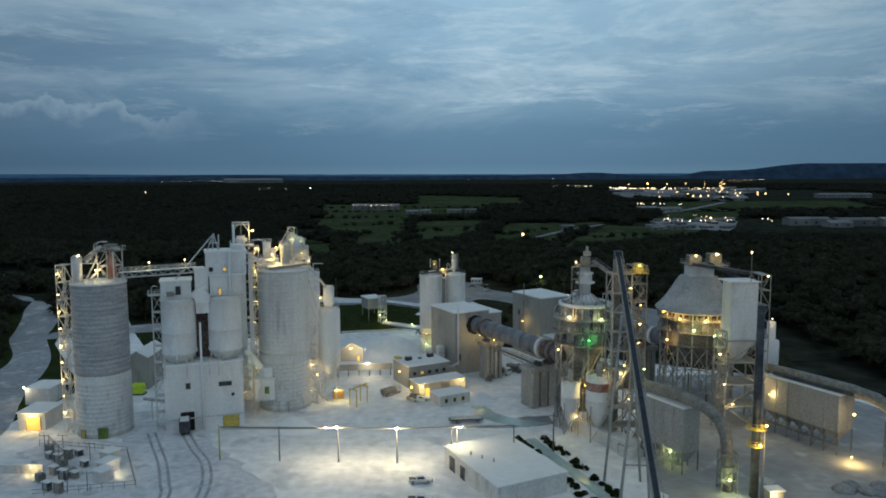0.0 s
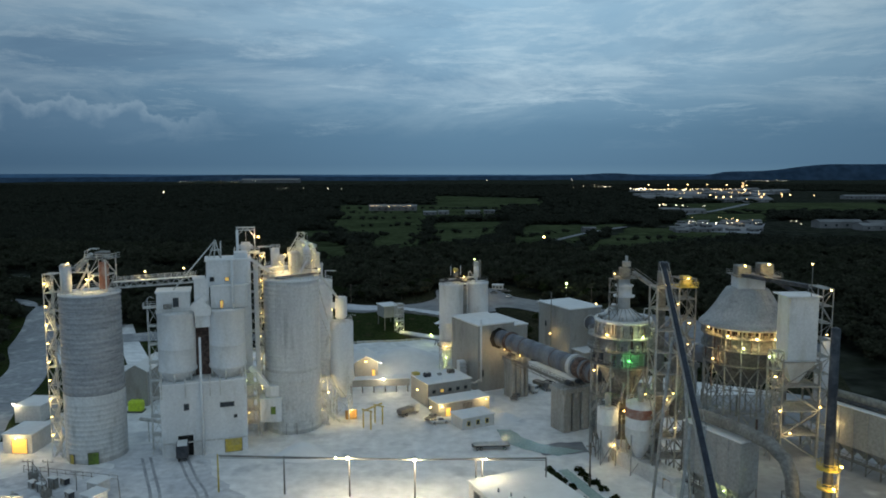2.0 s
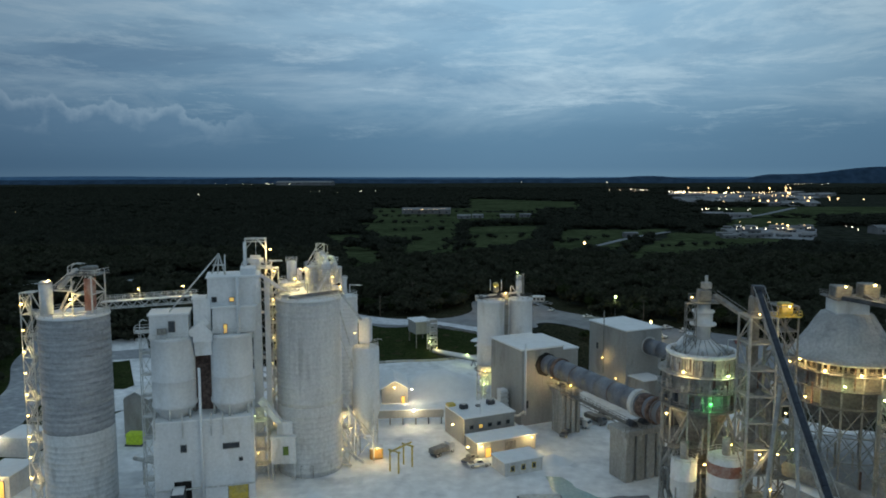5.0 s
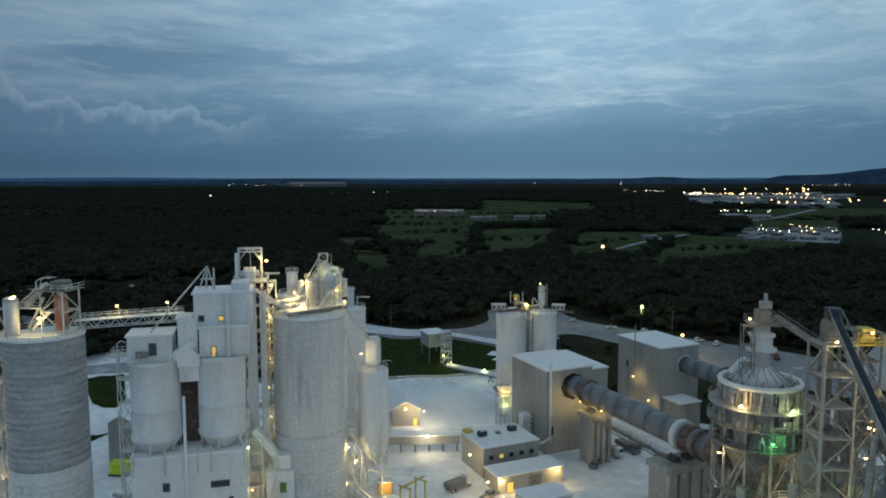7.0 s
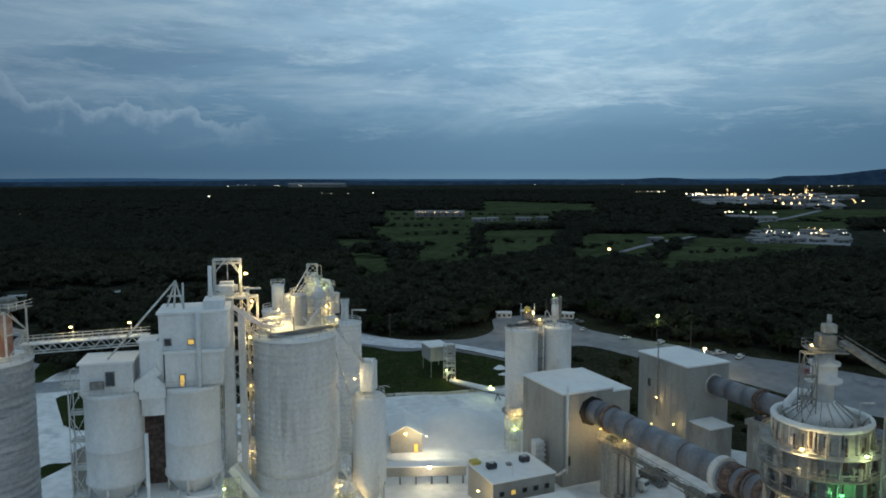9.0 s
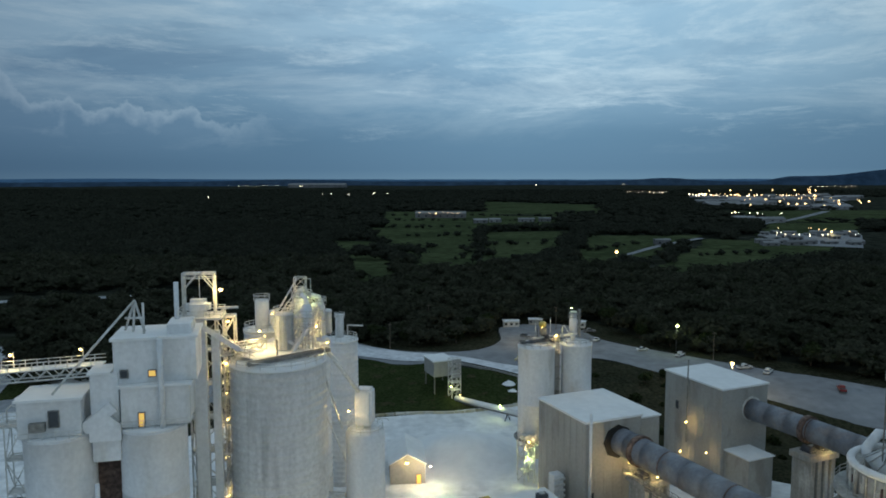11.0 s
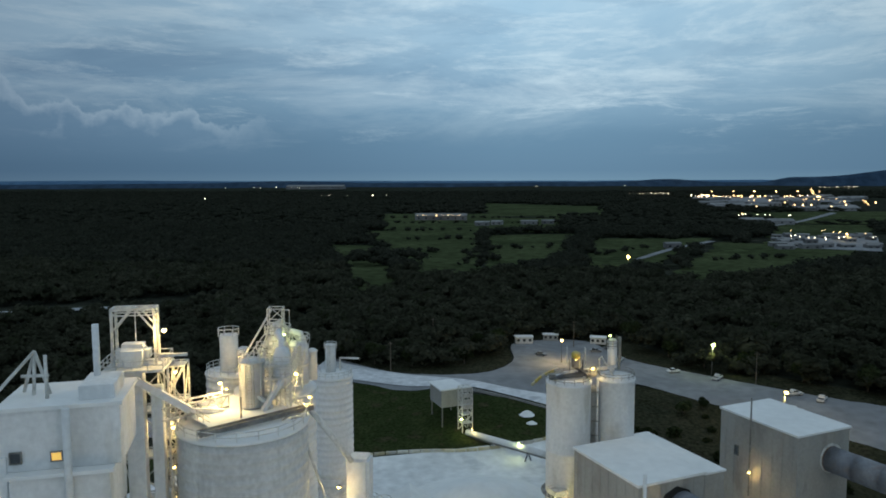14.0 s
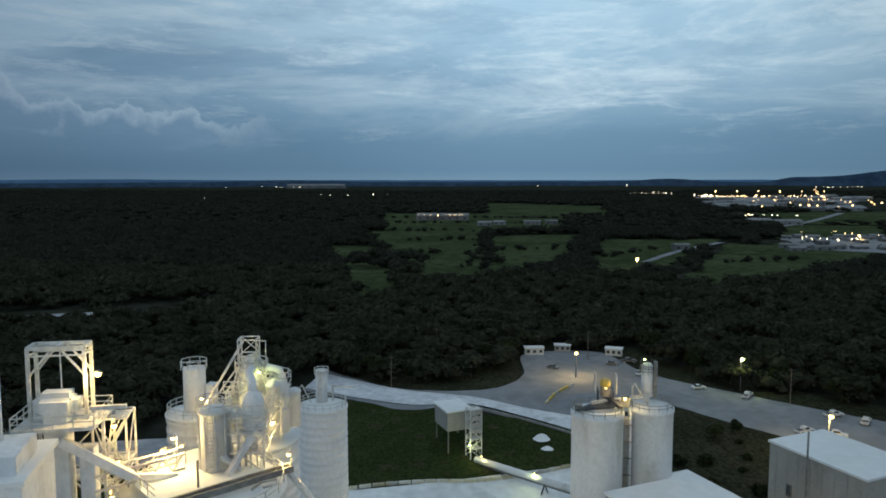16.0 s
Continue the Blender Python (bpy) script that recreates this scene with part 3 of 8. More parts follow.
# silo with the outside stair tower
s1 = silo(-97.6, 170.0, 7.2, 42.3, "tall banded grey concrete silo with a white lower half", upper=CONCD)
panel("door", s1, 2.9, -7.0, 0.0, 2.4, 3.0, -67, GREENP, label="dark green roll-up door")
panel("door", s1, -2.6, -7.15, 0.0, 1.4, 2.4, -110, YEL, label="small yellow door")
# roof equipment
cylpart("dust_filter", (-4.2, -3.0, 42.6), (-4.2, -3.0, 49.6), 1.35, DUST, s1, label="white dust filter cylinder")
cylpart("filter_cap", (-4.2, -3.0, 49.6), (-4.2, -3.0, 50.2), 1.5, STEELW, s1, r1=0.9)
top1 = thing("head_platform", pose(-97.0, 172.0, 42.9), "dusty steel conveyor head platform on the silo roof", "platform")
truss_tower(top1, 4.6, 5.0, 0, 8.2, 4.1, STEELW, 0.26, 0.16, True, 2.2, -0.5)
boxpart("head_house", 1.0, -2.0, 8.35, 3.8, 1.4, 10.0, STEEL, top1, "dusty conveyor head house", 0.3)
boxpart("head_deck", -0.6, -3.3, 8.2, 5.6, 2.4, 8.35, STEEL, top1)
boxpart("motor", 3.9, -2.6, 8.4, 5.2, -1.4, 9.3, STEELM, top1, "", 0.15)
for y_ in (-3.2, -1.9):
    bm = bm_new(); pipe(bm, [(-5.6, y_, 4.9), (-0.8, y_, 8.6), (-0.6, y_, 10.2), (0.8, y_, 10.9), (2.6, y_, 10.8)], 0.11, 6); part("arched_rail", bm, STEELW, top1)
bm = bm_new()
for k in range(12):
    box(bm, -5.5 + k * 0.4, -3.1, 4.9 + k * 0.31, -5.2 + k * 0.4, -2.0, 4.96 + k * 0.31)
part("stair_treads", bm, STEEL, top1)
boxpart("chute_box", 2.8, -3.1, 0.6, 4.4, -1.2, 7.6, REDP, top1, "faded red chute")
bm = bm_new(); bar(bm, (-4.0, -1.5, 5.2), (0.2, -1.5, 9.4), 1.3, 0.8); part("inclined_conveyor", bm, STEELW, top1)
bm = bm_new(); bar(bm, (-2.8, -2.6, 0.2), (1.5, -2.6, 4.2), 0.5); bar(bm, (-4.6, -0.8, 0.2), (-1.0, -0.8, 6.6), 0.4); part("chute", bm, STEELW, top1)
rail(top1, [V(-0.5, -3.2, 8.35), V(5.5, -3.2, 8.35), V(5.5, 2.3, 8.35)])
boxpart("walkway", -6.2, -3.6, 4.8, 0.4, -2.2, 5.0, STEELW, top1)
rail(top1, [V(-6.2, -3.6, 5.0), V(0.4, -3.6, 5.0)])

st1 = thing("stair_tower", pose(-106.3, 168.2, 0), "galvanised stair tower with a lamp at each landing", "stair tower")
truss_tower(st1, 2.6, 3.4, 0, 47.5, 4.75, STEELW, 0.18, 0.12, True)
stair(st1, -1.1, 1.1, -1.4, -0.5, 0, 46.5, 4.75, STEELW)
for k in range(9):
    work_lamp(-107.1, 166.2, 6.2 + k * 4.75 + (1 if k == 8 else 0), "warm", 260 if k % 2 == 0 else 0, 0.3)
work_lamp(-101.0, 167.0, 50.3, "warm", 250, 0.26)
work_lamp(-97.2, 168.4, 46.0, "warm", 500, 0.3)

# conveyor bridge from the silo to the bin block
br = thing("conveyor_bridge", pose(0, 0, 0), "white dusted truss conveyor bridge between silo and bins", "conveyor bridge")
a, b = V(-93.0, 173.0, 43.2), V(-73.6, 179.8, 44.0)
u = (b - a).normalized(); w = V(-u.y, u.x, 0)
for sgn in (-1, 1):
    for dz, nm in ((0, "lower_chord"), (1.5, "upper_chord")):
        barpart(nm, a + w * sgn + V(0, 0, dz), b + w * sgn + V(0, 0, dz), 0.2, STEELW, br)
    for k in range(16):
        p, q = a.lerp(b, k / 16) + w * sgn, a.lerp(b, (k + 1) / 16) + w * sgn
        bm = bm_new()
        bar(bm, p + V(0, 0, 0 if k % 2 else 1.5), q + V(0, 0, 1.5 if k % 2 else 0), 0.13)
        part("diagonal", bm, STEELW, br)
bm = bm_new(); bar(bm, a + V(0, 0, 1.55), b + V(0, 0, 1.55), 2.3, 0.12); part("deck", bm, DUSTROOF, br)
rail(br, [a - w * 1.1 + V(0, 0, 1.6), b - w * 1.1 + V(0, 0, 1.6)])
rail(br, [a + w * 1.1 + V(0, 0, 1.6), b + w * 1.1 + V(0, 0, 1.6)])
work_lamp(-85.8, 176.0, 47.3, "warm", 300, 0.26)
work_lamp(-76.5, 178.6, 47.8, "warm", 200, 0.26)
cylpart("lamp_mast", (-85.8, 176.6, 44.6), (-85.8, 176.6, 47.6), 0.06, STEELW, br, n=8)
cylpart("lamp_mast", (-76.5, 179.2, 45.2), (-76.5, 179.2, 48.0), 0.06, STEELW, br, n=8)

# ---- bin block: loading house with two bins and the screen house on top ----
BA = 21.8
blk = thing("loading_house", pose(-71.0, 176.0, 0, 0, 0, BA), "white dusted loading house standing under two bins", "loading house")
for q in ((-10.6, -4.8, 0, -6.7, -4.3, 19.0), (-3.0, -4.8, 0, 10.6, -4.3, 19.0), (-6.7, -4.8, 5.6, -3.0, -4.3, 19.0), (-10.6, -4.3, 0, -10.1, 6, 19.0), (10.1, -4.3, 0, 10.6, 6, 19.0), (-10.1, 5.5, 0, 10.1, 6, 19.0)):
    boxpart("wall", *q, DUST, blk, "white dusted cladding wall")
boxpart("roof", -10.8, -5.0, 19.0, 10.8, 6.2, 19.35, DUSTROOF, blk)
boxpart("loading_bay", -6.7, -4.2, 0.02, -3.0, 2, 5.6, HOLE, blk, "dark open loading bay")
panel("roll_door", blk, 6.9, -4.9, 0.1, 4.2, 3.6, -90, YEL, label="bright yellow roll-up door")
panel("window", blk, -4.4, -4.9, 12.3, 1.1, 1.5, -90, GLASS)
panel("window", blk, 5.6, -4.9, 12.3, 3.4, 1.1, -90, GLASS)
panel("window", blk, 7.6, -4.9, 9.2, 0.7, 0.7, -90, GLASS)
bm = bm_new(); bar(bm, (-10.4, -5.1, 3.8), (10.4, -5.1, 3.8), 0.3); part("ledge", bm, STEELW, blk)
cylpart("downpipe", (-0.6, -5.3, 0), (-0.6, -5.3, 31), 0.3, DUST, blk, n=12)
for dx in (-10.2, -4.5, 1.5, 4.0, 10.2):
    barpart("column", (dx, -5.0, 15.5), (dx, -5.0, 20.8), 0.3, STEELW, blk)


def bin_vessel(dx, r, z0, z1, label):
    e = thing("storage_bin", blk.matrix_basis @ pose(dx, 0, 0), label, "bin", "bins on the loading house")
    bm = bm_new()
    lathe(bm, [(r * 0.45, z0 - 4.0), (r, z0), (r + 0.22, z0 + 0.1), (r + 0.22, z0 + 0.7), (r, z0 + 0.8), (r, z0 + 6), (r + 0.05, z0 + 6.05), (r, z0 + 6.1), (r, z1 - 0.5), (r + 0.15, z1 - 0.4), (r + 0.15, z1)], 48)
    part("shell", bm, DUST, e, "white dusted steel shell")
    bm = bm_new()
    lathe(bm, [(r + 0.15, z1), (r + 0.2, z1 + 0.2), (0.5, z1 + 0.5)], 40)
    part("top", bm, DUSTROOF, e)
    for k in range(6):
        t = radians(60 * k + 20)
        cylpart("leg", ((r - 0.3) * math.cos(t), (r - 0.3) * math.sin(t), 19.3), ((r - 0.3) * math.cos(t), (r - 0.3) * math.sin(t), z0 + 1.0), 0.25, STEELW, e, n=10)
    return e


bin_vessel(-6.3, 4.65, 21.8, 37.2, "white dusted steel bin with a ring stiffener")
b2 = bin_vessel(6.2, 4.6, 22.0, 37.4, "white dusted steel bin under the screen house")
cylpart("vent_pipe", (0.2, -3.0, 19), (0.2, -3.0, 33), 0.35, DUST, b2, n=12)
boxpart("recess", -3.0, 2.2, 19.4, 3.0, 5.2, 36, RUST, blk, "dark rusty back wall between the bins")

ph = thing("bin_penthouse", blk.matrix_basis @ pose(-6.4, 0, 0), "white dusted penthouse on a bin roof", "penthouse")
boxpart("body", -4.2, -3.6, 37.5, 3.8, 3.6, 42.6, DUST, ph, "", 0.08)
boxpart("roof", -4.5, -3.9, 42.6, 4.1, 3.9, 42.95, DUSTROOF, ph)
panel("window", ph, 0.4, -3.7, 39.0, 1.2, 2.2, -90, GLASS)
boxpart("vent_box", -2.6, -4.4, 38.6, -0.6, -3.6, 39.8, STEEL, ph, "small louvred vent box")
rail(ph, [V(-4.3, -4.3, 37.4), V(4.0, -4.3, 37.4)])
bx = thing("landing_platform", blk.matrix_basis @ pose(-11.9, 0.6, 0), "white dusted stair and landing beside the bins", "platform")
truss_tower(bx, 2.4, 3, 19.4, 38.5, 4.8, STEELW, 0.16, 0.12)
truss_tower(bx, 2.4, 3, 0, 19.4, 4.8, STEELW, 0.2, 0.12)
boxpart("deck", -2.2, -1.6, 38.4, 1.4, 1.6, 38.6, STEELW, bx)
rail(bx, [V(-2.2, -1.6, 38.6), V(-2.2, 1.6, 38.6), V(1.2, 1.6, 38.6)])
rail(bx, [V(-2.2, -1.6, 38.6), V(1.2, -1.6, 38.6)])
pipe(bm := bm_new(), [(-1.2, 0, 38.6), (-1.2, 0, 40.6), (-0.6, 0, 41.2), (0.4, 0, 40.8)], 0.12, 8); part("davit", bm, STEELW, bx)

sc = thing("screen_house", blk.matrix_basis @ pose(6.0, 0.8, 0), "white dusted two-level screen house over the bins", "screen house")
boxpart("lower_storey", -3.6, -3.9, 37.9, 5.6, 4.4, 43.6, DUST, sc, "", 0.08)
boxpart("lower_roof", -3.9, -4.4, 43.6, 6.0, 4.8, 43.95, DUSTROOF, sc)
boxpart("upper_storey", -4.5, -3.0, 43.95, 6.6, 5.6, 50.1, DUST, sc, "", 0.08)
boxpart("upper_roof", -4.8, -3.3, 50.1, 6.9, 5.9, 50.5, DUSTROOF, sc)
boxpart("left_shaft", -7.6, -3.2, 33.0, -3.9, 1.4, 45.6, DUST, sc, "white dusted transfer shaft", 0.08)
boxpart("shaft_roof", -7.9, -3.5, 45.6, -4.82, 1.6, 45.9, DUSTROOF, sc)
bm = bm_new(); bar(bm, (-8.6, -2.8, 38.0), (-4.6, -2.8, 41.0), 2.2, 1.6); part("chute", bm, DUST, sc)
bm = bm_new()
g0, g1 = [bm.verts.new((x, -4.0, z)) for x, z in ((-7.8, 36.2), (-3.65, 36.2), (-3.65, 38.4), (-5.7, 40.4), (-7.8, 38.4))], [bm.verts.new((x, -0.6, z)) for x, z in ((-7.8, 36.2), (-3.65, 36.2), (-3.65, 38.4), (-5.7, 40.4), (-7.8, 38.4))]
for i in range(5):
    bm.faces.new((g0[i], g0[(i + 1) % 5], g1[(i + 1) % 5], g1[i]))
bm.faces.new(g0[::-1]); bm.faces.new(g1); part("gabled_chute_head", bm, DUST, sc)
panel("window", sc, 0.6, -3.1, 44.9, 0.9, 0.8, -90, LITWIN2, label="amber lit window")
panel("window", sc, -3.1, -3.1, 44.9, 0.9, 1.0, -90, GLASS)
panel("doorway", sc, -0.9, -4.0, 38.0, 0.7, 1.9, -90, LITWIN2, label="open doorway lit amber")
rail(sc, [V(-3.6, -4.4, 37.8), V(5.4, -4.4, 37.8)])
cylpart("riser_pipe", (1.9, -4.3, 36.5), (1.9, -4.3, 50.4), 0.38, DUST, sc, n=14)
cylpart("vent_tube", (3.6, 2.0, 50.3), (3.6, 2.0, 57.5), 0.35, DUST, sc, n=14)
boxpart("roof_box", 2.6, -2.0, 50.4, 6.0, 3.4, 52.0, DUST, sc, "", 0.08)
fr = thing("hoist_a_frame", blk.matrix_basis @ pose(3.6, 1.6, 0), "white pipe hoist frame with a long stay", "hoist frame")
for p, q in (((0.0, 0.5, 50.3), (0.4, 0, 55.2)), ((1.6, 0.5, 50.3), (0.4, 0, 55.2)), ((1.7, -1.2, 50.3), (1.7, -1.2, 55.0)), ((0.4, 0, 55.2), (-10.2, -3.4, 43.0)), ((-1.0, 0.2, 52.6), (1.6, 0, 52.6)), ((0.4, 0, 55.2), (-1.4, 2.0, 50.3))):
    cylpart("pipe", p, q, 0.17, STEELW, fr, n=10)

# ---- bucket elevator with its head frame ----
el = thing("bucket_elevator", pose(-63.4, 191.3, 0, 0, 0, 18), "tall white dusted bucket elevator with a steel head frame", "bucket elevator")
boxpart("casing", -1.6, -2.2, 0, 0.4, -0.4, 52.0, DUST, el, "", 0.08)
boxpart("return_leg", 1.2, -2.0, 0, 2.5, -0.6, 48.5, DUST, el, "", 0.08)
bm = bm_new(); box(bm, -2.6, -2.2, 51.2, 1.2, 0.6, 53.6); bmesh.ops.bevel(bm, geom=bm.edges[:], offset=0.7, segments=3, affect="EDGES"); part("head_drum", bm, DUST, el, "white dusted head drum")
boxpart("head_deck", -3.8, -3.4, 50.6, 3.0, 2.6, 50.9, STEELW, el)
rail(el, [V(-3.8, -3.4, 50.9), V(3.0, -3.4, 50.9), V(3.0, 2.6, 50.9), V(-3.8, 2.6, 50.9)], closed=True)
HX0, HX1 = -3.0, 1.75
for x, y in ((HX0, -1.0), (HX1, -1.0), (HX1, 1.0), (HX0, 1.0)):
    barpart("frame_leg", (x, y, 50.9), (x, y, 57.6), 0.3, STEELW, el)
bm = bm_new()
for p, q in (((HX0, -1.0), (HX1, -1.0)), ((HX1, -1.0), (HX1, 1.0)), ((HX1, 1.0), (HX0, 1.0)), ((HX0, 1.0), (HX0, -1.0))):
    bar(bm, (*p, 57.6), (*q, 57.6), 0.32); bar(bm, (*p, 56.9), (*q, 56.9), 0.14)
for y in (-1.0, 1.0):
    bar(bm, (HX0, y, 55.0), (HX0 + 2.0, y, 57.5), 0.18); bar(bm, (HX1, y, 55.0), (HX1 - 2.0, y, 57.5), 0.18)
bar(bm, (-0.6, -1.0, 57.6), (-0.6, 1.0, 57.6), 0.3); bar(bm, (-0.6, 0, 57.4), (-0.6, 0, 53.6), 0.1)
part("head_frame", bm, STEELW, el)
bm = bm_new(); bar(bm, (-0.2, -2.4, 49.5), (5.4, -1.0, 45.2), 0.9, 0.8); bar(bm, (5.4, -1.0, 45.2), (9.0, 1.0, 44.2), 0.5); part("discharge_chute", bm, DUST, el)
bm = bm_new(); bar(bm, (2.5, -2.6, 52.4), (5.6, -2.6, 52.4), 0.35); part("hoist_beam", bm, STEELW, el)
truss_tower(el, 5.4, 3.6, 0, 50.6, 5.6, STEELW, 0.26, 0.14, True, 0.2, 1.4)
st2 = thing("stair_tower", pose(-61.6, 195.2, 0, 0, 0, 18), "white dusted stair tower lit by lamps", "stair tower")
truss_tower(st2, 3.0, 3.4, 0, 50.0, 4.5, STEELW, 0.2, 0.12)
stair(st2, -1.2, 1.2, -1.5, -0.6, 0, 49.5, 4.5, STEELW)
for k, (dx, z, wt) in enumerate(((1.7, 55.0, 1500), (1.5, 49.5, 300), (1.7, 46.0, 0), (0.6, 42.5, 300), (0.4, 37.5, 0), (0.4, 33.0, 250), (0.0, 26.5, 0), (0.2, 20.0, 250), (0.0, 12.0, 250), (-1.0, 6.0, 250))):
    work_lamp(-60.5 if k == 0 else -61.2 + dx * 0.6, 191.4 if k == 0 else 193.2, z, "warm", wt * (0.6 if k == 0 else 0.8), 0.34 if k == 0 else 0.26)

# ---- main silo and what stands on it ----
s2 = silo(-52.5, 194.8, 7.75, 42.8, "broad banded concrete silo with stained upper shell", 17.2, CONC2)
panel("door", s2, 1.4, -7.55, 0.0, 2.8, 3.0, -80, ORANGE, label="rusty orange door at the base")
rf = thing("roof_bridge", pose(-52.5, 194.8, 43.5, 0, 0, 50), "white dusted steel beams bridging the silo roofs", "steel bridge")
for dy in (-3.4, -2.5):
    bm = bm_new(); bar(bm, (-7.0, dy, 0.45), (7.9, dy, 0.45), 0.22, 0.62); part("girder", bm, STEEL, rf)
for k in range(9):
    barpart("cross_tie", (-6.4 + k * 1.6, -3.4, 0.5), (-6.4 + k * 1.6, -2.5, 0.5), 0.12, STEEL, rf)
boxpart("deck", -5.4, -2.3, 0.62, 6.4, 4.6, 0.74, DUSTROOF, rf, "dust covered steel deck")
boxpart("rear_deck", -2.6, 4.6, 0.62, 6.6, 7.6, 0.74, DUSTROOF, rf)
rail(rf, [V(-5.3, 4.6, 0.74), V(-5.3, -2.2, 0.74)])
rail(rf, [V(6.4, -2.2, 0.74), V(6.4, 4.6, 0.74)])
for y_ in (3.0, 4.8):
    bm = bm_new()
    for k in range(8):
        bar(bm, (-8.6 + k * 1.0, y_, 0.9 if k % 2 else 2.3), (-7.6 + k * 1.0, y_, 2.3 if k % 2 else 0.9), 0.12)
    bar(bm, (-8.8, y_, 2.3), (-0.4, y_, 2.3), 0.2); bar(bm, (-8.8, y_, 0.9), (-0.4, y_, 0.9), 0.2)
    part("truss", bm, STEELW, rf)
cylpart("post", (-1.2, -1.9, 0.7), (-1.2, -1.9, 3.3), 0.12, STEEL, rf, n=8)
for x, y in ((-55.6, 197.6), (-58.4, 198.7), (-45.6, 200.3), (-56.1, 196.8)):
    c_ = rf.matrix_basis.inverted() @ V(x, y, 43.4)
    cylpart("lamp_mast", c_, c_ + V(0, 0, 4.1 if y < 197.5 and x < -50 else 3.1 if x > -57 and x < -50 else 2.1), 0.07, STEELW, rf, n=8)
bm = bm_new(); pipe(bm, [(3.6, -5.2, 0.35), (4.8, -5.6, 0.45), (5.4, -4.6, 0.5), (4.0, -4.2, 0.45), (2.6, -5.0, 0.4)], 0.12, 8); part("hose", bm, STEELM, rf)
# filter and cyclone group
cy = thing("dust_collector", pose(-53.0, 207.6, 0, 0, 0, 12), "brightly lit white dust collector group on the silo roof", "dust collector")
s4 = silo(-54.0, 209.6, 5.6, 42.6, "white dusted silo behind the main silo", 17.0, DUST, False)
bm = bm_new(); lathe(bm, [(0.5, 45.2), (1.5, 47.6), (1.4, 50.6), (1.0, 52.2), (0.3, 53.0)], 24, 0.2, 0.4); part("cyclone", bm, DUST, cy, "white cyclone body")
bm = bm_new(); lathe(bm, [(1.5, 44.4), (1.5, 50.0), (1.6, 50.0), (1.6, 50.25), (0.5, 50.6)], 24, -1.4, -10.5); part("filter_drum", bm, DUST, cy, "ribbed white filter drum")
for k in range(10):
    t = 0.628 * k
    barpart("rib", (-1.4 + 1.55 * math.cos(t), -10.5 + 1.55 * math.sin(t), 44.5), (-1.4 + 1.55 * math.cos(t), -10.5 + 1.55 * math.sin(t), 49.9), 0.14, STEELW, cy)
bm = bm_new(); lathe(bm, [(1.3, 44.4), (1.3, 49.6), (1.0, 50.2), (0.4, 50.4)], 20, 3.2, -0.6); part("fan_housing", bm, DUST, cy)
truss_tower(cy, 2.0, 2.0, 47.6, 54.9, 1.85, STEELW, 0.15, 0.1, False, 0.0, 0.2)
for dx, dy in ((-3.4, -2.6), (3.8, -2.6), (3.8, 3.2), (-3.4, 3.2)):
    barpart("raking_leg", (0.2 + dx, 0.4 + dy, 44.4), (0.2 + math.copysign(1.1, dx), 0.4 + math.copysign(1.1, dy), 52.0), 0.2, STEELW, cy)
for z, w_ in ((46.2, 2.9), (48.4, 2.2)):
    for p, q in (((-1, -1), (1, -1)), ((1, -1), (1, 1)), ((1, 1), (-1, 1)), ((-1, 1), (-1, -1))):
        barpart("tie_beam", (0.2 + p[0] * w_, 0.4 + p[1] * w_, z), (0.2 + q[0] * w_, 0.4 + q[1] * w_, z), 0.14, STEELW, cy)
for p, q, r in (((-0.6, -1.6, 48.5), (2.0, -2.6, 44.8), 0.35), ((2.3, -1.6, 49.2), (-0.9, -3.6, 44.6), 0.3), ((-0.6, 0.2, 54.6), (-5.2, -2.6, 46.6), 0.14), ((-0.6, 0.8, 52.6), (-4.2, -1.8, 47.6), 0.1), ((0.4, 0.3, 53.2), (3.6, -0.4, 50.0), 0.25), ((1.0, -1.0, 47.4), (-1.8, -2.2, 45.0), 0.5)):
    cylpart("duct", p, q, r, STEELW, cy, n=12)
for z, r, cx, cyy in ((50.3, 1.7, -1.4, -10.5), (50.2, 1.5, 3.2, -0.6)):
    rail(cy, circle(r, z, 8, cx, cyy), closed=True, step=1.2)
boxpart("platform", -2.6, -2.4, 47.2, 4.6, 2.6, 47.35, STEELW, cy)
rail(cy, [V(4.6, -2.4, 47.35), V(4.6, 2.6, 47.35)])
for k in range(7):
    t = 0.9 * k
    cylpart("duct", (0.2 + 1.9 * math.cos(t), 0.4 + 1.9 * math.sin(t), 44.4), (0.2 + 0.9 * math.cos(t), 0.4 + 0.9 * math.sin(t), 52.6), 0.14, STEELW, cy, n=8)
for z, r in ((47.8, 2.7), (51.2, 1.9)):
    bm = bm_new(); lathe(bm, [(r - 0.5, z), (r, z), (r, z + 0.12), (r - 0.5, z + 0.12)], 12, 0.2, 0.4, False); part("service_ring", bm, STEELW, cy)
    rail(cy, circle(r - 0.05, z + 0.12, 10, 0.2, 0.4), closed=True, step=1.2)
fy = -10.9
for x in (-1.6, 0.9, 3.4):
    for y in (fy, fy + 3.0):
        barpart("column", (x, y, 43.9), (x, y, 50.6 if x < 3 else 49.4), 0.17, STEELW, cy)
for z in (45.8, 47.8, 49.4):
    for y in (fy, fy + 3.0):
        barpart("floor_beam", (-1.8, y, z), (3.6, y, z), 0.14, STEELW, cy)
    for x in (-1.6, 0.9, 3.4):
        barpart("floor_beam", (x, fy, z), (x, -3.2, z), 0.14, STEELW, cy)
    boxpart("grating", -1.6, fy + 0.2, z + 0.08, 3.4, fy + (1.2 if z < 49 else 2.8), z + 0.14, STEELW, cy)
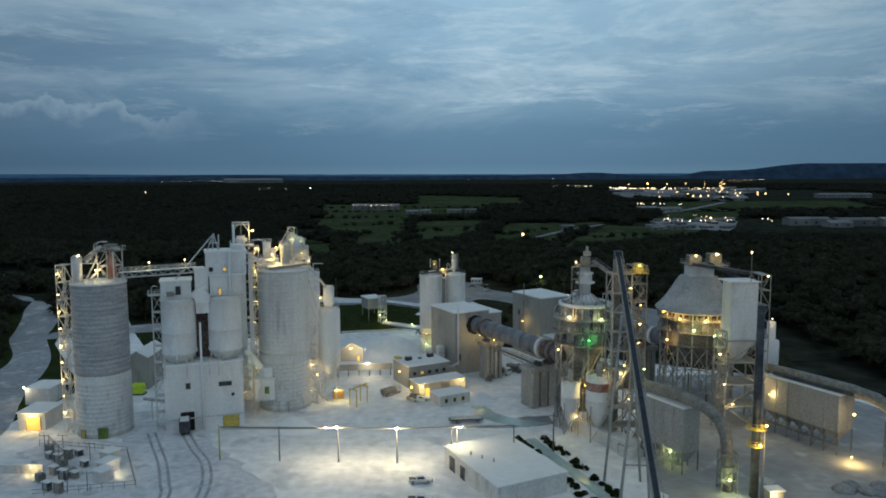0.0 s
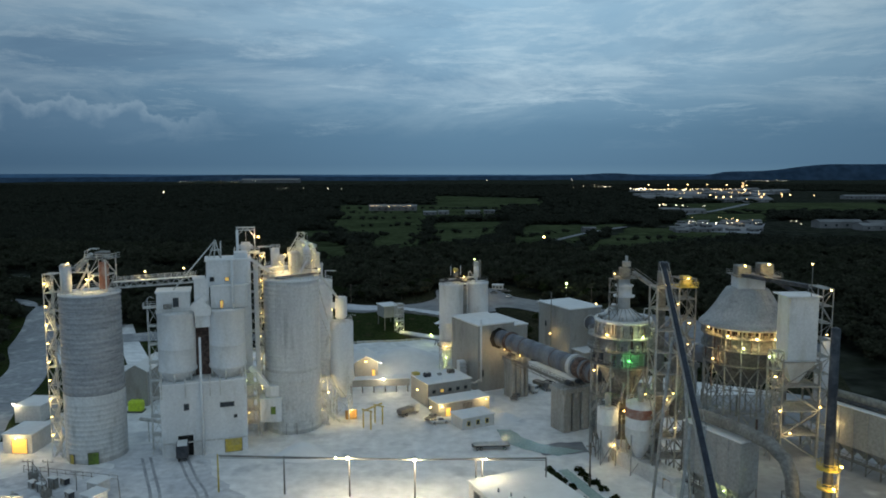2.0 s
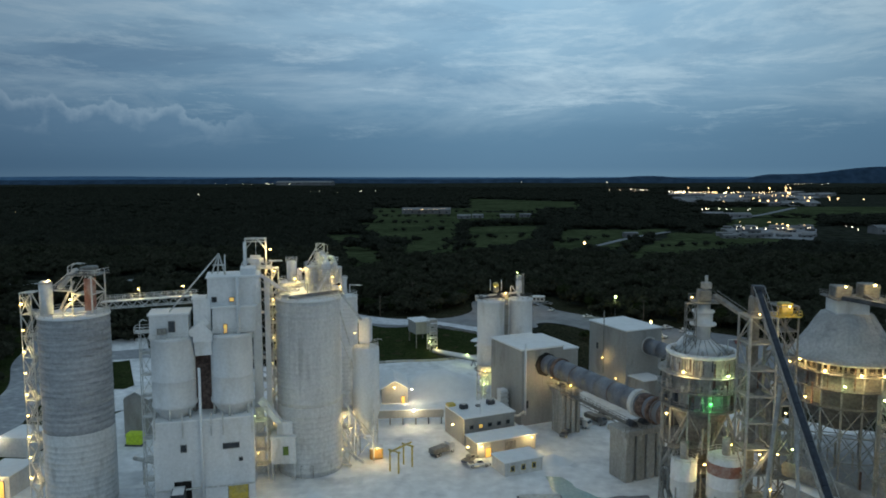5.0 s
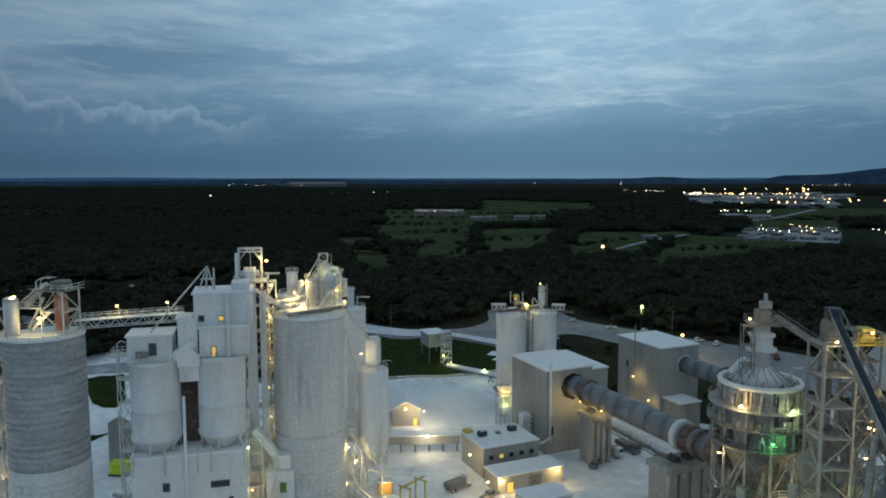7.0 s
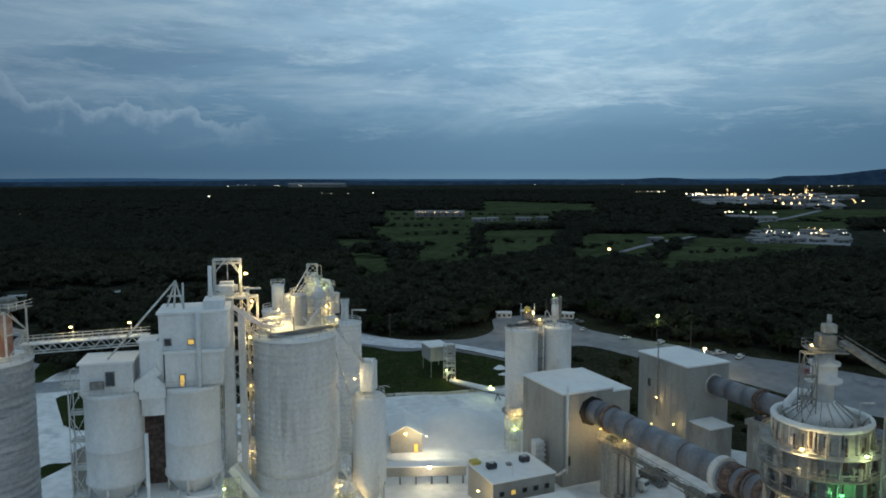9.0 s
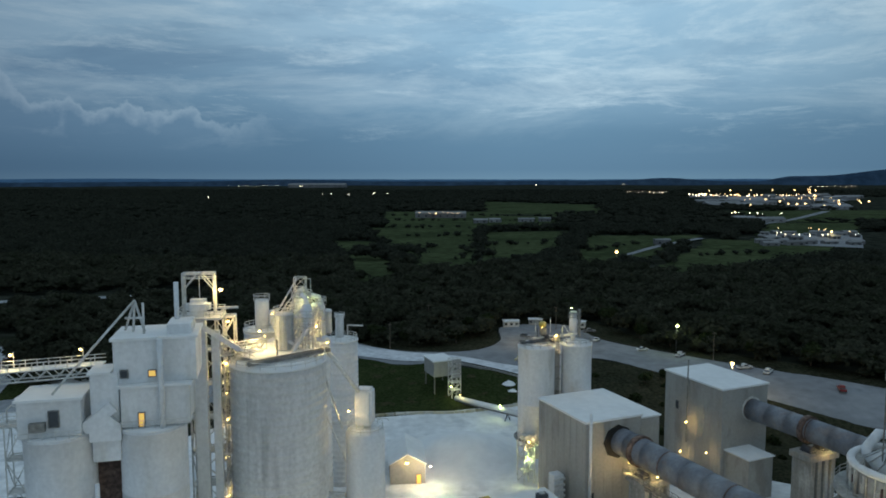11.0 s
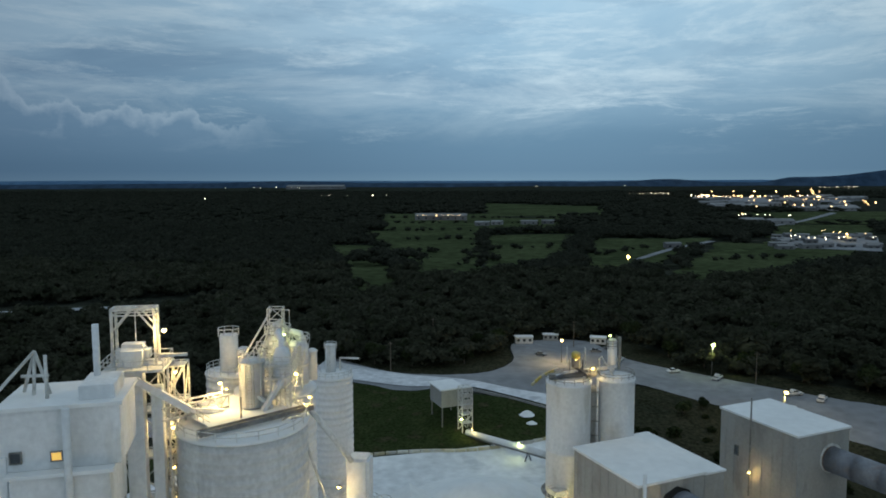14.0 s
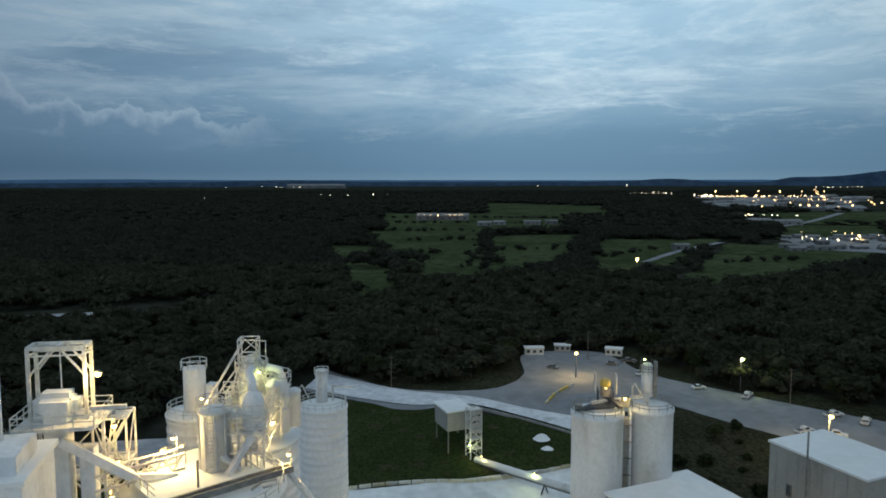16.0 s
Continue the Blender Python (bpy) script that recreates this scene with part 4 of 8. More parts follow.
rail(cy, [V(-1.6, fy, 49.5), V(3.4, fy, 49.5), V(3.4, -3.4, 49.5)], step=1.0)
rail(cy, [V(0.9, fy, 47.9), V(3.4, fy, 47.9), V(3.4, -3.4, 47.9)], step=1.0)
for x0, x1, z in ((-1.6, 0.9, 43.9), (0.9, 3.4, 45.8), (3.4, 0.9, 43.9), (0.9, -1.6, 47.8)):
    barpart("brace", (x0, fy, z), (x1, fy, z + 1.9), 0.12, STEELW, cy)
bm = bm_new(); lathe(bm, [(0.5, 46.2), (1.15, 47.6), (1.15, 50.4), (0.8, 51.4), (0.3, 51.7)], 20, 2.2, fy + 1.6); part("cyclone", bm, DUST, cy, "white cyclone body")
bm = bm_new(); pipe(bm, [(2.2, fy + 1.6, 51.4), (2.0, fy + 2.4, 52.4), (1.2, fy + 4.4, 52.6), (0.4, 0.2, 51.6)], 0.45, 12); part("cross_duct", bm, DUST, cy)
bm = bm_new(); bar(bm, (2.6, fy + 0.6, 48.0), (0.2, fy - 1.6, 44.3), 0.55, 0.5); part("discharge_chute", bm, DUST, cy)
for k in range(4):
    bm = bm_new(); bar(bm, (-1.2 + k * 0.45, fy - 0.5, 46.4 - k * 0.34), (-0.1 + k * 0.45, fy - 0.8, 45.5 - k * 0.34), 0.36); part("gas_bottle", bm, DUST, cy)
for k in range(9):
    cylpart("riser_pipe", (-1.4 + k * 0.58, fy + 0.3 + 0.25 * (k % 3), 44.0), (-1.4 + k * 0.58, fy + 0.3 + 0.25 * (k % 3), 46.2 + 0.6 * (k * 7 % 5)), 0.08 + 0.03 * (k % 3), STEELW, cy, n=8)
rc_ = random.Random(31)
for x, y, z0, z1, r in ((4.8, 1.2, 44.4, 48.8, 0.7), (2.9, -1.8, 44.4, 50.4, 0.75), (1.9, 2.6, 44.4, 49.6, 0.8)):
    bm = bm_new(); lathe(bm, [(r, z0), (r, z1 - 0.5), (r * 1.12, z1 - 0.45), (r * 1.12, z1 - 0.3), (r * 0.6, z1), (0.1, z1 + 0.1)], 16, x, y); part("filter_pot", bm, DUST, cy)
# the standing frame round the cyclone: columns, floors and knee braces
for x in (-1.9, 1.2, 3.9):
    for y in (-3.2, 0.4, 2.8):
        barpart("column", (x, y, 44.2), (x, y, 49.8 if x < 3 else 48.6), 0.17, STEELW, cy)
for z in (46.2, 48.2, 49.8):
    for y in (-3.2, 0.4, 2.8):
        barpart("floor_beam", (-2.2, y, z), (4.2 if z < 49 else 1.4, y, z), 0.15, STEELW, cy)
    for x in (-1.9, 1.2):
        barpart("floor_beam", (x, -3.4, z), (x, 3.0, z), 0.15, STEELW, cy)
for x0, x1 in ((-1.9, 1.2), (1.2, 3.9)):
    for z in (44.2, 46.2):
        barpart("brace", (x0, -3.2, z), (x1, -3.2, z + 2.0), 0.11, STEELW, cy)
        barpart("brace", (x1, 2.8, z), (x0, 2.8, z + 2.0), 0.11, STEELW, cy)
rail(cy, [V(1.2, -3.3, 48.25), V(4.2, -3.3, 48.25), V(4.2, 2.9, 48.25)], step=1.0)
rail(cy, [V(-2.1, -3.3, 49.85), V(1.3, -3.3, 49.85), V(1.3, 2.9, 49.85)], step=1.0)
for k in range(16):
    x, y = rc_.uniform(-2.2, 4.0), rc_.uniform(-3.3, -0.6)
    z0 = rc_.choice((44.4, 44.4, 46.2)); z1 = z0 + rc_.uniform(1.6, 4.6)
    cylpart("riser_pipe", (x, y, z0), (x + rc_.uniform(-0.3, 0.3), y, z1), rc_.uniform(0.07, 0.18), STEELW, cy, n=8)
bm = bm_new(); pipe(bm, [(3.8, -0.6, 46.0), (3.9, -0.6, 50.2), (3.4, -0.4, 51.4), (2.2, 0.0, 51.6), (1.0, 0.3, 50.8)], 0.42, 12); part("bend_duct", bm, DUST, cy)
bm = bm_new(); bar(bm, (0.6, 0.4, 54.6), (1.9, 0.0, 54.6), 0.14); bar(bm, (1.9, 0.0, 54.6), (1.9, 0.0, 48.6), 0.1); part("hoist_arm", bm, STEELW, cy)
boxpart("motor", 1.2, -2.2, 47.4, 2.4, -1.2, 48.6, STEELW, cy, "", 0.1)
ladder = bm_new()
for dx in (-0.25, 0.25):
    bar(ladder, (-1.4 + dx, -12.2, 44.5), (-1.4 + dx, -12.2, 50.4), 0.07)
for k in range(16):
    bar(ladder, (-1.65, -12.2, 44.7 + k * 0.36), (-1.15, -12.2, 44.7 + k * 0.36), 0.05)
part("ladder", ladder, STEELW, cy)
work_lamp(-55.6, 196.9, 46.4, "warm", 0, 0.16)
work_lamp(-56.1, 196.1, 47.4, "warm", 1900, 0.18)
work_lamp(-48.6, 203.0, 47.0, "warm", 550, 0.3)
work_lamp(-58.4, 198.0, 45.4, "warm", 0, 0.16)
work_lamp(-45.6, 199.6, 45.0, "warm", 400, 0.22)
work_lamp(-51.2, 206.0, 51.6, "green", 140, 0.2)
work_lamp(-57.4, 205.0, 48.6, "warm", 500, 0.2)

# silos further back
s5 = silo(-63.2, 215.0, 3.6, 43.4, "white dusted silo with a filter stack on its roof", 17, DUST, True)
cylpart("filter_tube", (0, -0.4, 43.8), (0, -0.4, 49.4), 1.35, DUST, s5)
rail(s5, circle(1.6, 49.3, 8, 0, -0.4), closed=True, step=1.2)
boxpart("filter_box", 1.6, -0.8, 43.9, 2.6, 0.6, 47.4, DUST, s5)
s3 = silo(-57.0, 246.6, 4.05, 34.4, "slim white dusted silo with a roof filter", 15, DUST, True)
cylpart("filter_tube", (-0.6, 1.5, 34.8), (-0.6, 1.5, 40.4), 1.0, DUST, s3)
rail(s3, circle(1.25, 39.6, 8, -0.6, 1.5), closed=True, step=1.0)
bm = bm_new()
for dx in (-0.25, 0.25):
    bar(bm, (-0.6 + dx, 0.4, 34.8), (-0.6 + dx, 0.4, 40.4), 0.07)
for k in range(14):
    bar(bm, (-0.85, 0.4, 35.0 + k * 0.38), (-0.35, 0.4, 35.0 + k * 0.38), 0.05)
part("ladder", bm, STEELW, s3)
bm = bm_new(); bar(bm, (-5.8, -1.0, 35.2), (-3.6, 0.2, 38.0), 0.12); bar(bm, (-3.6, 0.2, 38.0), (-1.8, -0.6, 35.2), 0.12); part("hoist_frame", bm, STEELW, s3)
bm = bm_new(); bar(bm, (1.8, 0, 35.6), (1.8, 0, 38.2), 0.3); bar(bm, (1.8, 0, 38.1), (5.6, 0, 38.1), 0.3); part("davit", bm, STEELW, s3)
panel("window", s3, 0.6, -3.75, 8.6, 1.6, 1.9, -84, LITWIN, label="lit window with a mullion")

# ---- hopper silo on legs ----
hs = thing("hopper_silo", pose(-39.8, 202.0, 0), "white dusted hopper silo on steel legs", "silo")
bm = bm_new(); lathe(bm, [(0.7, 6.2), (3.4, 12.0), (3.4, 29.0), (2.8, 29.5), (0.4, 29.8)], 40); part("shell", bm, DUST, hs)
for k in range(4):
    t = radians(45 + 90 * k)
    barpart("leg", (3.3 * math.cos(t), 3.3 * math.sin(t), 0), (3.3 * math.cos(t), 3.3 * math.sin(t), 13.5), 0.3, STEELW, hs)
    t2 = t + 1.5708
    bm = bm_new(); bar(bm, (3.3 * math.cos(t), 3.3 * math.sin(t), 0.5), (3.3 * math.cos(t2), 3.3 * math.sin(t2), 6), 0.16); bar(bm, (3.3 * math.cos(t), 3.3 * math.sin(t), 6), (3.3 * math.cos(t2), 3.3 * math.sin(t2), 6), 0.18); bar(bm, (3.3 * math.cos(t), 3.3 * math.sin(t), 12), (3.3 * math.cos(t2), 3.3 * math.sin(t2), 6), 0.16)
    part("brace", bm, STEELW, hs)
bm = bm_new(); box(bm, -1.5, -1.5, 30.2, 1.5, 1.5, 36.6); bmesh.ops.bevel(bm, geom=bm.edges[:], offset=0.35, segments=2, affect="EDGES"); part("filter_house", bm, DUST, hs, "ribbed white filter house")
for dx in (-1.2, 0, 1.2):
    barpart("filter_leg", (dx, -1.3, 29.4), (dx, -1.3, 31), 0.14, STEELW, hs)
rail(hs, circle(3.2, 29.2, 12), closed=True)
bm = bm_new(); pipe(bm, circle(1.0, 31, 8, 3.2, 0)[:5], 0.07, 6); part("ladder_hoop", bm, STEELW, hs)
work_lamp(-42.0, 199.6, 33.2, "warm", 300, 0.26)
work_lamp(-43.0, 198.0, 9.0, "warm", 500, 0.26)
ch = thing("transfer_chute", pose(0, 0, 0), "long white steel chute from the silo roof", "chute")
for nm, p, q, r in (("tube", (-45.2, 198.6, 43.6), (-40.4, 200.4, 36.4), 0.35), ("tube", (-45.6, 195.4, 43.0), (-43.2, 199.6, 30.0), 0.18), ("stay", (-46.2, 196.6, 36.0), (-42.6, 199.8, 24.0), 0.14)):
    cylpart(nm, p, q, r, STEELW, ch, n=12)
lt = thing("pipe_rack", pose(-44.8, 199.0, 0), "white dusted steel rack with pipes and stairs between silos", "pipe rack")
truss_tower(lt, 3.2, 4.0, 0, 18.0, 4.5, STEELW, 0.2, 0.13, True)
for p, q in (((-1.4, -2.3, 12.0), (3.4, -1.6, 1.0)), ((-1.8, -2.6, 6.0), (5.4, -2.2, 0.6)), ((0.8, -2.4, 16.0), (4.6, -0.6, 9.0))):
    bm = bm_new(); bar(bm, p, q, 0.7, 0.5); part("inclined_chute", bm, STEELW, lt)
bm = bm_new(); pipe(bm, [(-2.2, -3.0, 0.6), (1.0, -3.4, 0.6), (2.6, -4.4, 0.6)], 0.35, 10); part("ground_pipe", bm, STEELW, lt)
work_lamp(-44.2, 196.4, 12.6, "warm", 300, 0.24)
work_lamp(-44.8, 196.2, 4.2, "warm", 300, 0.24)

# side tower at the foot of the bins
sd = thing("sampling_tower", pose(-56.6, 187.2, 0, 0, 0, 12), "white sampling room on steel legs with a stair", "sampling room")
for x in (-2.6, 2.6):
    for y in (-2, 2):
        barpart("leg", (x, y, 0), (x, y, 4.2), 0.3, STEELW, sd)
boxpart("room", -2.9, -2.3, 4.2, 2.9, 2.3, 10.6, DUST, sd, "", 0.08)
boxpart("roof", -3.1, -2.5, 10.6, 3.1, 2.5, 10.9, DUSTROOF, sd)
panel("window", sd, 0.6, -2.35, 6.4, 1.3, 2.2, -90, GREENP, STEELW, "green tinted window")
bm = bm_new(); bar(bm, (-5.4, 0, 19.5), (0.6, 0, 11.6), 2.0, 1.4); part("conveyor_gallery", bm, DUSTROOF, sd, "sloping conveyor gallery")
boxpart("gallery_head", -1.6, -1.4, 11, 2.2, 1.4, 14.0, DUST, sd, "", 0.2)
truss_tower(sd, 3.0, 3.2, 0, 18, 3.6, STEELW, 0.18, 0.12, True, -5.2, 0.4)
work_lamp(-62.4, 183.6, 16.4, "green", 300, 0.22)
work_lamp(-61.6, 183.2, 7.4, "warm", 300, 0.22)

# ---- pipe row with lamp poles across the yard ----
pr = thing("overhead_pipe", pose(0, 0, 0), "dusty overhead pipe carried on a row of poles", "pipe")
bm = bm_new(); pipe(bm, [(-57, 150, 8.6), (-30, 150, 8.8), (-12, 150, 9.0), (2, 151, 9.2), (17, 152, 9.4)], 0.2, 10); part("pipe", bm, STEEL, pr)
bm = bm_new(); bar(bm, (-57, 150, 8.1), (17, 152, 8.9), 0.12); part("cable_tray", bm, STEEL, pr)
for x, y, h in ((-57.4, 150, 9.0), (-42.0, 150, 9.0), (-27.0, 150, 9.4), (-12.2, 150, 9.6), (1.4, 151.2, 9.4), (2.8, 151.2, 9.4), (17, 152, 9.4)):
    bm = bm_new(); cyl(bm, (x, y, 0), (x, y, h), 0.22, 0.16, 10)
    part("pole", bm, YEL if x < -50 else STEEL, pr)
for x, wt in ((-27.2, 2800), (-12.2, 4300)):
    e = work_lamp(x, 149.2, 9.35, "cool", wt, 0.5, "bright flood lamp head on a pole in the yard")
work_lamp(-30.0, 149.4, 9.2, "cool", 900, 0.28)
work_lamp(3.6, 150.5, 9.4, "cool", 1800, 0.3)

# ---- kiln lines: everything here stands square to the kilns ----
KA = 31.3
Q2, K2 = V(0.854, 0.52, 0), V(0.52, -0.854, 0)


def gabled(name, m, w, d, h, ridge, label, category, wall=None, roof=None):
    """A shed with walls, a pitched roof of real thickness, origin at its front middle."""
    e = thing(name, m, label, category)
    bm = bm_new()
    pts = [(-w / 2, 0), (w / 2, 0), (w / 2, h), (0, ridge), (-w / 2, h)]
    fr, bk = [bm.verts.new((x, 0, z)) for x, z in pts], [bm.verts.new((x, d, z)) for x, z in pts]
    n = len(pts)
    for i in range(n):
        bm.faces.new((fr[i], fr[(i + 1) % n], bk[(i + 1) % n], bk[i]))
    bm.faces.new(fr[::-1]); bm.faces.new(bk)
    part("wall", bm, wall or TAN, e)
    for s, nm in ((-1, "roof_slope"), (1, "roof_slope")):
        bm = bm_new()
        o = [(0, ridge + 0.05), (s * (w / 2 + 0.4), h - 0.1), (s * (w / 2 + 0.4), h + 0.12), (0, ridge + 0.3)]
        a, b = [bm.verts.new((x, -0.4, z)) for x, z in o], [bm.verts.new((x, d + 0.4, z)) for x, z in o]
        for i in range(4):
            bm.faces.new((a[i], a[(i + 1) % 4], b[(i + 1) % 4], b[i]))
        bm.faces.new(a[::-1]); bm.faces.new(b)
        part(nm, bm, roof or DUSTROOF, e)
    return e


def flat_house(name, m, w, d, h, label, category, wall=None, roof=None, over=0.3):
    """A flat roofed building: walls and a roof slab with a kerb; origin at its middle."""
    e = thing(name, m, label, category)
    boxpart("wall", -w / 2, -d / 2, 0, w / 2, d / 2, h, wall or TAN, e)
    bm = bm_new()
    box(bm, -w / 2 - over, -d / 2 - over, h, w / 2 + over, d / 2 + over, h + 0.3)
    bmesh.ops.bevel(bm, geom=bm.edges[:], offset=0.08, segments=1, affect="EDGES")
    part("roof", bm, roof or DUSTROOF, e)
    return e


# feed end building of the first kiln
mb = thing("kiln_feed_house", pose(-0.4, 229.8, 0, 0, 0, KA), "tan clad kiln feed house with a dusted roof", "industrial building")
boxpart("wall", 0, 0, 0, 14.0, 18.6, 22.3, TAN, mb, "tan cladding with dust streaks")
boxpart("roof", -0.25, -0.25, 22.3, 14.25, 18.85, 22.75, DUSTROOF, mb)
for k in range(7):
    barpart("cladding_seam", (k * 2.33, -0.04, 0), (k * 2.33, -0.04, 22.2), 0.045, TAN, mb)
for k in range(8):
    barpart("cladding_seam", (-0.04, 1 + k * 2.33, 0), (-0.04, 1 + k * 2.33, 22.2), 0.045, TAN, mb)
bm = bm_new(); cyl(bm, (8.0, 0.4, 17.6), (8.0, -0.35, 17.6), 3.6, 3.6, 8); part("kiln_opening", bm, HOLE, mb, "dark opening round the kiln")
panel("door", mb, 1.6, -0.1, 5.2, 1.0, 2.2, -90, GLASS)
cylpart("downpipe", (0.9, -0.5, 3.6), (0.9, -0.5, 24.6), 0.32, DUST, mb, n=12)
bm = bm_new(); pipe(bm, [(0.9, -0.5, 4.6), (-1.4, -0.6, 3.6), (-3.2, -0.4, 3.8)], 0.35, 10); part("cross_pipe", bm, STEELW, mb)
boxpart("annex", 14.0, 3, 0, 21.4, 24.0, 20.4, TAN, mb, "lower annex")
boxpart("annex_roof", 14.26, 2.8, 20.4, 21.7, 24.3, 20.75, DUSTROOF, mb)
fl = thing("filter_unit", pose(-6.2, 235.2, 0, 0, 0, KA), "small white filter unit beside the feed house", "filter")
boxpart("body", -1.2, -1.2, 2.4, 1.2, 1.2, 9.4, DUST, fl, "", 0.15)
for k in range(5):
    boxpart("louvre", -1.4, -1.5, 3.2 + k * 1.25, 1.4, -1.2, 3.7 + k * 1.25, STEELW, fl)
for x in (-1, 1):
    for y in (-1, 1):
        barpart("leg", (x, y, 0), (x, y, 2.5), 0.2, STEELW, fl)

eb = thing("kiln_feed_house", pose(31.9, 253.2, 0, 0, 0, KA), "tall grey clad kiln feed house with a white roof", "industrial building")
boxpart("wall", 0, 0, 0, 14.0, 19.4, 23.7, TAN, eb, "grey cladding with dust stains")
boxpart("roof", -0.25, -0.25, 23.7, 14.25, 19.65, 24.1, DUSTROOF, eb)
for k in range(8):
    barpart("cladding_seam", (-0.04, 1 + k * 2.4, 0), (-0.04, 1 + k * 2.4, 23.6), 0.045, TAN, eb)
bm = bm_new(); cyl(bm, (9.0, 0.3, 18.4), (9.0, -0.25, 18.4), 2.9, 2.9, 28); part("kiln_seal", bm, STEELW, eb, "pale seal ring round the kiln")
cylpart("mast", (-0.6, 10.8, 8), (-0.6, 10.8, 28.6), 0.16, STEEL, eb, n=8)
boxpart("side_house", 1.0, -7.5, 0, 8.2, -0.1, 9.5, TAN, eb); boxpart("side_house_roof", 0.7, -7.8, 9.5, 8.5, -0.15, 9.8, DUSTROOF, eb)
panel("window", eb, -0.1, 14.8, 15.2, 0.9, 2.0, 180, GLASS)
for p, wt in (((25.4, 261.0, 13.4), 200), ((24.4, 262.0, 5.6), 120), ((29.0, 254.8, 8.2), 100)):
    work_lamp(*p, "warm", wt, 0.3)


def kiln(p, q, r, tyres, label):
    """A rotary kiln: shell, riding tyres and seams, standing on its piers."""
    p, q = Vector(p), Vector(q)
    e = thing("rotary_kiln", pose(0, 0, 0), label, "rotary kiln", "rotary kilns")
    n = 10
    for k in range(n):
        bm = bm_new()
        cyl(bm, p.lerp(q, k / n), p.lerp(q, (k + 1) / n - 0.004), r, r, 36)
        part("shell_section", bm, KILN, e)
        bm = bm_new()
        c = p.lerp(q, k / n); d = (q - p).normalized()
        cyl(bm, c - d * 0.12, c + d * 0.12, r + 0.06, r + 0.06, 36)
        part("weld_band", bm, RUST if k % 3 == 0 else KILN, e)
    for f, w, dr, mat_ in tyres:
        c = p.lerp(q, f); d = (q - p).normalized()
        bm = bm_new(); cyl(bm, c - d * w / 2, c + d * w / 2, r + dr, r + dr, 40)
        part("riding_tyre", bm, mat_, e)
    return e


kiln((6.2, 236.0, 17.5), (35.0, 188.4, 17.8), 2.8, ((0.15, 1.2, 0.45, RUST), (0.77, 1.5, 0.6, CONCW), (0.82, 2.4, 0.2, RUST), (0.88, 1.0, 0.5, RUST), (0.95, 1.8, 0.15, RUST)), "long grey steel rotary kiln with rusty riding tyres")
kiln((39.6, 257.6, 18.3), (69.5, 213.5, 17.8), 2.5, ((0.28, 1.2, 0.5, RUST), (0.8, 1.6, 0.6, RUST), (0.9, 1.2, 0.4, DUST)), "long dark steel rotary kiln with riding tyres")


def pier(x, y, w, d, h, label):
    e = thing("kiln_pier", pose(x, y, 0, 0, 0, KA), label, "pier", "kiln piers")
    for k in range(4):
        x0 = -w / 2 + k * w / 4
        boxpart("column", x0 + 0.35, -d / 2, 0, x0 + w / 4 - 0.35, d / 2, h - 1.4, PIER, e, "", 0.12)
    boxpart("core", -w / 2 + 0.6, -d / 2 + 0.8, 0, w / 2 - 0.6, d / 2 - 0.8, h - 1.4, PIER, e)
    boxpart("cap", -w / 2 - 0.3, -d / 2 - 0.3, h - 1.4, w / 2 + 0.3, d / 2 + 0.3, h, PIER, e, "", 0.1)
    rail(e, [V(-w / 2, -d / 2, h), V(w / 2, -d / 2, h)], material=STEEL)
    for s in (-1, 1):
        bm = bm_new(); cyl(bm, (s * 1.9 - 0, -1.2, h + 0.5), (s * 1.9, 1.2, h + 0.5), 0.8, 0.8, 16); part("support_roller", bm, DARK, e)
        boxpart("roller_base", s * 1.9 - 0.8, -1.4, h, s * 1.9 + 0.8, 1.4, h + 0.3, DARK, e)
    boxpart("drive_motor", w / 2 - 2.6, -1.2, h, w / 2 - 1.0, 0.6, h + 1.2, DARK, e, "", 0.15)
    return e


pier(28.0, 199.0, 12.4, 6.4, 12.6, "streaked concrete kiln pier with ribs")
pier(12.2, 227.4, 7.0, 5.0, 13.2, "streaked concrete kiln pier below the feed house")
pier(49.0, 244.0, 8.0, 5.0, 14.0, "streaked concrete pier under the second kiln")
pier(63.5, 222.0, 9.0, 5.5, 13.4, "streaked concrete pier under the second kiln")
wk = thing("kiln_walkway", pose(0, 0, 0), "dusty steel walkway along the kiln", "walkway")
a, b = V(7.6, 228.6, 13.0), V(26.2, 198.0, 12.6)
bm = bm_new(); bar(bm, a, b, 1.4, 0.15); part("grating", bm, STEEL, wk)
for s in (-0.7, 0.7):
    o = Q2 * s
    rail(wk, [a + o, b + o], material=STEEL)
for dz in (-1.1, -0.2):
    barpart("stringer", a + V(0, 0, dz), b + V(0, 0, dz), 0.16, STEEL, wk)
bm = bm_new()
for k in range(14):
    bar(bm, a.lerp(b, k / 14) + V(0, 0, -1.1 if k % 2 else -0.2), a.lerp(b, (k + 1) / 14) + V(0, 0, -0.2 if k % 2 else -1.1), 0.1)
part("web", bm, STEEL, wk)
work_lamp(8.4, 229.4, 15.0, "warm", 900, 0.34)
work_lamp(13.2, 224.0, 14.4, "warm", 300, 0.26)
work_lamp(51.0, 241.6, 15.6, "warm", 500, 0.3)

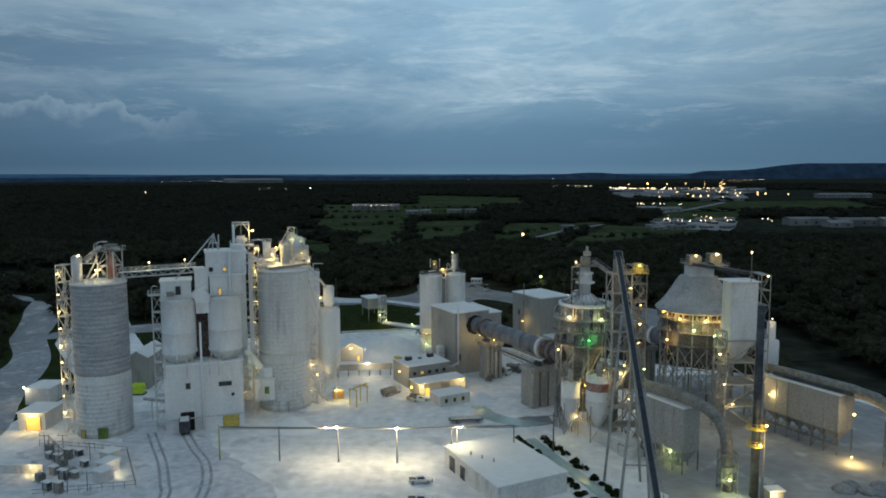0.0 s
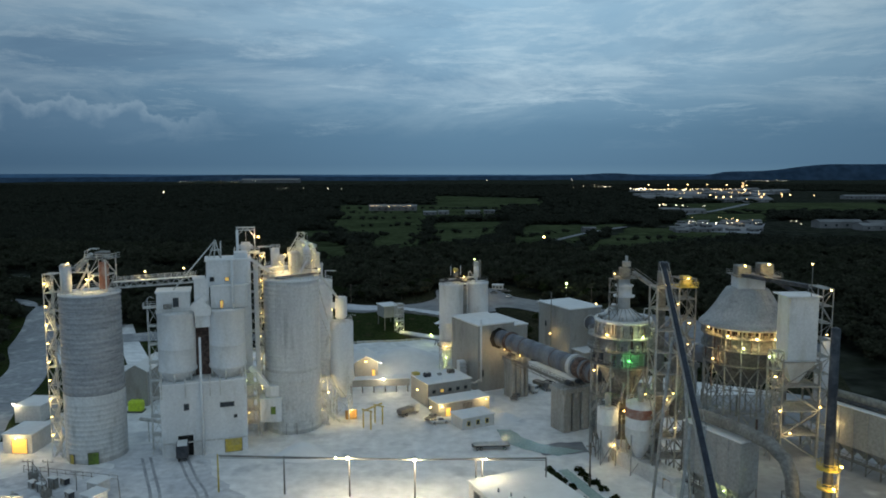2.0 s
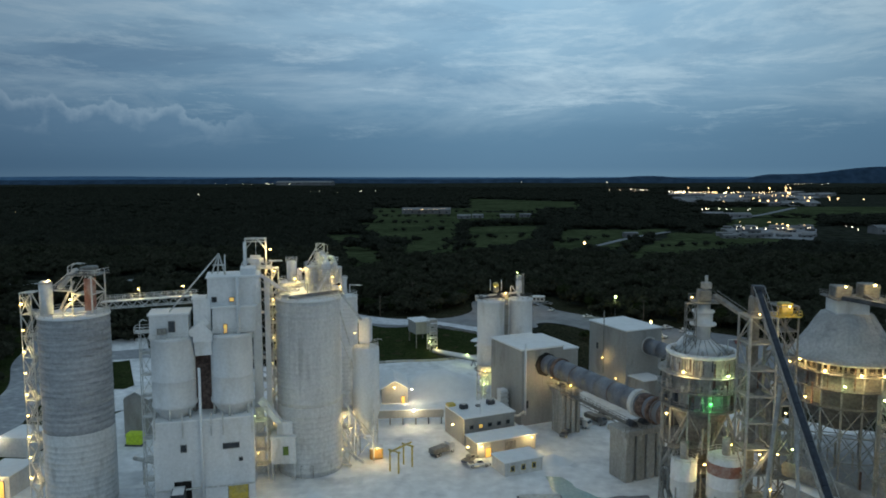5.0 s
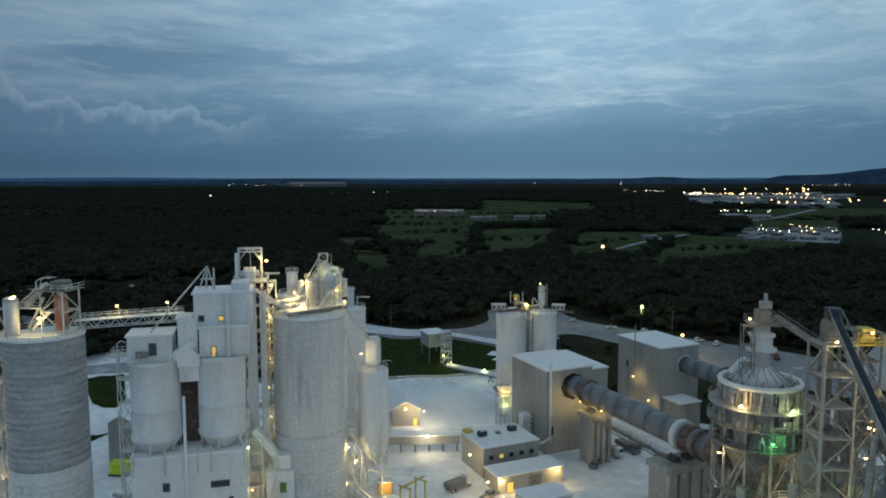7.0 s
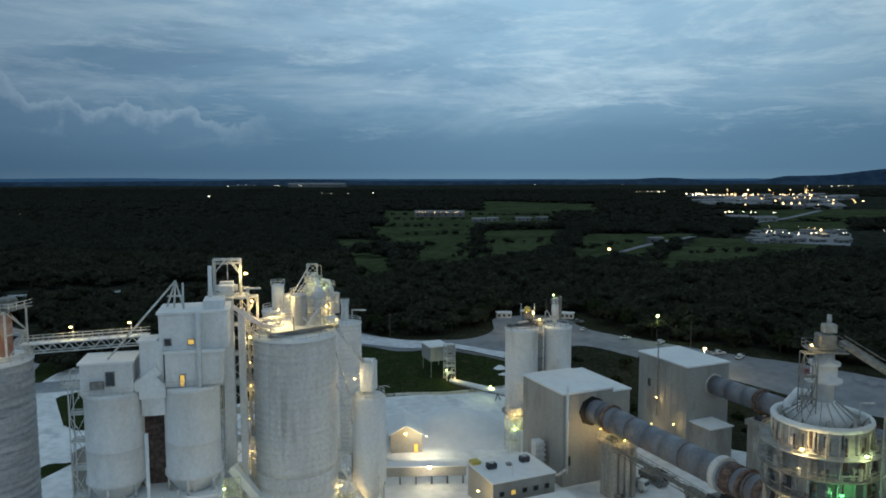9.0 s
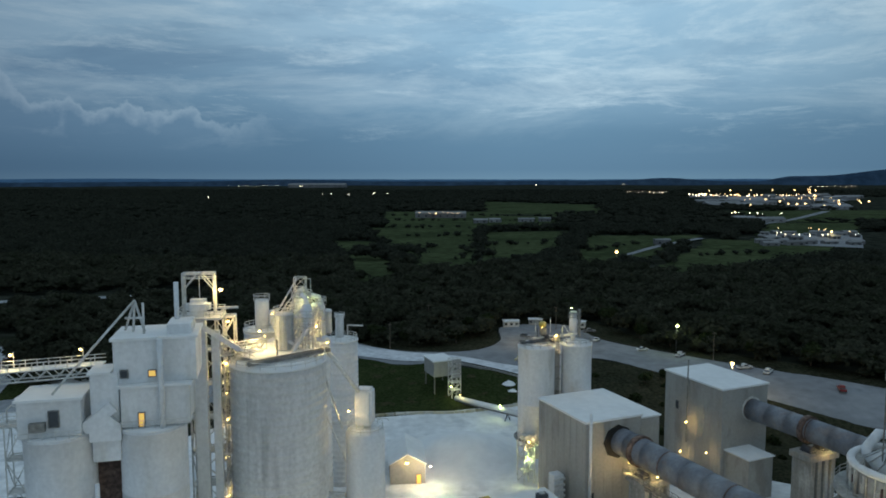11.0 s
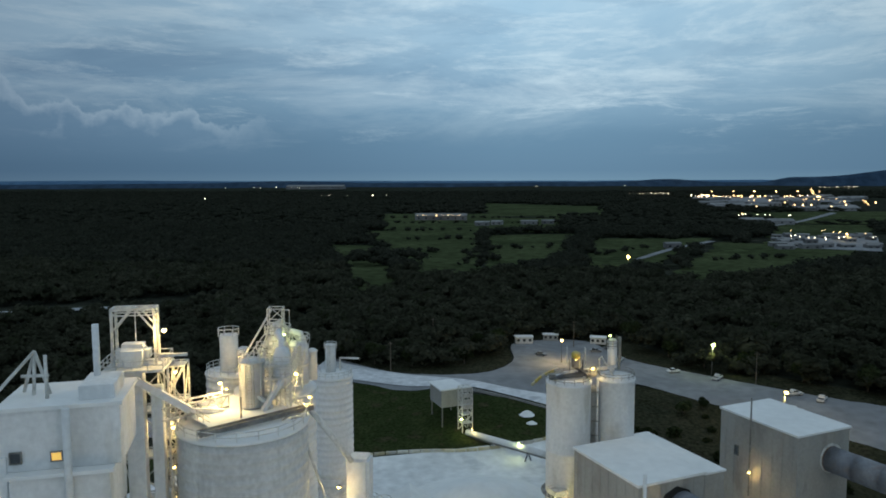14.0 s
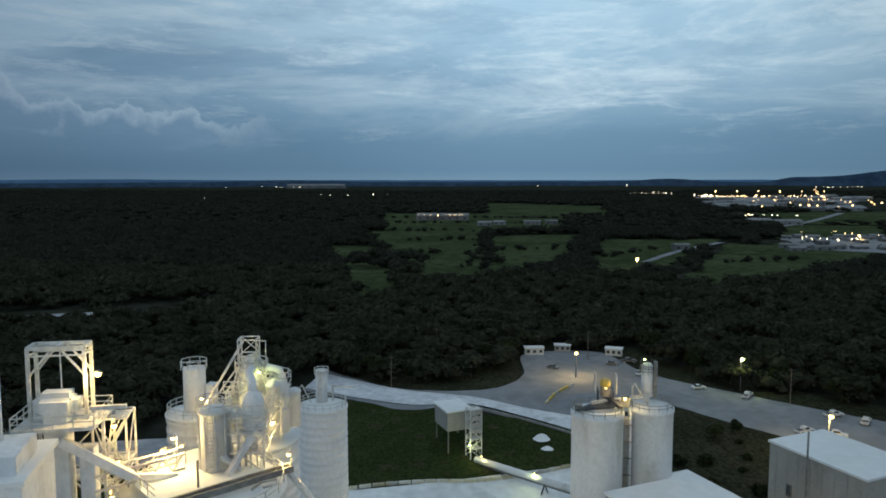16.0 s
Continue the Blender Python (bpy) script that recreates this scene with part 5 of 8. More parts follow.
# twin silos behind the feed house
for x, y, r, z0, lab in ((-10.9, 255.9, 4.4, 9.5, "white dusted steel silo on legs"), (-1.4, 259.9, 3.85, 9.5, "white dusted steel silo with a stack on its roof")):
    e = thing("raw_feed_silo", pose(x, y, 0), lab, "silo", "twin feed silos")
    bm = bm_new(); lathe(bm, [(1.0, z0 - 5), (r, z0), (r, z0 + 9), (r + 0.06, z0 + 9.1), (r, z0 + 9.2), (r, 32.0), (r + 0.15, 32.1), (r + 0.15, 32.7), (r * 0.5, 33.0), (0.4, 33.2)], 44); part("shell", bm, DUST, e)
    for k in range(6):
        t = radians(60 * k + 10)
        barpart("leg", (r * math.cos(t), r * math.sin(t), 0), (r * math.cos(t), r * math.sin(t), z0 + 0.6), 0.3, STEELW, e)
    rail(e, circle(r - 0.1, 32.7, 14), closed=True, material=STEEL)
    bm = bm_new(); lathe(bm, [(r + 0.5, z0 + 0.2), (r + 0.9, z0 + 0.2), (r + 0.9, z0 + 0.4), (r + 0.5, z0 + 0.4)], 32); part("ring_walkway", bm, STEEL, e)
    if x > -5:
        cylpart("chimney", (-0.6, 1.2, 33), (-0.6, 1.2, 34.6), 0.5, DUST, e)
        cylpart("filter_body", (-0.6, 1.2, 34.4), (-0.6, 1.2, 39.6), 1.0, DUST, e); cylpart("filter_cap", (-0.6, 1.2, 39.6), (-0.6, 1.2, 40.1), 1.15, STEELW, e, r1=0.7)
        for k in range(8):
            t = 0.7854 * k
            barpart("cage_bar", (-0.6 + 1.2 * math.cos(t), 1.2 + 1.2 * math.sin(t), 38.4), (-0.6 + 1.2 * math.cos(t), 1.2 + 1.2 * math.sin(t), 40.8), 0.07, STEEL, e)
        rail(e, circle(1.3, 38.2, 8, -0.6, 1.2), closed=True, step=1.2, material=STEEL)
        boxpart("ladder_cage", 0.5, 0.6, 34.0, 1.1, 1.4, 40.6, STEEL, e, "", 0.1)
        pipe(bm := bm_new(), [(-3.3, -0.6, 33), (-3.3, -0.6, 36.4), (-2.9, -0.4, 36.8), (-1.4, -0.6, 34.4), (-0.6, -1.0, 33.2)], 0.16, 10); part("vent_pipe", bm, STEELW, e)
        bm = bm_new(); bar(bm, (-10.6, -3.0, 33.8), (0.2, 0.4, 34.6), 0.5); part("conveyor", bm, STEELW, e)
        bm = bm_new(); bar(bm, (-4.6, -1.8, 33.0), (-4.6, -1.8, 34.8), 1.2, 1.4); part("transfer_box", bm, STEEL, e)
    else:
        boxpart("feeder_house", 0.6, 1.4, 34.6, 2.4, 3.6, 37.4, STEEL, e, "dusty steel feeder hopper", 0.3)
        # The drum's yellow colour stands in for lamplight on the hopper.
        bm = bm_new(); lathe(bm, [(0.5, 36.6), (0.9, 37.0), (0.9, 37.8), (0.5, 38.1)], 14, 1.4, 1.5); part("yellow_drum", bm, YEL, e)
        for x0, x1 in ((-0.4, -0.25), (3.2, 3.35)):
            boxpart("side_plate", x0, 1.2, 35.4, x1, 3.8, 38.6, STEELW, e, "pale steel side plate", 0.03)
        for x in (0.2, 2.8):
            for y in (1.4, 3.6):
                barpart("feeder_leg", (x, y, 33.0), (x, y, 36.0), 0.16, DARK, e)
        for k in range(5):
            bm = bm_new(); bar(bm, (-3.6 + k * 0.5, -1.8 + k * 0.7, 33.3), (2.8 + k * 0.25, -0.6 + k * 0.7, 33.7 + 0.1 * k), 0.32); part("screen_bar", bm, DARK, e)
        bm = bm_new(); bar(bm, (1.4, 2.6, 34.8), (4.0, 0.2, 33.4), 0.9, 0.6); part("feed_chute", bm, DARK, e)
        boxpart("motor", -3.9, -1.2, 33.0, -2.6, 0.0, 34.0, STEEL, e, "", 0.1)
dr = thing("stained_riser", pose(-6.0, 258.2, 0), "dark stained riser shaft between the twin silos", "riser")
boxpart("shaft", -0.8, -0.8, 0, 0.8, 0.8, 31.0, PIER, dr, "", 0.1)
for k in range(10):
    boxpart("landing", -1.1, -1.3, 3.0 + k * 3.0, 1.1, -0.75, 3.12 + k * 3.0, STEEL, dr)
cylpart("riser_pipe", (0.9, -0.9, 0), (0.9, -0.9, 33.0), 0.22, DUST, dr, n=10)
lt2 = thing("access_tower", pose(-13.0, 251.4, 0, 0, 0, KA), "dusty steel access tower lit from inside", "stair tower")
truss_tower(lt2, 2.8, 3.0, 0, 12.0, 3.0, STEELW, 0.18, 0.12)
for z, wt in ((10.5, 400), (6.5, 400)):
    work_lamp(-12.4, 250.0, z, "green" if z < 8 else "warm", wt, 0.26)
work_lamp(-6.2, 256.6, 34.9, "warm", 400, 0.3)
work_lamp(-2.6, 260.4, 40.95, "green", 0, 0.24)
work_lamp(-9.6, 255.6, 36.9, "warm", 60, 0.15)

# ---- preheater of the first kiln ----
P1 = (38.2, 181.0)
pv = thing("preheater", pose(*P1, 0), "round dusty preheater vessel with ring walkways and a cone roof", "preheater")
bm = bm_new(); lathe(bm, [(6.7, 24.0), (7.0, 24.4), (7.0, 34.9), (6.6, 35.2)], 48); part("vessel", bm, STEELM, pv, "dusty banded steel vessel")
bm = bm_new(); lathe(bm, [(1.8, 8.0), (2.6, 14.0), (4.2, 19.0), (6.7, 24.0)], 40); part("lower_cone", bm, STEEL, pv)
bm = bm_new(); lathe(bm, [(5.6, 35.2), (1.9, 38.0), (1.5, 38.1)], 40); part("cone_roof", bm, DUST, pv, "white dusted cone roof")
for k in range(16):
    t = 0.3927 * k
    barpart("roof_rib", (5.6 * math.cos(t), 5.6 * math.sin(t), 35.3), (1.9 * math.cos(t), 1.9 * math.sin(t), 38.1), 0.12, STEELM, pv)
    barpart("shell_rib", (7.15 * math.cos(t), 7.15 * math.sin(t), 25.2), (7.15 * math.cos(t), 7.15 * math.sin(t), 34.8), 0.25, STEELM, pv)
bm = bm_new()
pipe(bm, [V(*p[:2], 35.4) for p in circle(6.9, 0, 40)] + [V(6.9, 0, 35.5)], 0.5, 12); part("ring_duct", bm, DUST, pv, "white dusted ring duct")
for r0, r1, z in ((7.1, 8.9, 31.3), (7.0, 9.0, 28.0), (6.6, 8.6, 24.4)):
    bm = bm_new(); lathe(bm, [(r0, z + 0.12), (r1, z + 0.12), (r1, z + 0.35), (r0, z + 0.35)], 40); part("ring_walkway", bm, STEELM if z > 30 else STEEL, pv)
    rail(pv, circle(r1 - 0.1, z + 0.35, 24), closed=True, material=STEELM if z > 25 else STEEL)
for k in range(12):
    t = 0.5236 * k
    barpart("leg", (8.0 * math.cos(t), 8.0 * math.sin(t), 0), (8.0 * math.cos(t), 8.0 * math.sin(t), 31.4), 0.32, STEELM, pv)
    t2 = t + 0.5236
    m_ = STEELM if k % 2 else STEEL
    for z0, z1 in ((0.5, 8), (8, 16), (16, 24)):
        e0, e1 = (t, t2) if (k + int(z0)) % 2 else (t2, t)
        barpart("brace", (8 * math.cos(e0), 8 * math.sin(e0), z0), (8 * math.cos(e1), 8 * math.sin(e1), z1), 0.2, m_, pv)
        barpart("tie_beam", (8 * math.cos(t), 8 * math.sin(t), z1), (8 * math.cos(t2), 8 * math.sin(t2), z1), 0.22, m_, pv)
bm = bm_new(); lathe(bm, [(1.55, 37.9), (1.55, 41.0), (2.7, 41.1), (2.7, 41.5), (1.9, 41.6), (1.9, 43.6), (2.3, 43.8), (2.3, 44.2), (1.4, 44.4), (1.4, 46.2)], 28); part("chimney", bm, DUST, pv)
boxpart("top_deck", -2.6, -2.6, 46.0, 2.6, 2.6, 46.2, STEEL, pv)
rail(pv, [V(-2.6, -2.6, 46.2), V(2.6, -2.6, 46.2), V(2.6, 2.6, 46.2), V(-2.6, 2.6, 46.2)], closed=True, material=STEEL)
boxpart("drive_house", -1.3, -1.3, 46.2, 1.3, 1.3, 48.6, STEEL, pv, "", 0.2)
cylpart("hoist_post", (0.4, 0, 48.4), (0.4, 0, 51.6), 0.35, STEELM, pv, n=12)
boxpart("hoist_box", -0.6, -0.9, 48.8, 1.4, 0.7, 50.2, STEELM, pv, "", 0.15)
bm = bm_new(); pipe(bm, [(3.2, 5.0, 34.0), (1.0, 6.2, 37.2), (-1.6, 6.0, 37.6), (-3.6, 4.6, 36.0), (-4.0, 3.2, 35.2)], 0.7, 12); part("bypass_duct", bm, DUST, pv)
truss_tower(pv, 2.0, 2.0, 35.4, 46.0, 3.5, STEEL, 0.14, 0.1, True, -3.0, -2.0)
for t, z, tone, wt in ((-125, 32.7, "warm", 700), (-68, 32.4, "green", 500), (-90, 26.6, "pure", 420), (-150, 23.0, "warm", 300), (-40, 22.6, "warm", 400), (-95, 14.0, "warm", 350), (-110, 5.0, "warm", 350), (-60, 18.0, "warm", 400)):
    work_lamp(P1[0] + 9.0 * math.cos(radians(t)), P1[1] + 9.0 * math.sin(radians(t)), z, tone, wt * 0.85, 0.3)
work_lamp(P1[0] - 3.0, P1[1] - 2.8, 47.4, "warm", 200, 0.22)

bm = bm_new(); pipe(bm, [(4.6, -2.0, 35.6), (4.8, -2.0, 38.4), (6.6, -2.6, 38.6)], 0.14, 8); part("vent_pipe", bm, STEELW, pv)
for k in range(5):
    t = radians(-170 + k * 34)
    bm = bm_new(); pipe(bm, [(5.6 * math.cos(t), 5.6 * math.sin(t), 35.3), (6.4 * math.cos(t), 6.4 * math.sin(t), 36.6), (7.2 * math.cos(t), 7.2 * math.sin(t), 34.6), (7.3 * math.cos(t), 7.3 * math.sin(t), 31.8)], 0.28, 8); part("bleed_pipe", bm, STEELM, pv)
rk = random.Random(17)
for k in range(44):
    t = radians(rk.uniform(-190, 10)); z0 = rk.uniform(31.7, 33.0)
    barpart("wall_strap", (7.1 * math.cos(t), 7.1 * math.sin(t), z0), (7.1 * math.cos(t), 7.1 * math.sin(t), z0 + rk.uniform(1.0, 3.0)), rk.uniform(0.12, 0.34), rk.choice((STEELW, STEELW, STEEL, RUST, DARK)), pv)
for k in range(46):
    t = radians(rk.uniform(-190, 10)); r_ = rk.uniform(7.2, 8.3); z0 = rk.choice((24.8, 24.8, 28.3)); hh = rk.uniform(0.7, 2.9)
    o_ = boxpart("burner_valve", -0.25, -rk.uniform(0.15, 0.5), 0, 0.25, rk.uniform(0.15, 0.5), hh, rk.choice((DARK, STEEL, STEELM, RUST, STEELW)), pv, "", 0.05)
    o_.matrix_basis = pose(r_ * math.cos(t), r_ * math.sin(t), z0, 0, 0, math.degrees(t))
for k in range(12):
    t = radians(rk.uniform(-185, 5)); t3 = t + rk.uniform(0.15, 0.45); z0 = rk.uniform(25.4, 30.4)
    cylpart("header_pipe", (8.3 * math.cos(t), 8.3 * math.sin(t), z0), (8.3 * math.cos(t3), 8.3 * math.sin(t3), z0 + rk.uniform(-0.2, 0.2)), rk.uniform(0.08, 0.2), rk.choice((STEEL, STEELM, DARK)), pv, n=8)
rp = random.Random(8)
for k in range(26):
    t = radians(rp.uniform(-185, 5)); r_ = rp.uniform(7.4, 8.7); z0 = rp.choice((0, 4, 8, 15.5, 24.6, 28.4)); z1 = z0 + rp.uniform(4, 9)
    cylpart("riser_pipe", (r_ * math.cos(t), r_ * math.sin(t), z0), (r_ * math.cos(t), r_ * math.sin(t), min(z1, 34.6)), rp.uniform(0.1, 0.24), rp.choice((STEEL, STEELM, RUST)), pv, n=8)
for k in range(10):
    t = radians(rp.uniform(-180, 0)); t3 = t + rp.uniform(0.2, 0.5); z0 = rp.uniform(2, 14)
    cylpart("feed_pipe", (8.2 * math.cos(t), 8.2 * math.sin(t), z0), (5.4 * math.cos(t3), 5.4 * math.sin(t3), z0 + rp.uniform(5, 9)), rp.uniform(0.2, 0.4), rp.choice((STEEL, STEELM)), pv, n=10)
for k in range(14):
    t = radians(rp.uniform(-180, 0)); z0 = rp.choice((24.75, 28.35, 31.65))
    o_ = boxpart("control_cabinet", -0.4, -0.3, 0, 0.4, 0.3, rp.uniform(0.9, 1.8), rp.choice((STEEL, DARK, STEELM)), pv, "", 0.05)
    o_.matrix_basis = pose(8.0 * math.cos(t), 8.0 * math.sin(t), z0, 0, 0, math.degrees(t))
for k in range(3):
    boxpart("floor", -7.4, -7.4 + k * 0.0, 6.0 + k * 5.2, 7.4, 7.4, 6.12 + k * 5.2, STEEL, pv)
# hoppers at its foot
for x, y, r, z0, z1, lab in ((40.6, 168.4, 3.5, 9.0, 17.3, "white hopper with a faded red band"), (33.6, 173.4, 2.6, 8.0, 14.2, "white dusted hopper on legs")):
    e = thing("hopper", pose(x, y, 0), lab, "hopper", "hoppers at the preheater")
    bm = bm_new(); lathe(bm, [(0.5, z0 - 6.2), (r, z0), (r, z0 + 2.4), (r + 0.1, z0 + 2.5), (r, z0 + 2.6), (r, z1), (r - 0.6, z1 + 0.3), (0.4, z1 + 0.4)], 32); part("shell", bm, DUST, e)
    if r > 3:
        bm = bm_new(); lathe(bm, [(r + 0.04, z1 - 3.2), (r + 0.07, z1 - 3.1), (r + 0.07, z1 - 1.0), (r + 0.04, z1 - 0.9)], 32); part("painted_band", bm, REDP, e)
    rail(e, circle(r, z1, 10), closed=True)
    for k in range(4):
        t = radians(45 + 90 * k)
        barpart("leg", (r * math.cos(t), r * math.sin(t), 0), (r * math.cos(t), r * math.sin(t), z0 + 1), 0.28, STEELM, e)
        bm = bm_new(); t2 = t + 1.5708; bar(bm, (r * math.cos(t), r * math.sin(t), 0.3), (r * math.cos(t2), r * math.sin(t2), z0 - 1), 0.16); part("brace", bm, STEELM, e)
    cylpart("vent", (0, 0, z1), (0, 0, z1 + 3.8), 0.8, STEELM, e)
fw = thing("dust_bunker", pose(44.0, 163.5, 0, 0, 0, -58.7), "low white dusted concrete bunker wall", "bunker")
boxpart("wall", -12, -2.2, 0, 7.5, 2.2, 3.8, CONCW, fw, "", 0.15)
panel("door", fw, 5.2, -2.25, 0.1, 2.0, 2.6, -90, ORANGE, label="rust orange door")
boxpart("step", 5.0, -3.0, 0, 9.0, 3.4, 2.6, CONCW, fw)

# elevator tower beside the preheater
t1 = thing("elevator_tower", pose(46.2, 166.8, 0, 0, 0, 8), "tall dusty steel elevator tower with floors", "steel tower")
truss_tower(t1, 5.2, 5.0, 0, 46.0, 5.1, STEELM, 0.34, 0.2, True, -1.2, 0)
truss_tower(t1, 4.0, 5.0, 0, 48.0, 4.8, STEEL, 0.26, 0.16, True, 3.6, 0.6)
boxpart("casing", -2.2, 1.0, 0, -0.4, 2.4, 49.0, STEEL, t1, "", 0.1)
boxpart("head_house", -2.4, -0.6, 46.2, 0.0, 1.8, 49.6, STEEL, t1, "", 0.2)
rail(t1, [V(-3.8, -2.5, 46.1), V(1.2, -2.5, 46.1)], material=STEELM)
stair(t1, 2.0, 5.2, -1.6, -0.7, 0, 46.0, 4.8, STEEL)
# Yellow paint on platform, rail and box stands in for yellowish lamplight.
boxpart("top_platform", 1.2, -2.6, 46.0, 5.8, 2.8, 46.2, YEL, t1)
rail(t1, [V(1.2, -2.6, 46.2), V(5.8, -2.6, 46.2), V(5.8, 2.8, 46.2)], material=YEL)
boxpart("yellow_box", 2.4, -1.8, 46.3, 4.6, 0.4, 48.6, YEL, t1, "drive box coloured yellow for lamplight", 0.15)
cylpart("tall_pipe", (-3.9, -2.9, 0), (-3.9, -2.9, 46), 0.28, STEELM, t1, n=10)
bm = bm_new(); pipe(bm, [(-1.0, 0.4, 31.0), (1.4, -0.6, 28.5), (2.0, -1.0, 24.0), (1.4, -1.0, 15.0)], 1.0, 16); part("gas_duct", bm, STEEL, t1)
bm = bm_new(); bar(bm, (-4.6, -3.0, 12.6), (0.6, -3.2, 20.6), 0.7, 0.5); part("inclined_chute", bm, STEELM, t1)
cv = thing("inclined_conveyor", pose(0, 0, 0), "thin steel conveyor to the preheater head", "conveyor")
bm = bm_new(); bar(bm, (40.2, 180.5, 47.4), (46.0, 168.2, 43.4), 1.0, 0.7); part("gallery", bm, STEEL, cv)
for s in (-0.5, 0.5):
    bm = bm_new(); bar(bm, (40.2 + s, 180.5, 48.5), (46.0 + s, 168.2, 44.5), 0.1); part("hand_rail", bm, STEEL, cv)
for x, y, z, tone, wt in ((44.4, 163.4, 46.8, "warm", 300), (49.6, 163.6, 48.4, "warm", 600), (47.4, 163.4, 42.5, "warm", 300), (50.2, 163.8, 38.0, "warm", 300), (50.0, 163.8, 33.0, "warm", 300), (49.8, 163.8, 28.0, "warm", 250), (45.4, 163.6, 19.8, "warm", 700), (47.6, 163.6, 13.0, "warm", 300), (51.4, 163.9, 21.0, "green", 300)):
    work_lamp(x, y, z, tone, wt * 0.5, 0.26)

# ---- covered conveyor climbing to the tower ----
cr = thing("inclined_conveyor", pose(0, 0, 0), "long dark covered conveyor climbing to the elevator tower", "conveyor")
a, b = V(33.2, 46.0, 1.0), V(44.2, 164.4, 51.0)
u = (b - a).normalized(); sx = u.cross(V(0, 0, 1)).normalized(); sy = sx.cross(u)
for k in range(16):
    p, q = a.lerp(b, k / 16), a.lerp(b, (k + 1) / 16 - 0.001)
    bm = bm_new()
    prof = [(-0.48, 0.0), (-0.45, 0.3), (-0.25, 0.5), (0.25, 0.5), (0.45, 0.3), (0.48, 0.0)]
    lo_, hi_ = [bm.verts.new(p + sx * m_ + sy * n_) for m_, n_ in prof], [bm.verts.new(q + sx * m_ + sy * n_) for m_, n_ in prof]
    for i in range(6):
        bm.faces.new((lo_[i], lo_[(i + 1) % 6], hi_[(i + 1) % 6], hi_[i]))
    bm.faces.new(lo_[::-1]); bm.faces.new(hi_)
    part("cover", bm, CRANE, cr, "dark blue curved belt cover")
for i in (-1, 1):
    for j in (-0.9, -0.1):
        bm = bm_new(); bar(bm, a + sx * i * 0.58 + sy * j, b + sx * i * 0.58 + sy * j, 0.16); part("chord", bm, STEELM, cr)
    bm = bm_new(); bar(bm, a + sx * i * 0.95 + sy * 0.9, b + sx * i * 0.95 + sy * 0.9, 0.09); part("hand_rail", bm, STEELM, cr)
    for k in range(48):
        bm = bm_new(); p, q = a.lerp(b, k / 48), a.lerp(b, (k + 1) / 48)
        bar(bm, p + sx * i * 0.58 + sy * (-0.9 if k % 2 else -0.1), q + sx * i * 0.58 + sy * (-0.1 if k % 2 else -0.9), 0.11); part("lacing", bm, STEELM, cr)
for k in range(40):
    barpart("rail_post", a.lerp(b, k / 40) + sx * 0.95 - sy * 0.1, a.lerp(b, k / 40) + sx * 0.95 + sy * 0.9, 0.08, STEELM, cr)
for f, spread in ((0.36, 2.6), (0.60, 3.4), (0.80, 4.2)):
    c = a.lerp(b, f)
    for s in (-1, 1):
        cylpart("bent_leg", (c.x + s * spread, c.y + 1.0, 0), (c.x + s * 1.1, c.y, c.z - 1.2), 0.3, STEELM, cr, n=10)
    barpart("bent_tie", (c.x - spread * 0.6, c.y + 0.5, c.z * 0.45), (c.x + spread * 0.6, c.y + 0.5, c.z * 0.45), 0.22, STEELM, cr)
boxpart("head_pulley_house", 43.2, 163.8, 50.0, 45.4, 166.2, 52.0, DARK, cr, "", 0.2)
work_lamp(42.6, 145.6, 26.8, "warm", 150, 0.22)

# ---- second preheater with the wide cone ----
P2 = (77.5, 207.0)
p2 = thing("preheater", pose(*P2, 0), "wide round preheater with a large dusty cone roof", "preheater")
bm = bm_new(); lathe(bm, [(12.9, 29.2), (12.9, 29.7), (11.4, 31.0), (9.8, 33.0), (8.2, 35.4), (6.8, 37.8), (5.6, 39.6), (4.4, 39.8)], 56); part("cone_roof", bm, CONC, p2, "large dusty steel cone roof")
for k in range(20):
    t = 0.31416 * k
    bm = bm_new(); pipe(bm, [(r_ * math.cos(t), r_ * math.sin(t), z_) for r_, z_ in ((11.4, 31.05), (9.8, 33.05), (8.2, 35.45), (6.8, 37.85), (5.6, 39.65))], 0.07, 5); part("roof_seam", bm, CONC, p2)
bm = bm_new(); lathe(bm, [(5.0, 12.0), (10.2, 19.0), (10.4, 29.4)], 48); part("vessel", bm, STEEL, p2, "dusty tan vessel wall")
for r1, z in ((12.2, 26.6), (12.0, 22.8), (11.6, 18.6)):
    bm = bm_new(); lathe(bm, [(10.2, z), (r1, z), (r1, z + 0.35), (10.2, z + 0.35)], 48); part("ring_walkway", bm, STEEL, p2)
    rail(p2, circle(r1 - 0.1, z + 0.35, 30), closed=True, material=STEEL)
for k in range(16):
    t = 0.3927 * k
    barpart("leg", (11.2 * math.cos(t), 11.2 * math.sin(t), 0), (11.2 * math.cos(t), 11.2 * math.sin(t), 29), 0.36, STEELM, p2)
    t2 = t + 0.3927
    for z0, z1 in ((0.5, 6), (6, 12), (12, 18.5)):
        barpart("brace", (11.2 * math.cos(t), 11.2 * math.sin(t), z0), (11.2 * math.cos(t2), 11.2 * math.sin(t2), z1), 0.2, STEELM, p2)
        barpart("brace", (11.2 * math.cos(t2), 11.2 * math.sin(t2), z0), (11.2 * math.cos(t), 11.2 * math.sin(t), z1), 0.2, STEELM, p2)
        barpart("tie_beam", (11.2 * math.cos(t), 11.2 * math.sin(t), z1), (11.2 * math.cos(t2), 11.2 * math.sin(t2), z1), 0.22, STEELM, p2)
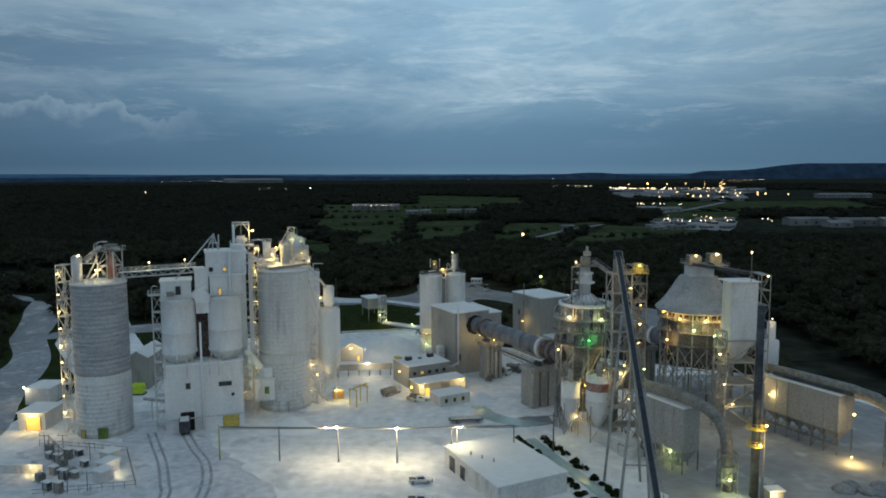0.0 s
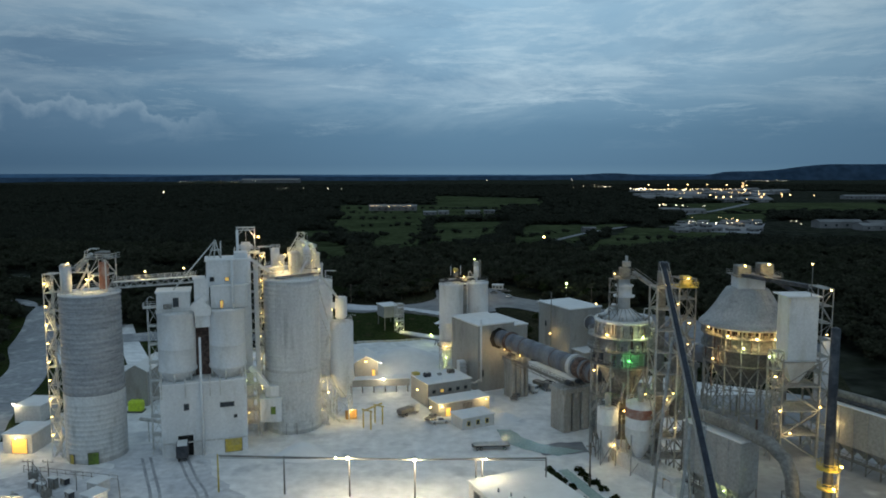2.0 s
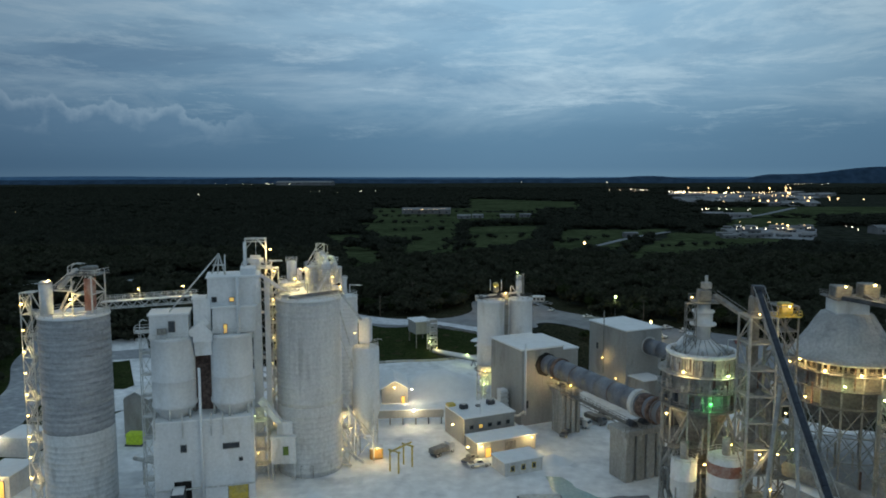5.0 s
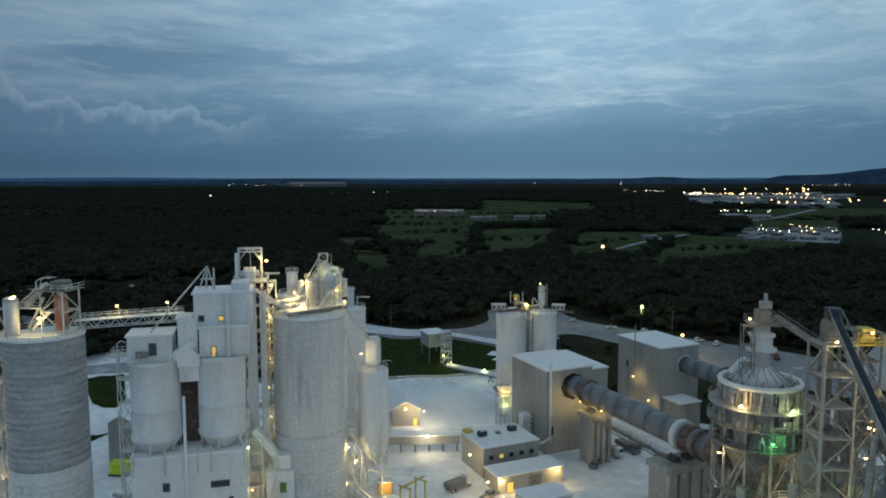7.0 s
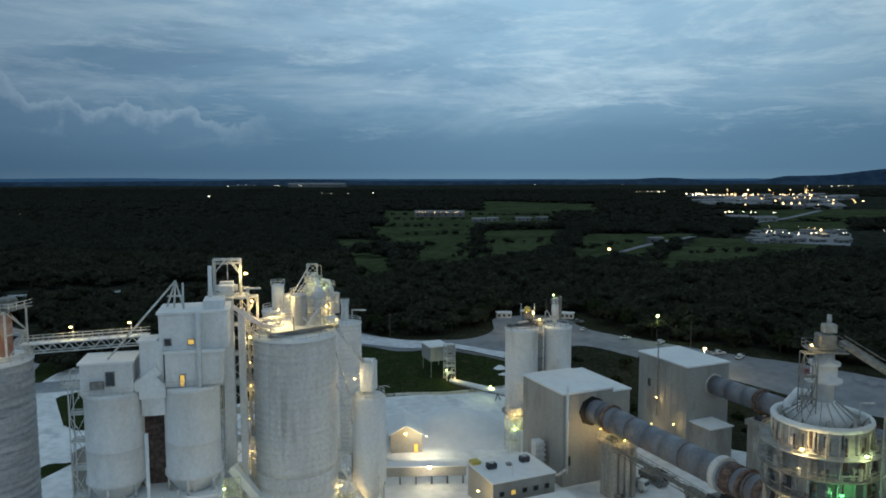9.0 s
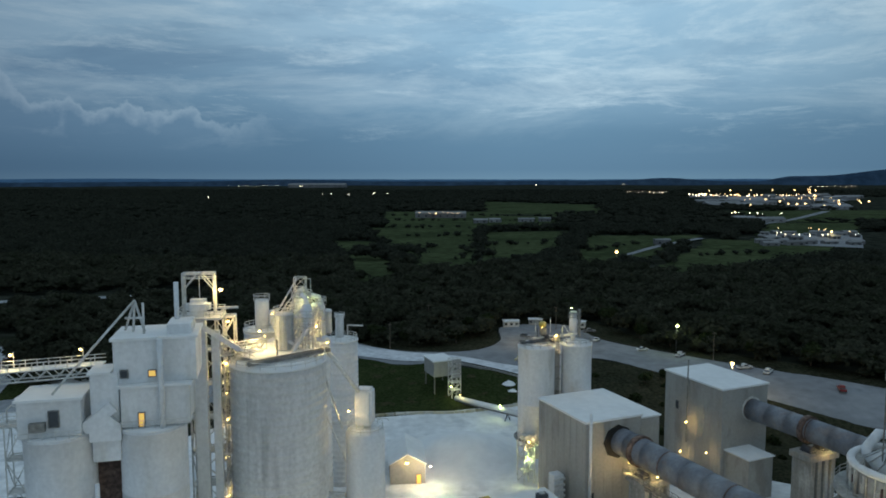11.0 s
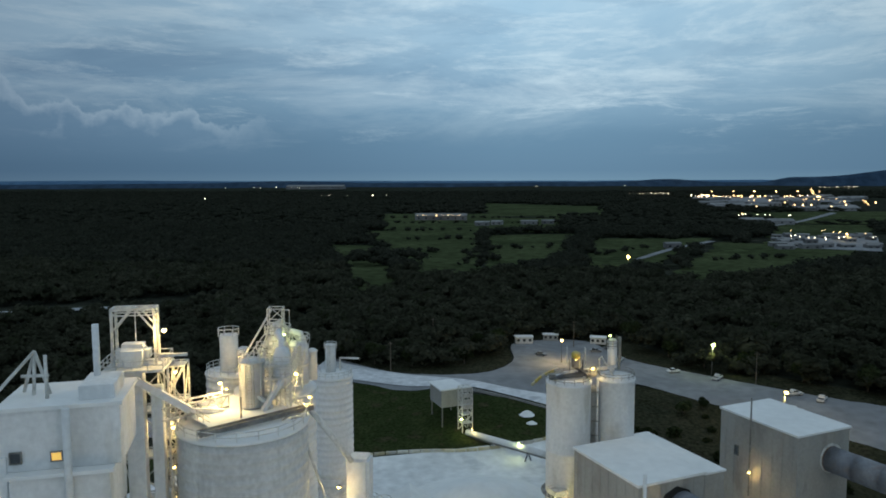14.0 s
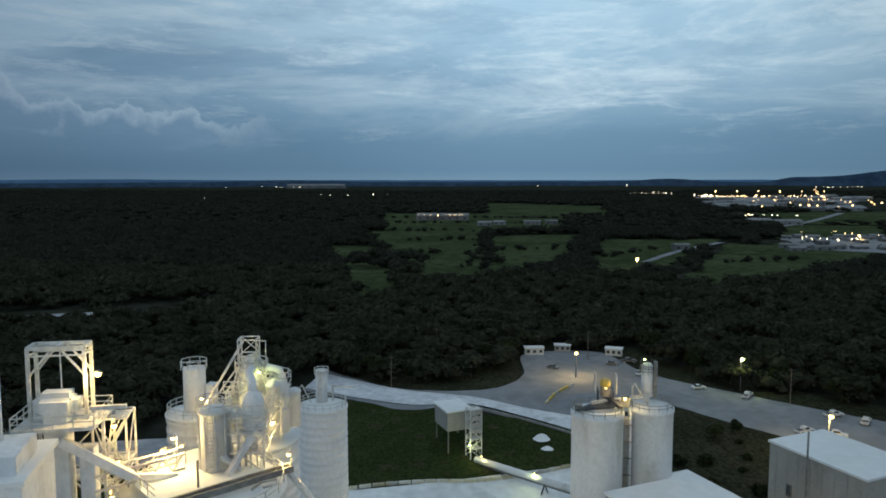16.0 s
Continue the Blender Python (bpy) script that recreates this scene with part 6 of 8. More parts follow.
for k in range(32):
    t = 0.19635 * k
    o_ = boxpart("dark_opening", -0.7, -0.06, 0, 0.7, 0.06, 1.3, HOLE, p2)
    o_.matrix_basis = pose(10.45 * math.cos(t), 10.45 * math.sin(t), 27.3, 0, 0, math.degrees(t) + 90)
rp = random.Random(9)
for k in range(24):
    t = radians(rp.uniform(-190, 10)); r_ = rp.uniform(10.7, 11.9); z0 = rp.choice((0, 5, 12, 19, 23.2)); z1 = z0 + rp.uniform(3.5, 7)
    cylpart("riser_pipe", (r_ * math.cos(t), r_ * math.sin(t), z0), (r_ * math.cos(t), r_ * math.sin(t), min(z1, 28.8)), rp.uniform(0.12, 0.28), rp.choice((STEEL, STEELM, RUST)), p2, n=8)
boxpart("top_house", -3.6, -3.4, 39.2, 3.8, 3.4, 43.2, DUST, p2, "", 0.2)
boxpart("top_deck", -4.6, -4.6, 43.2, 8.0, 4.6, 43.45, STEEL, p2)
rail(p2, [V(-4.6, -4.6, 43.45), V(8.0, -4.6, 43.45), V(8.0, 4.6, 43.45), V(-4.6, 4.6, 43.45)], closed=True, material=STEEL)
boxpart("drive_house", -3.6, -2.4, 43.45, 0.2, 2.0, 46.2, STEEL, p2, "", 0.2); boxpart("drive_house", 2.6, -2.4, 43.45, 6.4, 2.0, 46.8, STEEL, p2, "", 0.2)
bm = bm_new(); bar(bm, (-3.0, -5.0, 44.0), (10.0, -20.0, 43.0), 1.6, 1.0); bar(bm, (2.0, -4.6, 44.4), (7.4, -22.0, 40.6), 1.0, 0.8); part("feed_conveyor", bm, DARK, p2)
for t, z, tone, wt in ((-160, 29.0, "warm", 600), (-130, 27.6, "warm", 900), (-95, 27.4, "warm", 900), (-70, 27.2, "warm", 600), (-150, 20.4, "warm", 300), (-110, 24.6, "green", 300)):
    work_lamp(P2[0] + 12.4 * math.cos(radians(t)), P2[1] + 12.4 * math.sin(radians(t)), z, tone, wt * 1.2, 0.34)
work_lamp(75.0, 202.0, 46.6, "warm", 300, 0.34)
work_lamp(81.4, 202.0, 47.1, "warm", 600, 0.42)

# white surge bin on a steel tower
wb = thing("surge_bin_tower", pose(81.8, 183.0, 0, 0, 0, 6), "square white surge bin on a braced steel tower", "bin tower")
truss_tower(wb, 9.6, 8.0, 0, 25.2, 6.3, STEELM, 0.42, 0.26, True)
boxpart("bin", -3.4, -3.0, 25.4, 4.2, 3.2, 41.6, DUST, wb, "dusty pale square bin", 0.2)
boxpart("roof", -4.5, -3.8, 41.6, 4.4, 3.8, 41.9, DUSTROOF, wb)
bm = bm_new(); v0 = [bm.verts.new(p) for p in ((-4.2, -3.5, 25.4), (4.1, -3.5, 25.4), (4.1, 3.5, 25.4), (-4.2, 3.5, 25.4), (-0.8, -0.8, 19), (0.8, -0.8, 19), (0.8, 0.8, 19), (-0.8, 0.8, 19))]
for f in ((0, 1, 5, 4), (1, 2, 6, 5), (2, 3, 7, 6), (3, 0, 4, 7), (3, 2, 1, 0), (4, 5, 6, 7)):
    bm.faces.new([v0[i] for i in f])
part("outlet_cone", bm, DUST, wb)
truss_tower(wb, 2.6, 7.0, 0, 43.6, 4.4, STEELM, 0.22, 0.14, True, 6.2, 0.4)
truss_tower(wb, 2.4, 3.0, 0, 28.0, 4.6, STEELM, 0.22, 0.14, True, -6.2, -3.0)
for x, y, z, tone, wt in ((87.6, 177.6, 43.8, "warm", 300), (73.8, 178.0, 26.8, "green", 900), (75.6, 178.4, 21.6, "warm", 400), (79.4, 177.6, 7.4, "warm", 700), (86.8, 178.4, 14.0, "warm", 400), (83.2, 178.4, 50.2, "warm", 0), (77.0, 178.0, 13.0, "warm", 250)):
    work_lamp(x, y, z, tone, wt * 0.5, 0.32)
cylpart("lamp_mast", (1.4, -4.0, 41.9), (1.4, -4.0, 50.4), 0.1, STEEL, wb, n=8)
ds = thing("exhaust_stack", pose(69.7, 134.8, 0), "dark slender exhaust stack with a yellow platform", "stack")
bm = bm_new(); lathe(bm, [(0.95, 0), (0.9, 14), (0.85, 30), (0.8, 43.2), (0.6, 43.4)], 24); part("shell", bm, DARK, ds)
bm = bm_new(); lathe(bm, [(1.0, 15.8), (2.2, 15.8), (2.2, 16.05), (1.0, 16.05)], 24); part("platform", bm, YEL, ds)
rail(ds, circle(2.1, 16.05, 10), closed=True, material=YEL)
bm = bm_new(); lathe(bm, [(1.0, 11.8), (1.9, 11.8), (1.9, 12.05), (1.0, 12.05)], 24); part("platform", bm, YEL, ds)
rail(ds, circle(1.8, 12.05, 10), closed=True, material=YEL)
cylpart("side_pipe", (1.5, -0.8, 0), (1.5, -0.8, 15.8), 0.28, STEELM, ds, n=10)
bm = bm_new(); pipe(bm, [(1.5, -0.8, 2), (2.2, -0.8, 0.8), (3.6, -0.8, 0.6)], 0.3, 10); part("elbow", bm, STEELM, ds)
work_lamp(70.8, 132.0, 17.4, "warm", 700, 0.34); work_lamp(69.8, 132.4, 12.8, "warm", 700, 0.34)
kb = flat_house("control_kiosk", pose(73.4, 133.0, 0, 0, 0, 10), 3.2, 2.6, 2.6, "small tan kiosk lit warmly", "kiosk")
work_lamp(73.0, 131.2, 2.2, "warm", 600, 0.36)


def baghouse(x, y, length, w, z0, z1, label):
    e = thing("baghouse", pose(x, y, 0, 0, 0, KA - 90), label, "baghouse", "baghouses")
    boxpart("casing", 0, 0, z0, length, w, z1, GREYS, e, "dusty grey casing", 0.1)
    boxpart("roof", -0.15, -0.15, z1, length + 0.15, w + 0.15, z1 + 0.25, DUSTROOF, e)
    n = max(3, int(length / 3.2))
    for k in range(n + 1):
        xx = 0.2 + (length - 0.4) * k / n
        for yy in (0.2, w - 0.2):
            barpart("leg", (xx, yy, 0), (xx, yy, z0), 0.26, STEEL, e)
        barpart("stiffener", (xx, -0.05, z0), (xx, -0.05, z1), 0.16, GREYS, e)
        if k < n:
            x1 = 0.2 + (length - 0.4) * (k + 1) / n
            bm = bm_new()
            t = [bm.verts.new(p) for p in ((xx, 0.3, z0), (x1, 0.3, z0), (x1, w - 0.3, z0), (xx, w - 0.3, z0), ((xx + x1) / 2 - 0.3, w / 2 - 0.3, z0 - 3), ((xx + x1) / 2 + 0.3, w / 2 - 0.3, z0 - 3), ((xx + x1) / 2 + 0.3, w / 2 + 0.3, z0 - 3), ((xx + x1) / 2 - 0.3, w / 2 + 0.3, z0 - 3))]
            for f in ((0, 1, 5, 4), (1, 2, 6, 5), (2, 3, 7, 6), (3, 0, 4, 7), (4, 5, 6, 7), (3, 2, 1, 0)):
                bm.faces.new([t[i] for i in f])
            part("hopper", bm, GREYS, e)
            bm = bm_new(); bar(bm, (xx, 0.2, 0.3), (x1, 0.2, z0 - 0.5), 0.12); bar(bm, (xx, 0.2, z0 * 0.5), (x1, 0.2, z0 * 0.5), 0.14); part("brace", bm, STEEL, e)
    rail(e, [V(0, -0.6, z0 * 0.5), V(length, -0.6, z0 * 0.5)], material=STEEL)
    boxpart("walkway", 0, -0.9, z0 * 0.5 - 0.15, length, 0.1, z0 * 0.5, STEEL, e)
    return e


baghouse(48.6, 159.4, 16.0, 5.6, 5.2, 16.2, "long dusty grey baghouse on legs")
baghouse(88.2, 178.4, 22.0, 6.4, 6.0, 15.6, "long pale dusty baghouse with a dark roof duct")
d1 = thing("gas_duct", pose(0, 0, 0), "wide dusty gas duct bending down to the ground", "duct")
bm = bm_new(); pipe(bm, [(49.8, 162.0, 17.8), (53.5, 156.0, 18.2), (58.4, 147.6, 18.2), (61.4, 142.6, 17.6), (63.4, 139.4, 15.6), (64.3, 138.0, 12.5), (64.6, 137.6, 8), (64.8, 137.6, 0)], 1.35, 20); part("duct", bm, STEEL, d1)
truss_tower(d1, 3.4, 3.4, 0, 9.0, 3.0, STEEL, 0.2, 0.14, True, 64.8, 137.8)
work_lamp(64.6, 135.2, 3.6, "green", 600, 0.3); work_lamp(55.0, 150.0, 4.0, "green", 400, 0.24)
d2 = thing("gas_duct", pose(0, 0, 0), "dark roof duct turning down beside the baghouse", "duct")
bm = bm_new(); pipe(bm, [(90.6, 182.0, 16.6), (96.0, 172.6, 16.9), (103.0, 160.6, 17.0), (106.4, 155.2, 16.4), (108.6, 151.6, 14.4), (109.6, 150.0, 11.4), (110, 149.6, 7), (110, 149.6, 0)], 1.5, 20); part("duct", bm, STEEL, d2)
truss_tower(d2, 4.6, 4.6, 0, 12.0, 3.0, STEELM, 0.24, 0.16, True, 109.6, 150.2)
boxpart("roof_duct", -0.8, -11.5, 15.9, 0.8, 11.5, 16.7, DARK, d2).matrix_basis = pose(96.8, 168.4, 0.1, 0, 0, KA)
work_lamp(101.6, 156.0, 12.2, "warm", 600, 0.42); work_lamp(100.6, 154.4, 1.8, "warm", 1500, 0.26)
work_lamp(88.8, 176.0, 11.0, "warm", 400, 0.28)
ss = thing("small_silo", pose(108.4, 226.0, 0), "slim white silo with a narrow filter on top", "silo")
bm = bm_new(); lathe(bm, [(2.7, 0), (2.7, 14.6), (1.4, 15.2), (1.4, 21.0), (0.4, 21.4)], 28); part("shell", bm, DUST, ss)
work_lamp(107.6, 223.6, 22.6, "warm", 200, 0.3)
dp = thing("stone_heap", pose(100.5, 139.0, 0), "low heap of dark crushed stone", "heap")
for k in range(9):
    bm = bm_new()
    lathe(bm, [(3.0 - (k % 3) * 0.5, -0.2), (2.0, 0.7), (0.9, 1.3), (0.2, 1.5 + (k % 2) * 0.3)], 14, -9 + k * 2.3, 2.0 * math.sin(k * 1.9))
    for v in bm.verts:
        v.co += V(1, 1, 0.6) * 0.35 * noise.noise(v.co * 0.9)
    part("stone", bm, BLOCK, dp)

# ---- offices and sheds in the middle of the yard ----
o1 = flat_house("office_building", pose(-12.1, 221.9, 0, 0, 0, KA), 15.4, 12.6, 7.4, "two-storey tan office with roof units", "office", TAN)
for k in range(5):
    panel("window", o1, -5.6 + k * 2.8, -6.35, 4.4, 1.1, 1.0, -90, LITWIN2 if k == 1 else GLASS)
for x, y in ((-4.4, 1.0), (4.4, 1.6)):
    boxpart("roof_unit", x - 1.1, y - 0.8, 7.75, x + 1.1, y + 0.8, 9.0, DARK, o1, "dark rooftop air unit", 0.1)
    cylpart("fan_guard", (x, y, 9.0), (x, y, 9.15), 0.6, STEELW, o1, n=14)
boxpart("roof_vent", -0.5, 0.5, 7.7, 0.6, 1.6, 8.3, STEEL, o1, "", 0.08)
boxpart("parapet_box", -7.6, 4.0, 7.4, -5.4, 6.2, 8.4, YEL, o1, "yellow roof hatch", 0.1)
cylpart("antenna", (-2.0, -4.6, 7.6), (-2.0, -4.6, 11.0), 0.06, STEELW, o1, n=6)
o2 = flat_house("workshop", pose(-5.6, 211.4, 0, 0, 0, KA), 17.4, 6.8, 4.0, "low tan workshop with lit doors", "workshop", TAN)
panel("doorway", o2, -5.6, -3.45, 0.1, 1.6, 2.4, -90, LITWIN2, label="open doorway lit amber")
panel("door", o2, 1.0, -3.45, 0.1, 3.0, 3.0, -90, STEEL)
for p, wt in (((-13.6, 202.6, 3.6), 550), ((-10.2, 204.2, 3.4), 450), ((2.6, 211.2, 3.8), 600), ((-18.6, 212.2, 6.0), 500)):
    work_lamp(*p, "warm", wt, 0.34)
o3 = flat_house("gate_office", pose(-1.0, 199.2, 0, 0, 0, KA), 10.6, 6.6, 3.3, "small pale office with a dusted roof", "office", CONCW)
for k in range(3):
    panel("window", o3, -3.2 + k * 3.0, -3.35, 1.1, 0.9, 1.2, -90, GLASS, YEL)
gs = gabled("gable_shed", pose(-40.9, 246.4, 0, 0, 0, 14), 8.4, 14, 4.8, 7.2, "tan gabled shed with a lamp over the front", "shed")
panel("doorway", gs, 2.6, -0.1, 0.1, 1.0, 2.2, -90, LITWIN2, label="small doorway lit amber")
work_lamp(-40.8, 245.0, 5.8, "warm", 220, 0.5)
# Second lamp, added at the shed corner to brighten the lime pile.
work_lamp(-35.2, 244.6, 5.4, "cool", 1900, 0.22)
gw = thing("conveyor_gallery", pose(-33.0, 227.6, 0, 0, 0, 11), "low tan conveyor gallery on posts", "conveyor gallery")
boxpart("gallery", -10.0, -1.4, 2.4, 10.0, 1.4, 4.8, TAN, gw, "", 0.1)
boxpart("roof", -10.2, -1.7, 4.8, 10.2, 1.7, 5.05, DUSTROOF, gw)
for k in range(6):
    barpart("post", (-9.4 + k * 3.76, 0, 0), (-9.4 + k * 3.76, 0, 2.5), 0.4, STEEL, gw)
work_lamp(-31.2, 224.8, 5.4, "cool", 900, 0.45)
ob = thing("rubbish_skip", pose(-37.2, 201.4, 0, 0, 0, 15), "rusty orange steel bin beside the silo", "skip")
boxpart("tub", -1.7, -1.2, 0.1, 1.7, 1.2, 3.0, ORANGE, ob, "", 0.25); boxpart("rim", -1.8, -1.3, 3.0, 1.8, 1.3, 3.2, DUST, ob)
work_lamp(-36.6, 199.4, 3.4, "warm", 500, 0.2)
yf = thing("yellow_gantry", pose(-29.6, 195.4, 0, 0, 0, 60), "yellow painted loading gantry frame", "gantry")
for x in (-2.6, 2.6):
    for y in (-1.4, 1.4):
        barpart("leg", (x, y, 0), (x, y, 5.4), 0.3, YEL, yf)
    barpart("cross_beam", (x, -1.9, 5.4), (x, 1.9, 5.4), 0.3, YEL, yf)
barpart("beam", (-4.0, 0, 5.7), (4.0, 0, 5.7), 0.35, YEL, yf)


def mound(name, x, y, rx, ry, h, material, label, category, seed=0.0, rz=0.0):
    """A poured heap with an uneven outline."""
    bm = bm_new()
    rings = []
    for i in range(15):
        f = i / 14
        row = []
        for k in range(48):
            t = 6.28318531 * k / 48
            n_ = 1 + 0.16 * noise.noise((math.cos(t) * 1.3 + seed, math.sin(t) * 1.3, f))
            z = h * (1 - smooth(0, 1, f)) * (1 + 0.12 * noise.noise((math.cos(t) * 2 * f, math.sin(t) * 2 * f, seed + 4)))
            row.append(bm.verts.new((rx * f * n_ * math.cos(t), ry * f * n_ * math.sin(t), z - 0.05 * f)))
        rings.append(row)
    for a_, b_ in zip(rings[1:], rings[2:]):
        for k in range(48):
            bm.faces.new((a_[k], a_[(k + 1) % 48], b_[(k + 1) % 48], b_[k])).smooth = True
    c = rings[0][0]
    for k in range(48):
        bm.faces.new((c, rings[1][k], rings[1][(k + 1) % 48])).smooth = True
    for v in rings[0][1:]:
        bm.verts.remove(v)
    o = part(name, bm, material)
    o.matrix_basis = pose(x, y, height(x, y), 0, 0, rz)
    return tagged(o, label, category)


mound("lime_mound", -29.5, 267.0, 19, 18, 5.5, DUSTROOF, "broad smooth pile of white lime", "pile", 1.0)
mound("lime_mound", -44.0, 172.0, 9, 4.5, 4.0, DUSTROOF, "white lime heap in front of the silo", "pile", 2.0, 4)
mound("lime_mound", 8.6, 205.0, 5, 4, 1.8, DUSTROOF, "small white lime heap", "pile", 3.0)
mound("stone_mound", -6.5, 344.0, 12, 10, 3.0, PARK, "grey gravel mound beside the parking lot", "pile", 5.0)
pl = sheet("wash_water_pool", [(6.0, 195), (8.0, 186), (14, 180), (22, 177)], [(10, 195), (14, 188), (20, 184), (29, 181)], WATER, 0.08, "shallow pale wash water in the yard", "pool", 20, 6, rough_edge=0.8)
sheet("mud_patch", [(16, 182), (22, 186), (29, 187)], [(18, 177), (24, 178), (30, 180)], PARK, 0.06, "grey wet mud beside the pool", "mud", 16, 5, rough_edge=0.8)

# large roof near the drainage channel
br2 = flat_house("warehouse", pose(14.1, 142.2, 0, 0, 0, 29), 18.0, 26.0, 4.7, "large low warehouse with a white dusted roof", "warehouse", CONCW)
panel("door", br2, -9.05, 9.0, 0.1, 2.6, 3.4, 180, DARK); panel("door", br2, -9.05, 3.6, 0.1, 2.0, 3.0, 180, DARK)
for k in range(3):
    cylpart("roof_vent", (-6.0 + k * 1.4, 5.0 - k * 3, 5.0), (-6.0 + k * 1.4, 5.0 - k * 3, 5.9), 0.2, STEELW, br2, n=10)
sheet("drainage_channel", [(21, 167.5), (28, 150), (35, 133), (46, 106)], [(23.4, 168.5), (31, 151), (38.5, 134), (50, 107)], WATER, 0.12, "straight channel of pale lime water", "channel", 24, 4)


def shrub_mesh(name, seed, r, n):
    rnd = random.Random(seed)
    bm = bm_new()
    for _ in range(n):
        d = Vector((rnd.gauss(0, 1), rnd.gauss(0, 1), abs(rnd.gauss(0, 0.8)))).normalized() * r * rnd.uniform(0.55, 1.05)
        d.z = d.z * 0.9 + 0.1
        a_ = Vector((rnd.gauss(0, 1), rnd.gauss(0, 1), rnd.gauss(0, 1))).normalized() * r * 0.28
        b_ = a_.cross(Vector((rnd.gauss(0, 1), rnd.gauss(0, 1), rnd.gauss(0, 1)))).normalized() * r * 0.2
        bm.faces.new([bm.verts.new(d + s * a_ + u_ * b_) for s, u_ in ((-1, 0), (0, -1), (1, 0), (0, 1))])
    return to_mesh(name, bm, LEAFN)


shrubs = [shrub_mesh("shrub", 40 + k, 1.0, 110) for k in range(3)]
rs = random.Random(5)
for k in range(120):
    f = rs.random()
    side = k % 3 == 0
    o = new("shrub", shrubs[k % 3])
    o.location = (20.2 + 22.5 * f + (4.8 if side else -1.7) + rs.gauss(0, 0.5), 168.5 - 57 * f + (1.4 if side else -0.5) + rs.gauss(0, 0.5), -0.05)
    s_ = rs.uniform(0.4, 1.1)
    o.scale = (s_ * rs.uniform(0.9, 1.3), s_, s_ * rs.uniform(0.6, 1.3)); o.rotation_euler = (0, 0, rs.uniform(0, 6))
    tagged(o, "dark green shrub along the channel", "shrub", "shrubs along the channel")
for k in range(60):
    f = rs.random(); g_ = rs.random()
    x, y = 6 + 90 * f, 300 + 36 * g_ - 52 * f
    if y < 272 - 0.4 * x + 10:
        continue
    o = new("shrub", shrubs[k % 3]); s_ = rs.uniform(0.7, 2.2)
    o.location = (x, y, height(x, y) - 0.1); o.scale = (s_ * 1.2, s_, s_); o.rotation_euler = (0, 0, rs.uniform(0, 6))
    tagged(o, "dark scrub on the rough bank", "shrub", "shrubs on the bank")
pw = thing("utility_pole", pose(27.6, 159.2, 0), "brown wooden utility pole", "pole")
cylpart("pole", (0, 0, 0), (0, 0, 10.4), 0.24, WOOD, pw, r1=0.17, n=10); barpart("cross_arm", (-1.0, 0, 9.6), (1.0, 0, 9.6), 0.16, WOOD, pw)

# ---- left side: sheds, substation, railway ----
for x, y, dz, lab in ((-118.6, 173.2, 5.0, "pale truck scale shed with an amber lit bay"), (-131.0, 195.6, 5.0, "pale dusted shed beside the haul road")):
    e = flat_house("scale_shed", pose(x, y, 0, 0, 0, 2), 7.8, 9.5, dz, lab, "shed", CONCW)
    if y < 180:
        panel("bay", e, 0.6, -4.8, 0.1, 4.0, 3.8, -90, LITWIN2, label="open bay lit amber")
work_lamp(-134.6, 190.2, 5.8, "cool", 500, 0.26); work_lamp(-118.2, 167.4, 4.4, "warm", 700, 0.24)
tb = gabled("tan_shed", pose(-106.6, 208.0, 0, 0, 0, 4), 7.0, 16.0, 11.0, 13.0, "tall tan shed with a white roof", "shed", TAN)
lb = thing("tarpaulin_stack", pose(-104.2, 203.0, 0, 0, 0, 4), "stack under a bright yellow-green tarpaulin", "tarpaulin")
boxpart("cover", -2.2, -1.4, 0, 2.2, 1.4, 3.6, LIME, lb, "", 0.5)
boxpart("skirt", -2.3, -1.5, 0, 2.3, 1.5, 0.5, DARK, lb)
cl = thing("cross_pipe", pose(0, 0, 0), "dusty pipe bridge between silo and bins", "pipe")
cylpart("pipe", (-91.0, 180.0, 6.0), (-80.5, 177.0, 6.0), 0.5, STEELW, cl, n=14)
for f in (0.25, 0.75):
    x, y = -91.0 + 10.5 * f, 180.0 - 3.0 * f
    barpart("support", (x, y, 0), (x, y, 5.7), 0.25, STEELW, cl)
for x, y, w, d, h, m_ in ((-84.6, 147.6, 3.2, 3.6, 3.0, CONCW), (-82.2, 141.8, 3.4, 4.0, 2.8, CONCW), (-80.8, 137.0, 3.2, 3.4, 2.6, CONCW)):
    e = flat_house("electrical_cabin", pose(x, y, 0, 0, 0, -20), w, d, h, "pale electrical cabin in the substation", "cabin", m_)
work_lamp(-79.2, 139.0, 2.2, "cool", 260, 0.2)
for k, (x, y) in enumerate(((-104.0, 153.0), (-99.5, 148.5), (-95.0, 144.0), (-90.0, 139.0), (-100.5, 141.0), (-95.5, 135.5))):
    e = thing("transformer", pose(x, y, 0, 0, 0, -30), "grey transformer with cooling fins", "transformer", "transformers")
    boxpart("tank", -0.9, -0.7, 0.2, 0.9, 0.7, 2.0, STEEL, e, "", 0.1)
    for j in range(4):
        boxpart("fin", -0.8 + j * 0.45, 0.7, 0.4, -0.65 + j * 0.45, 1.1, 1.8, STEEL, e)
    for j in (-0.5, 0, 0.5):
        cylpart("bushing", (j, 0, 2.0), (j, 0, 2.8), 0.09, CONCW, e, n=8)
    boxpart("plinth", -1.2, -1.0, 0, 1.2, 1.4, 0.2, CONC, e)
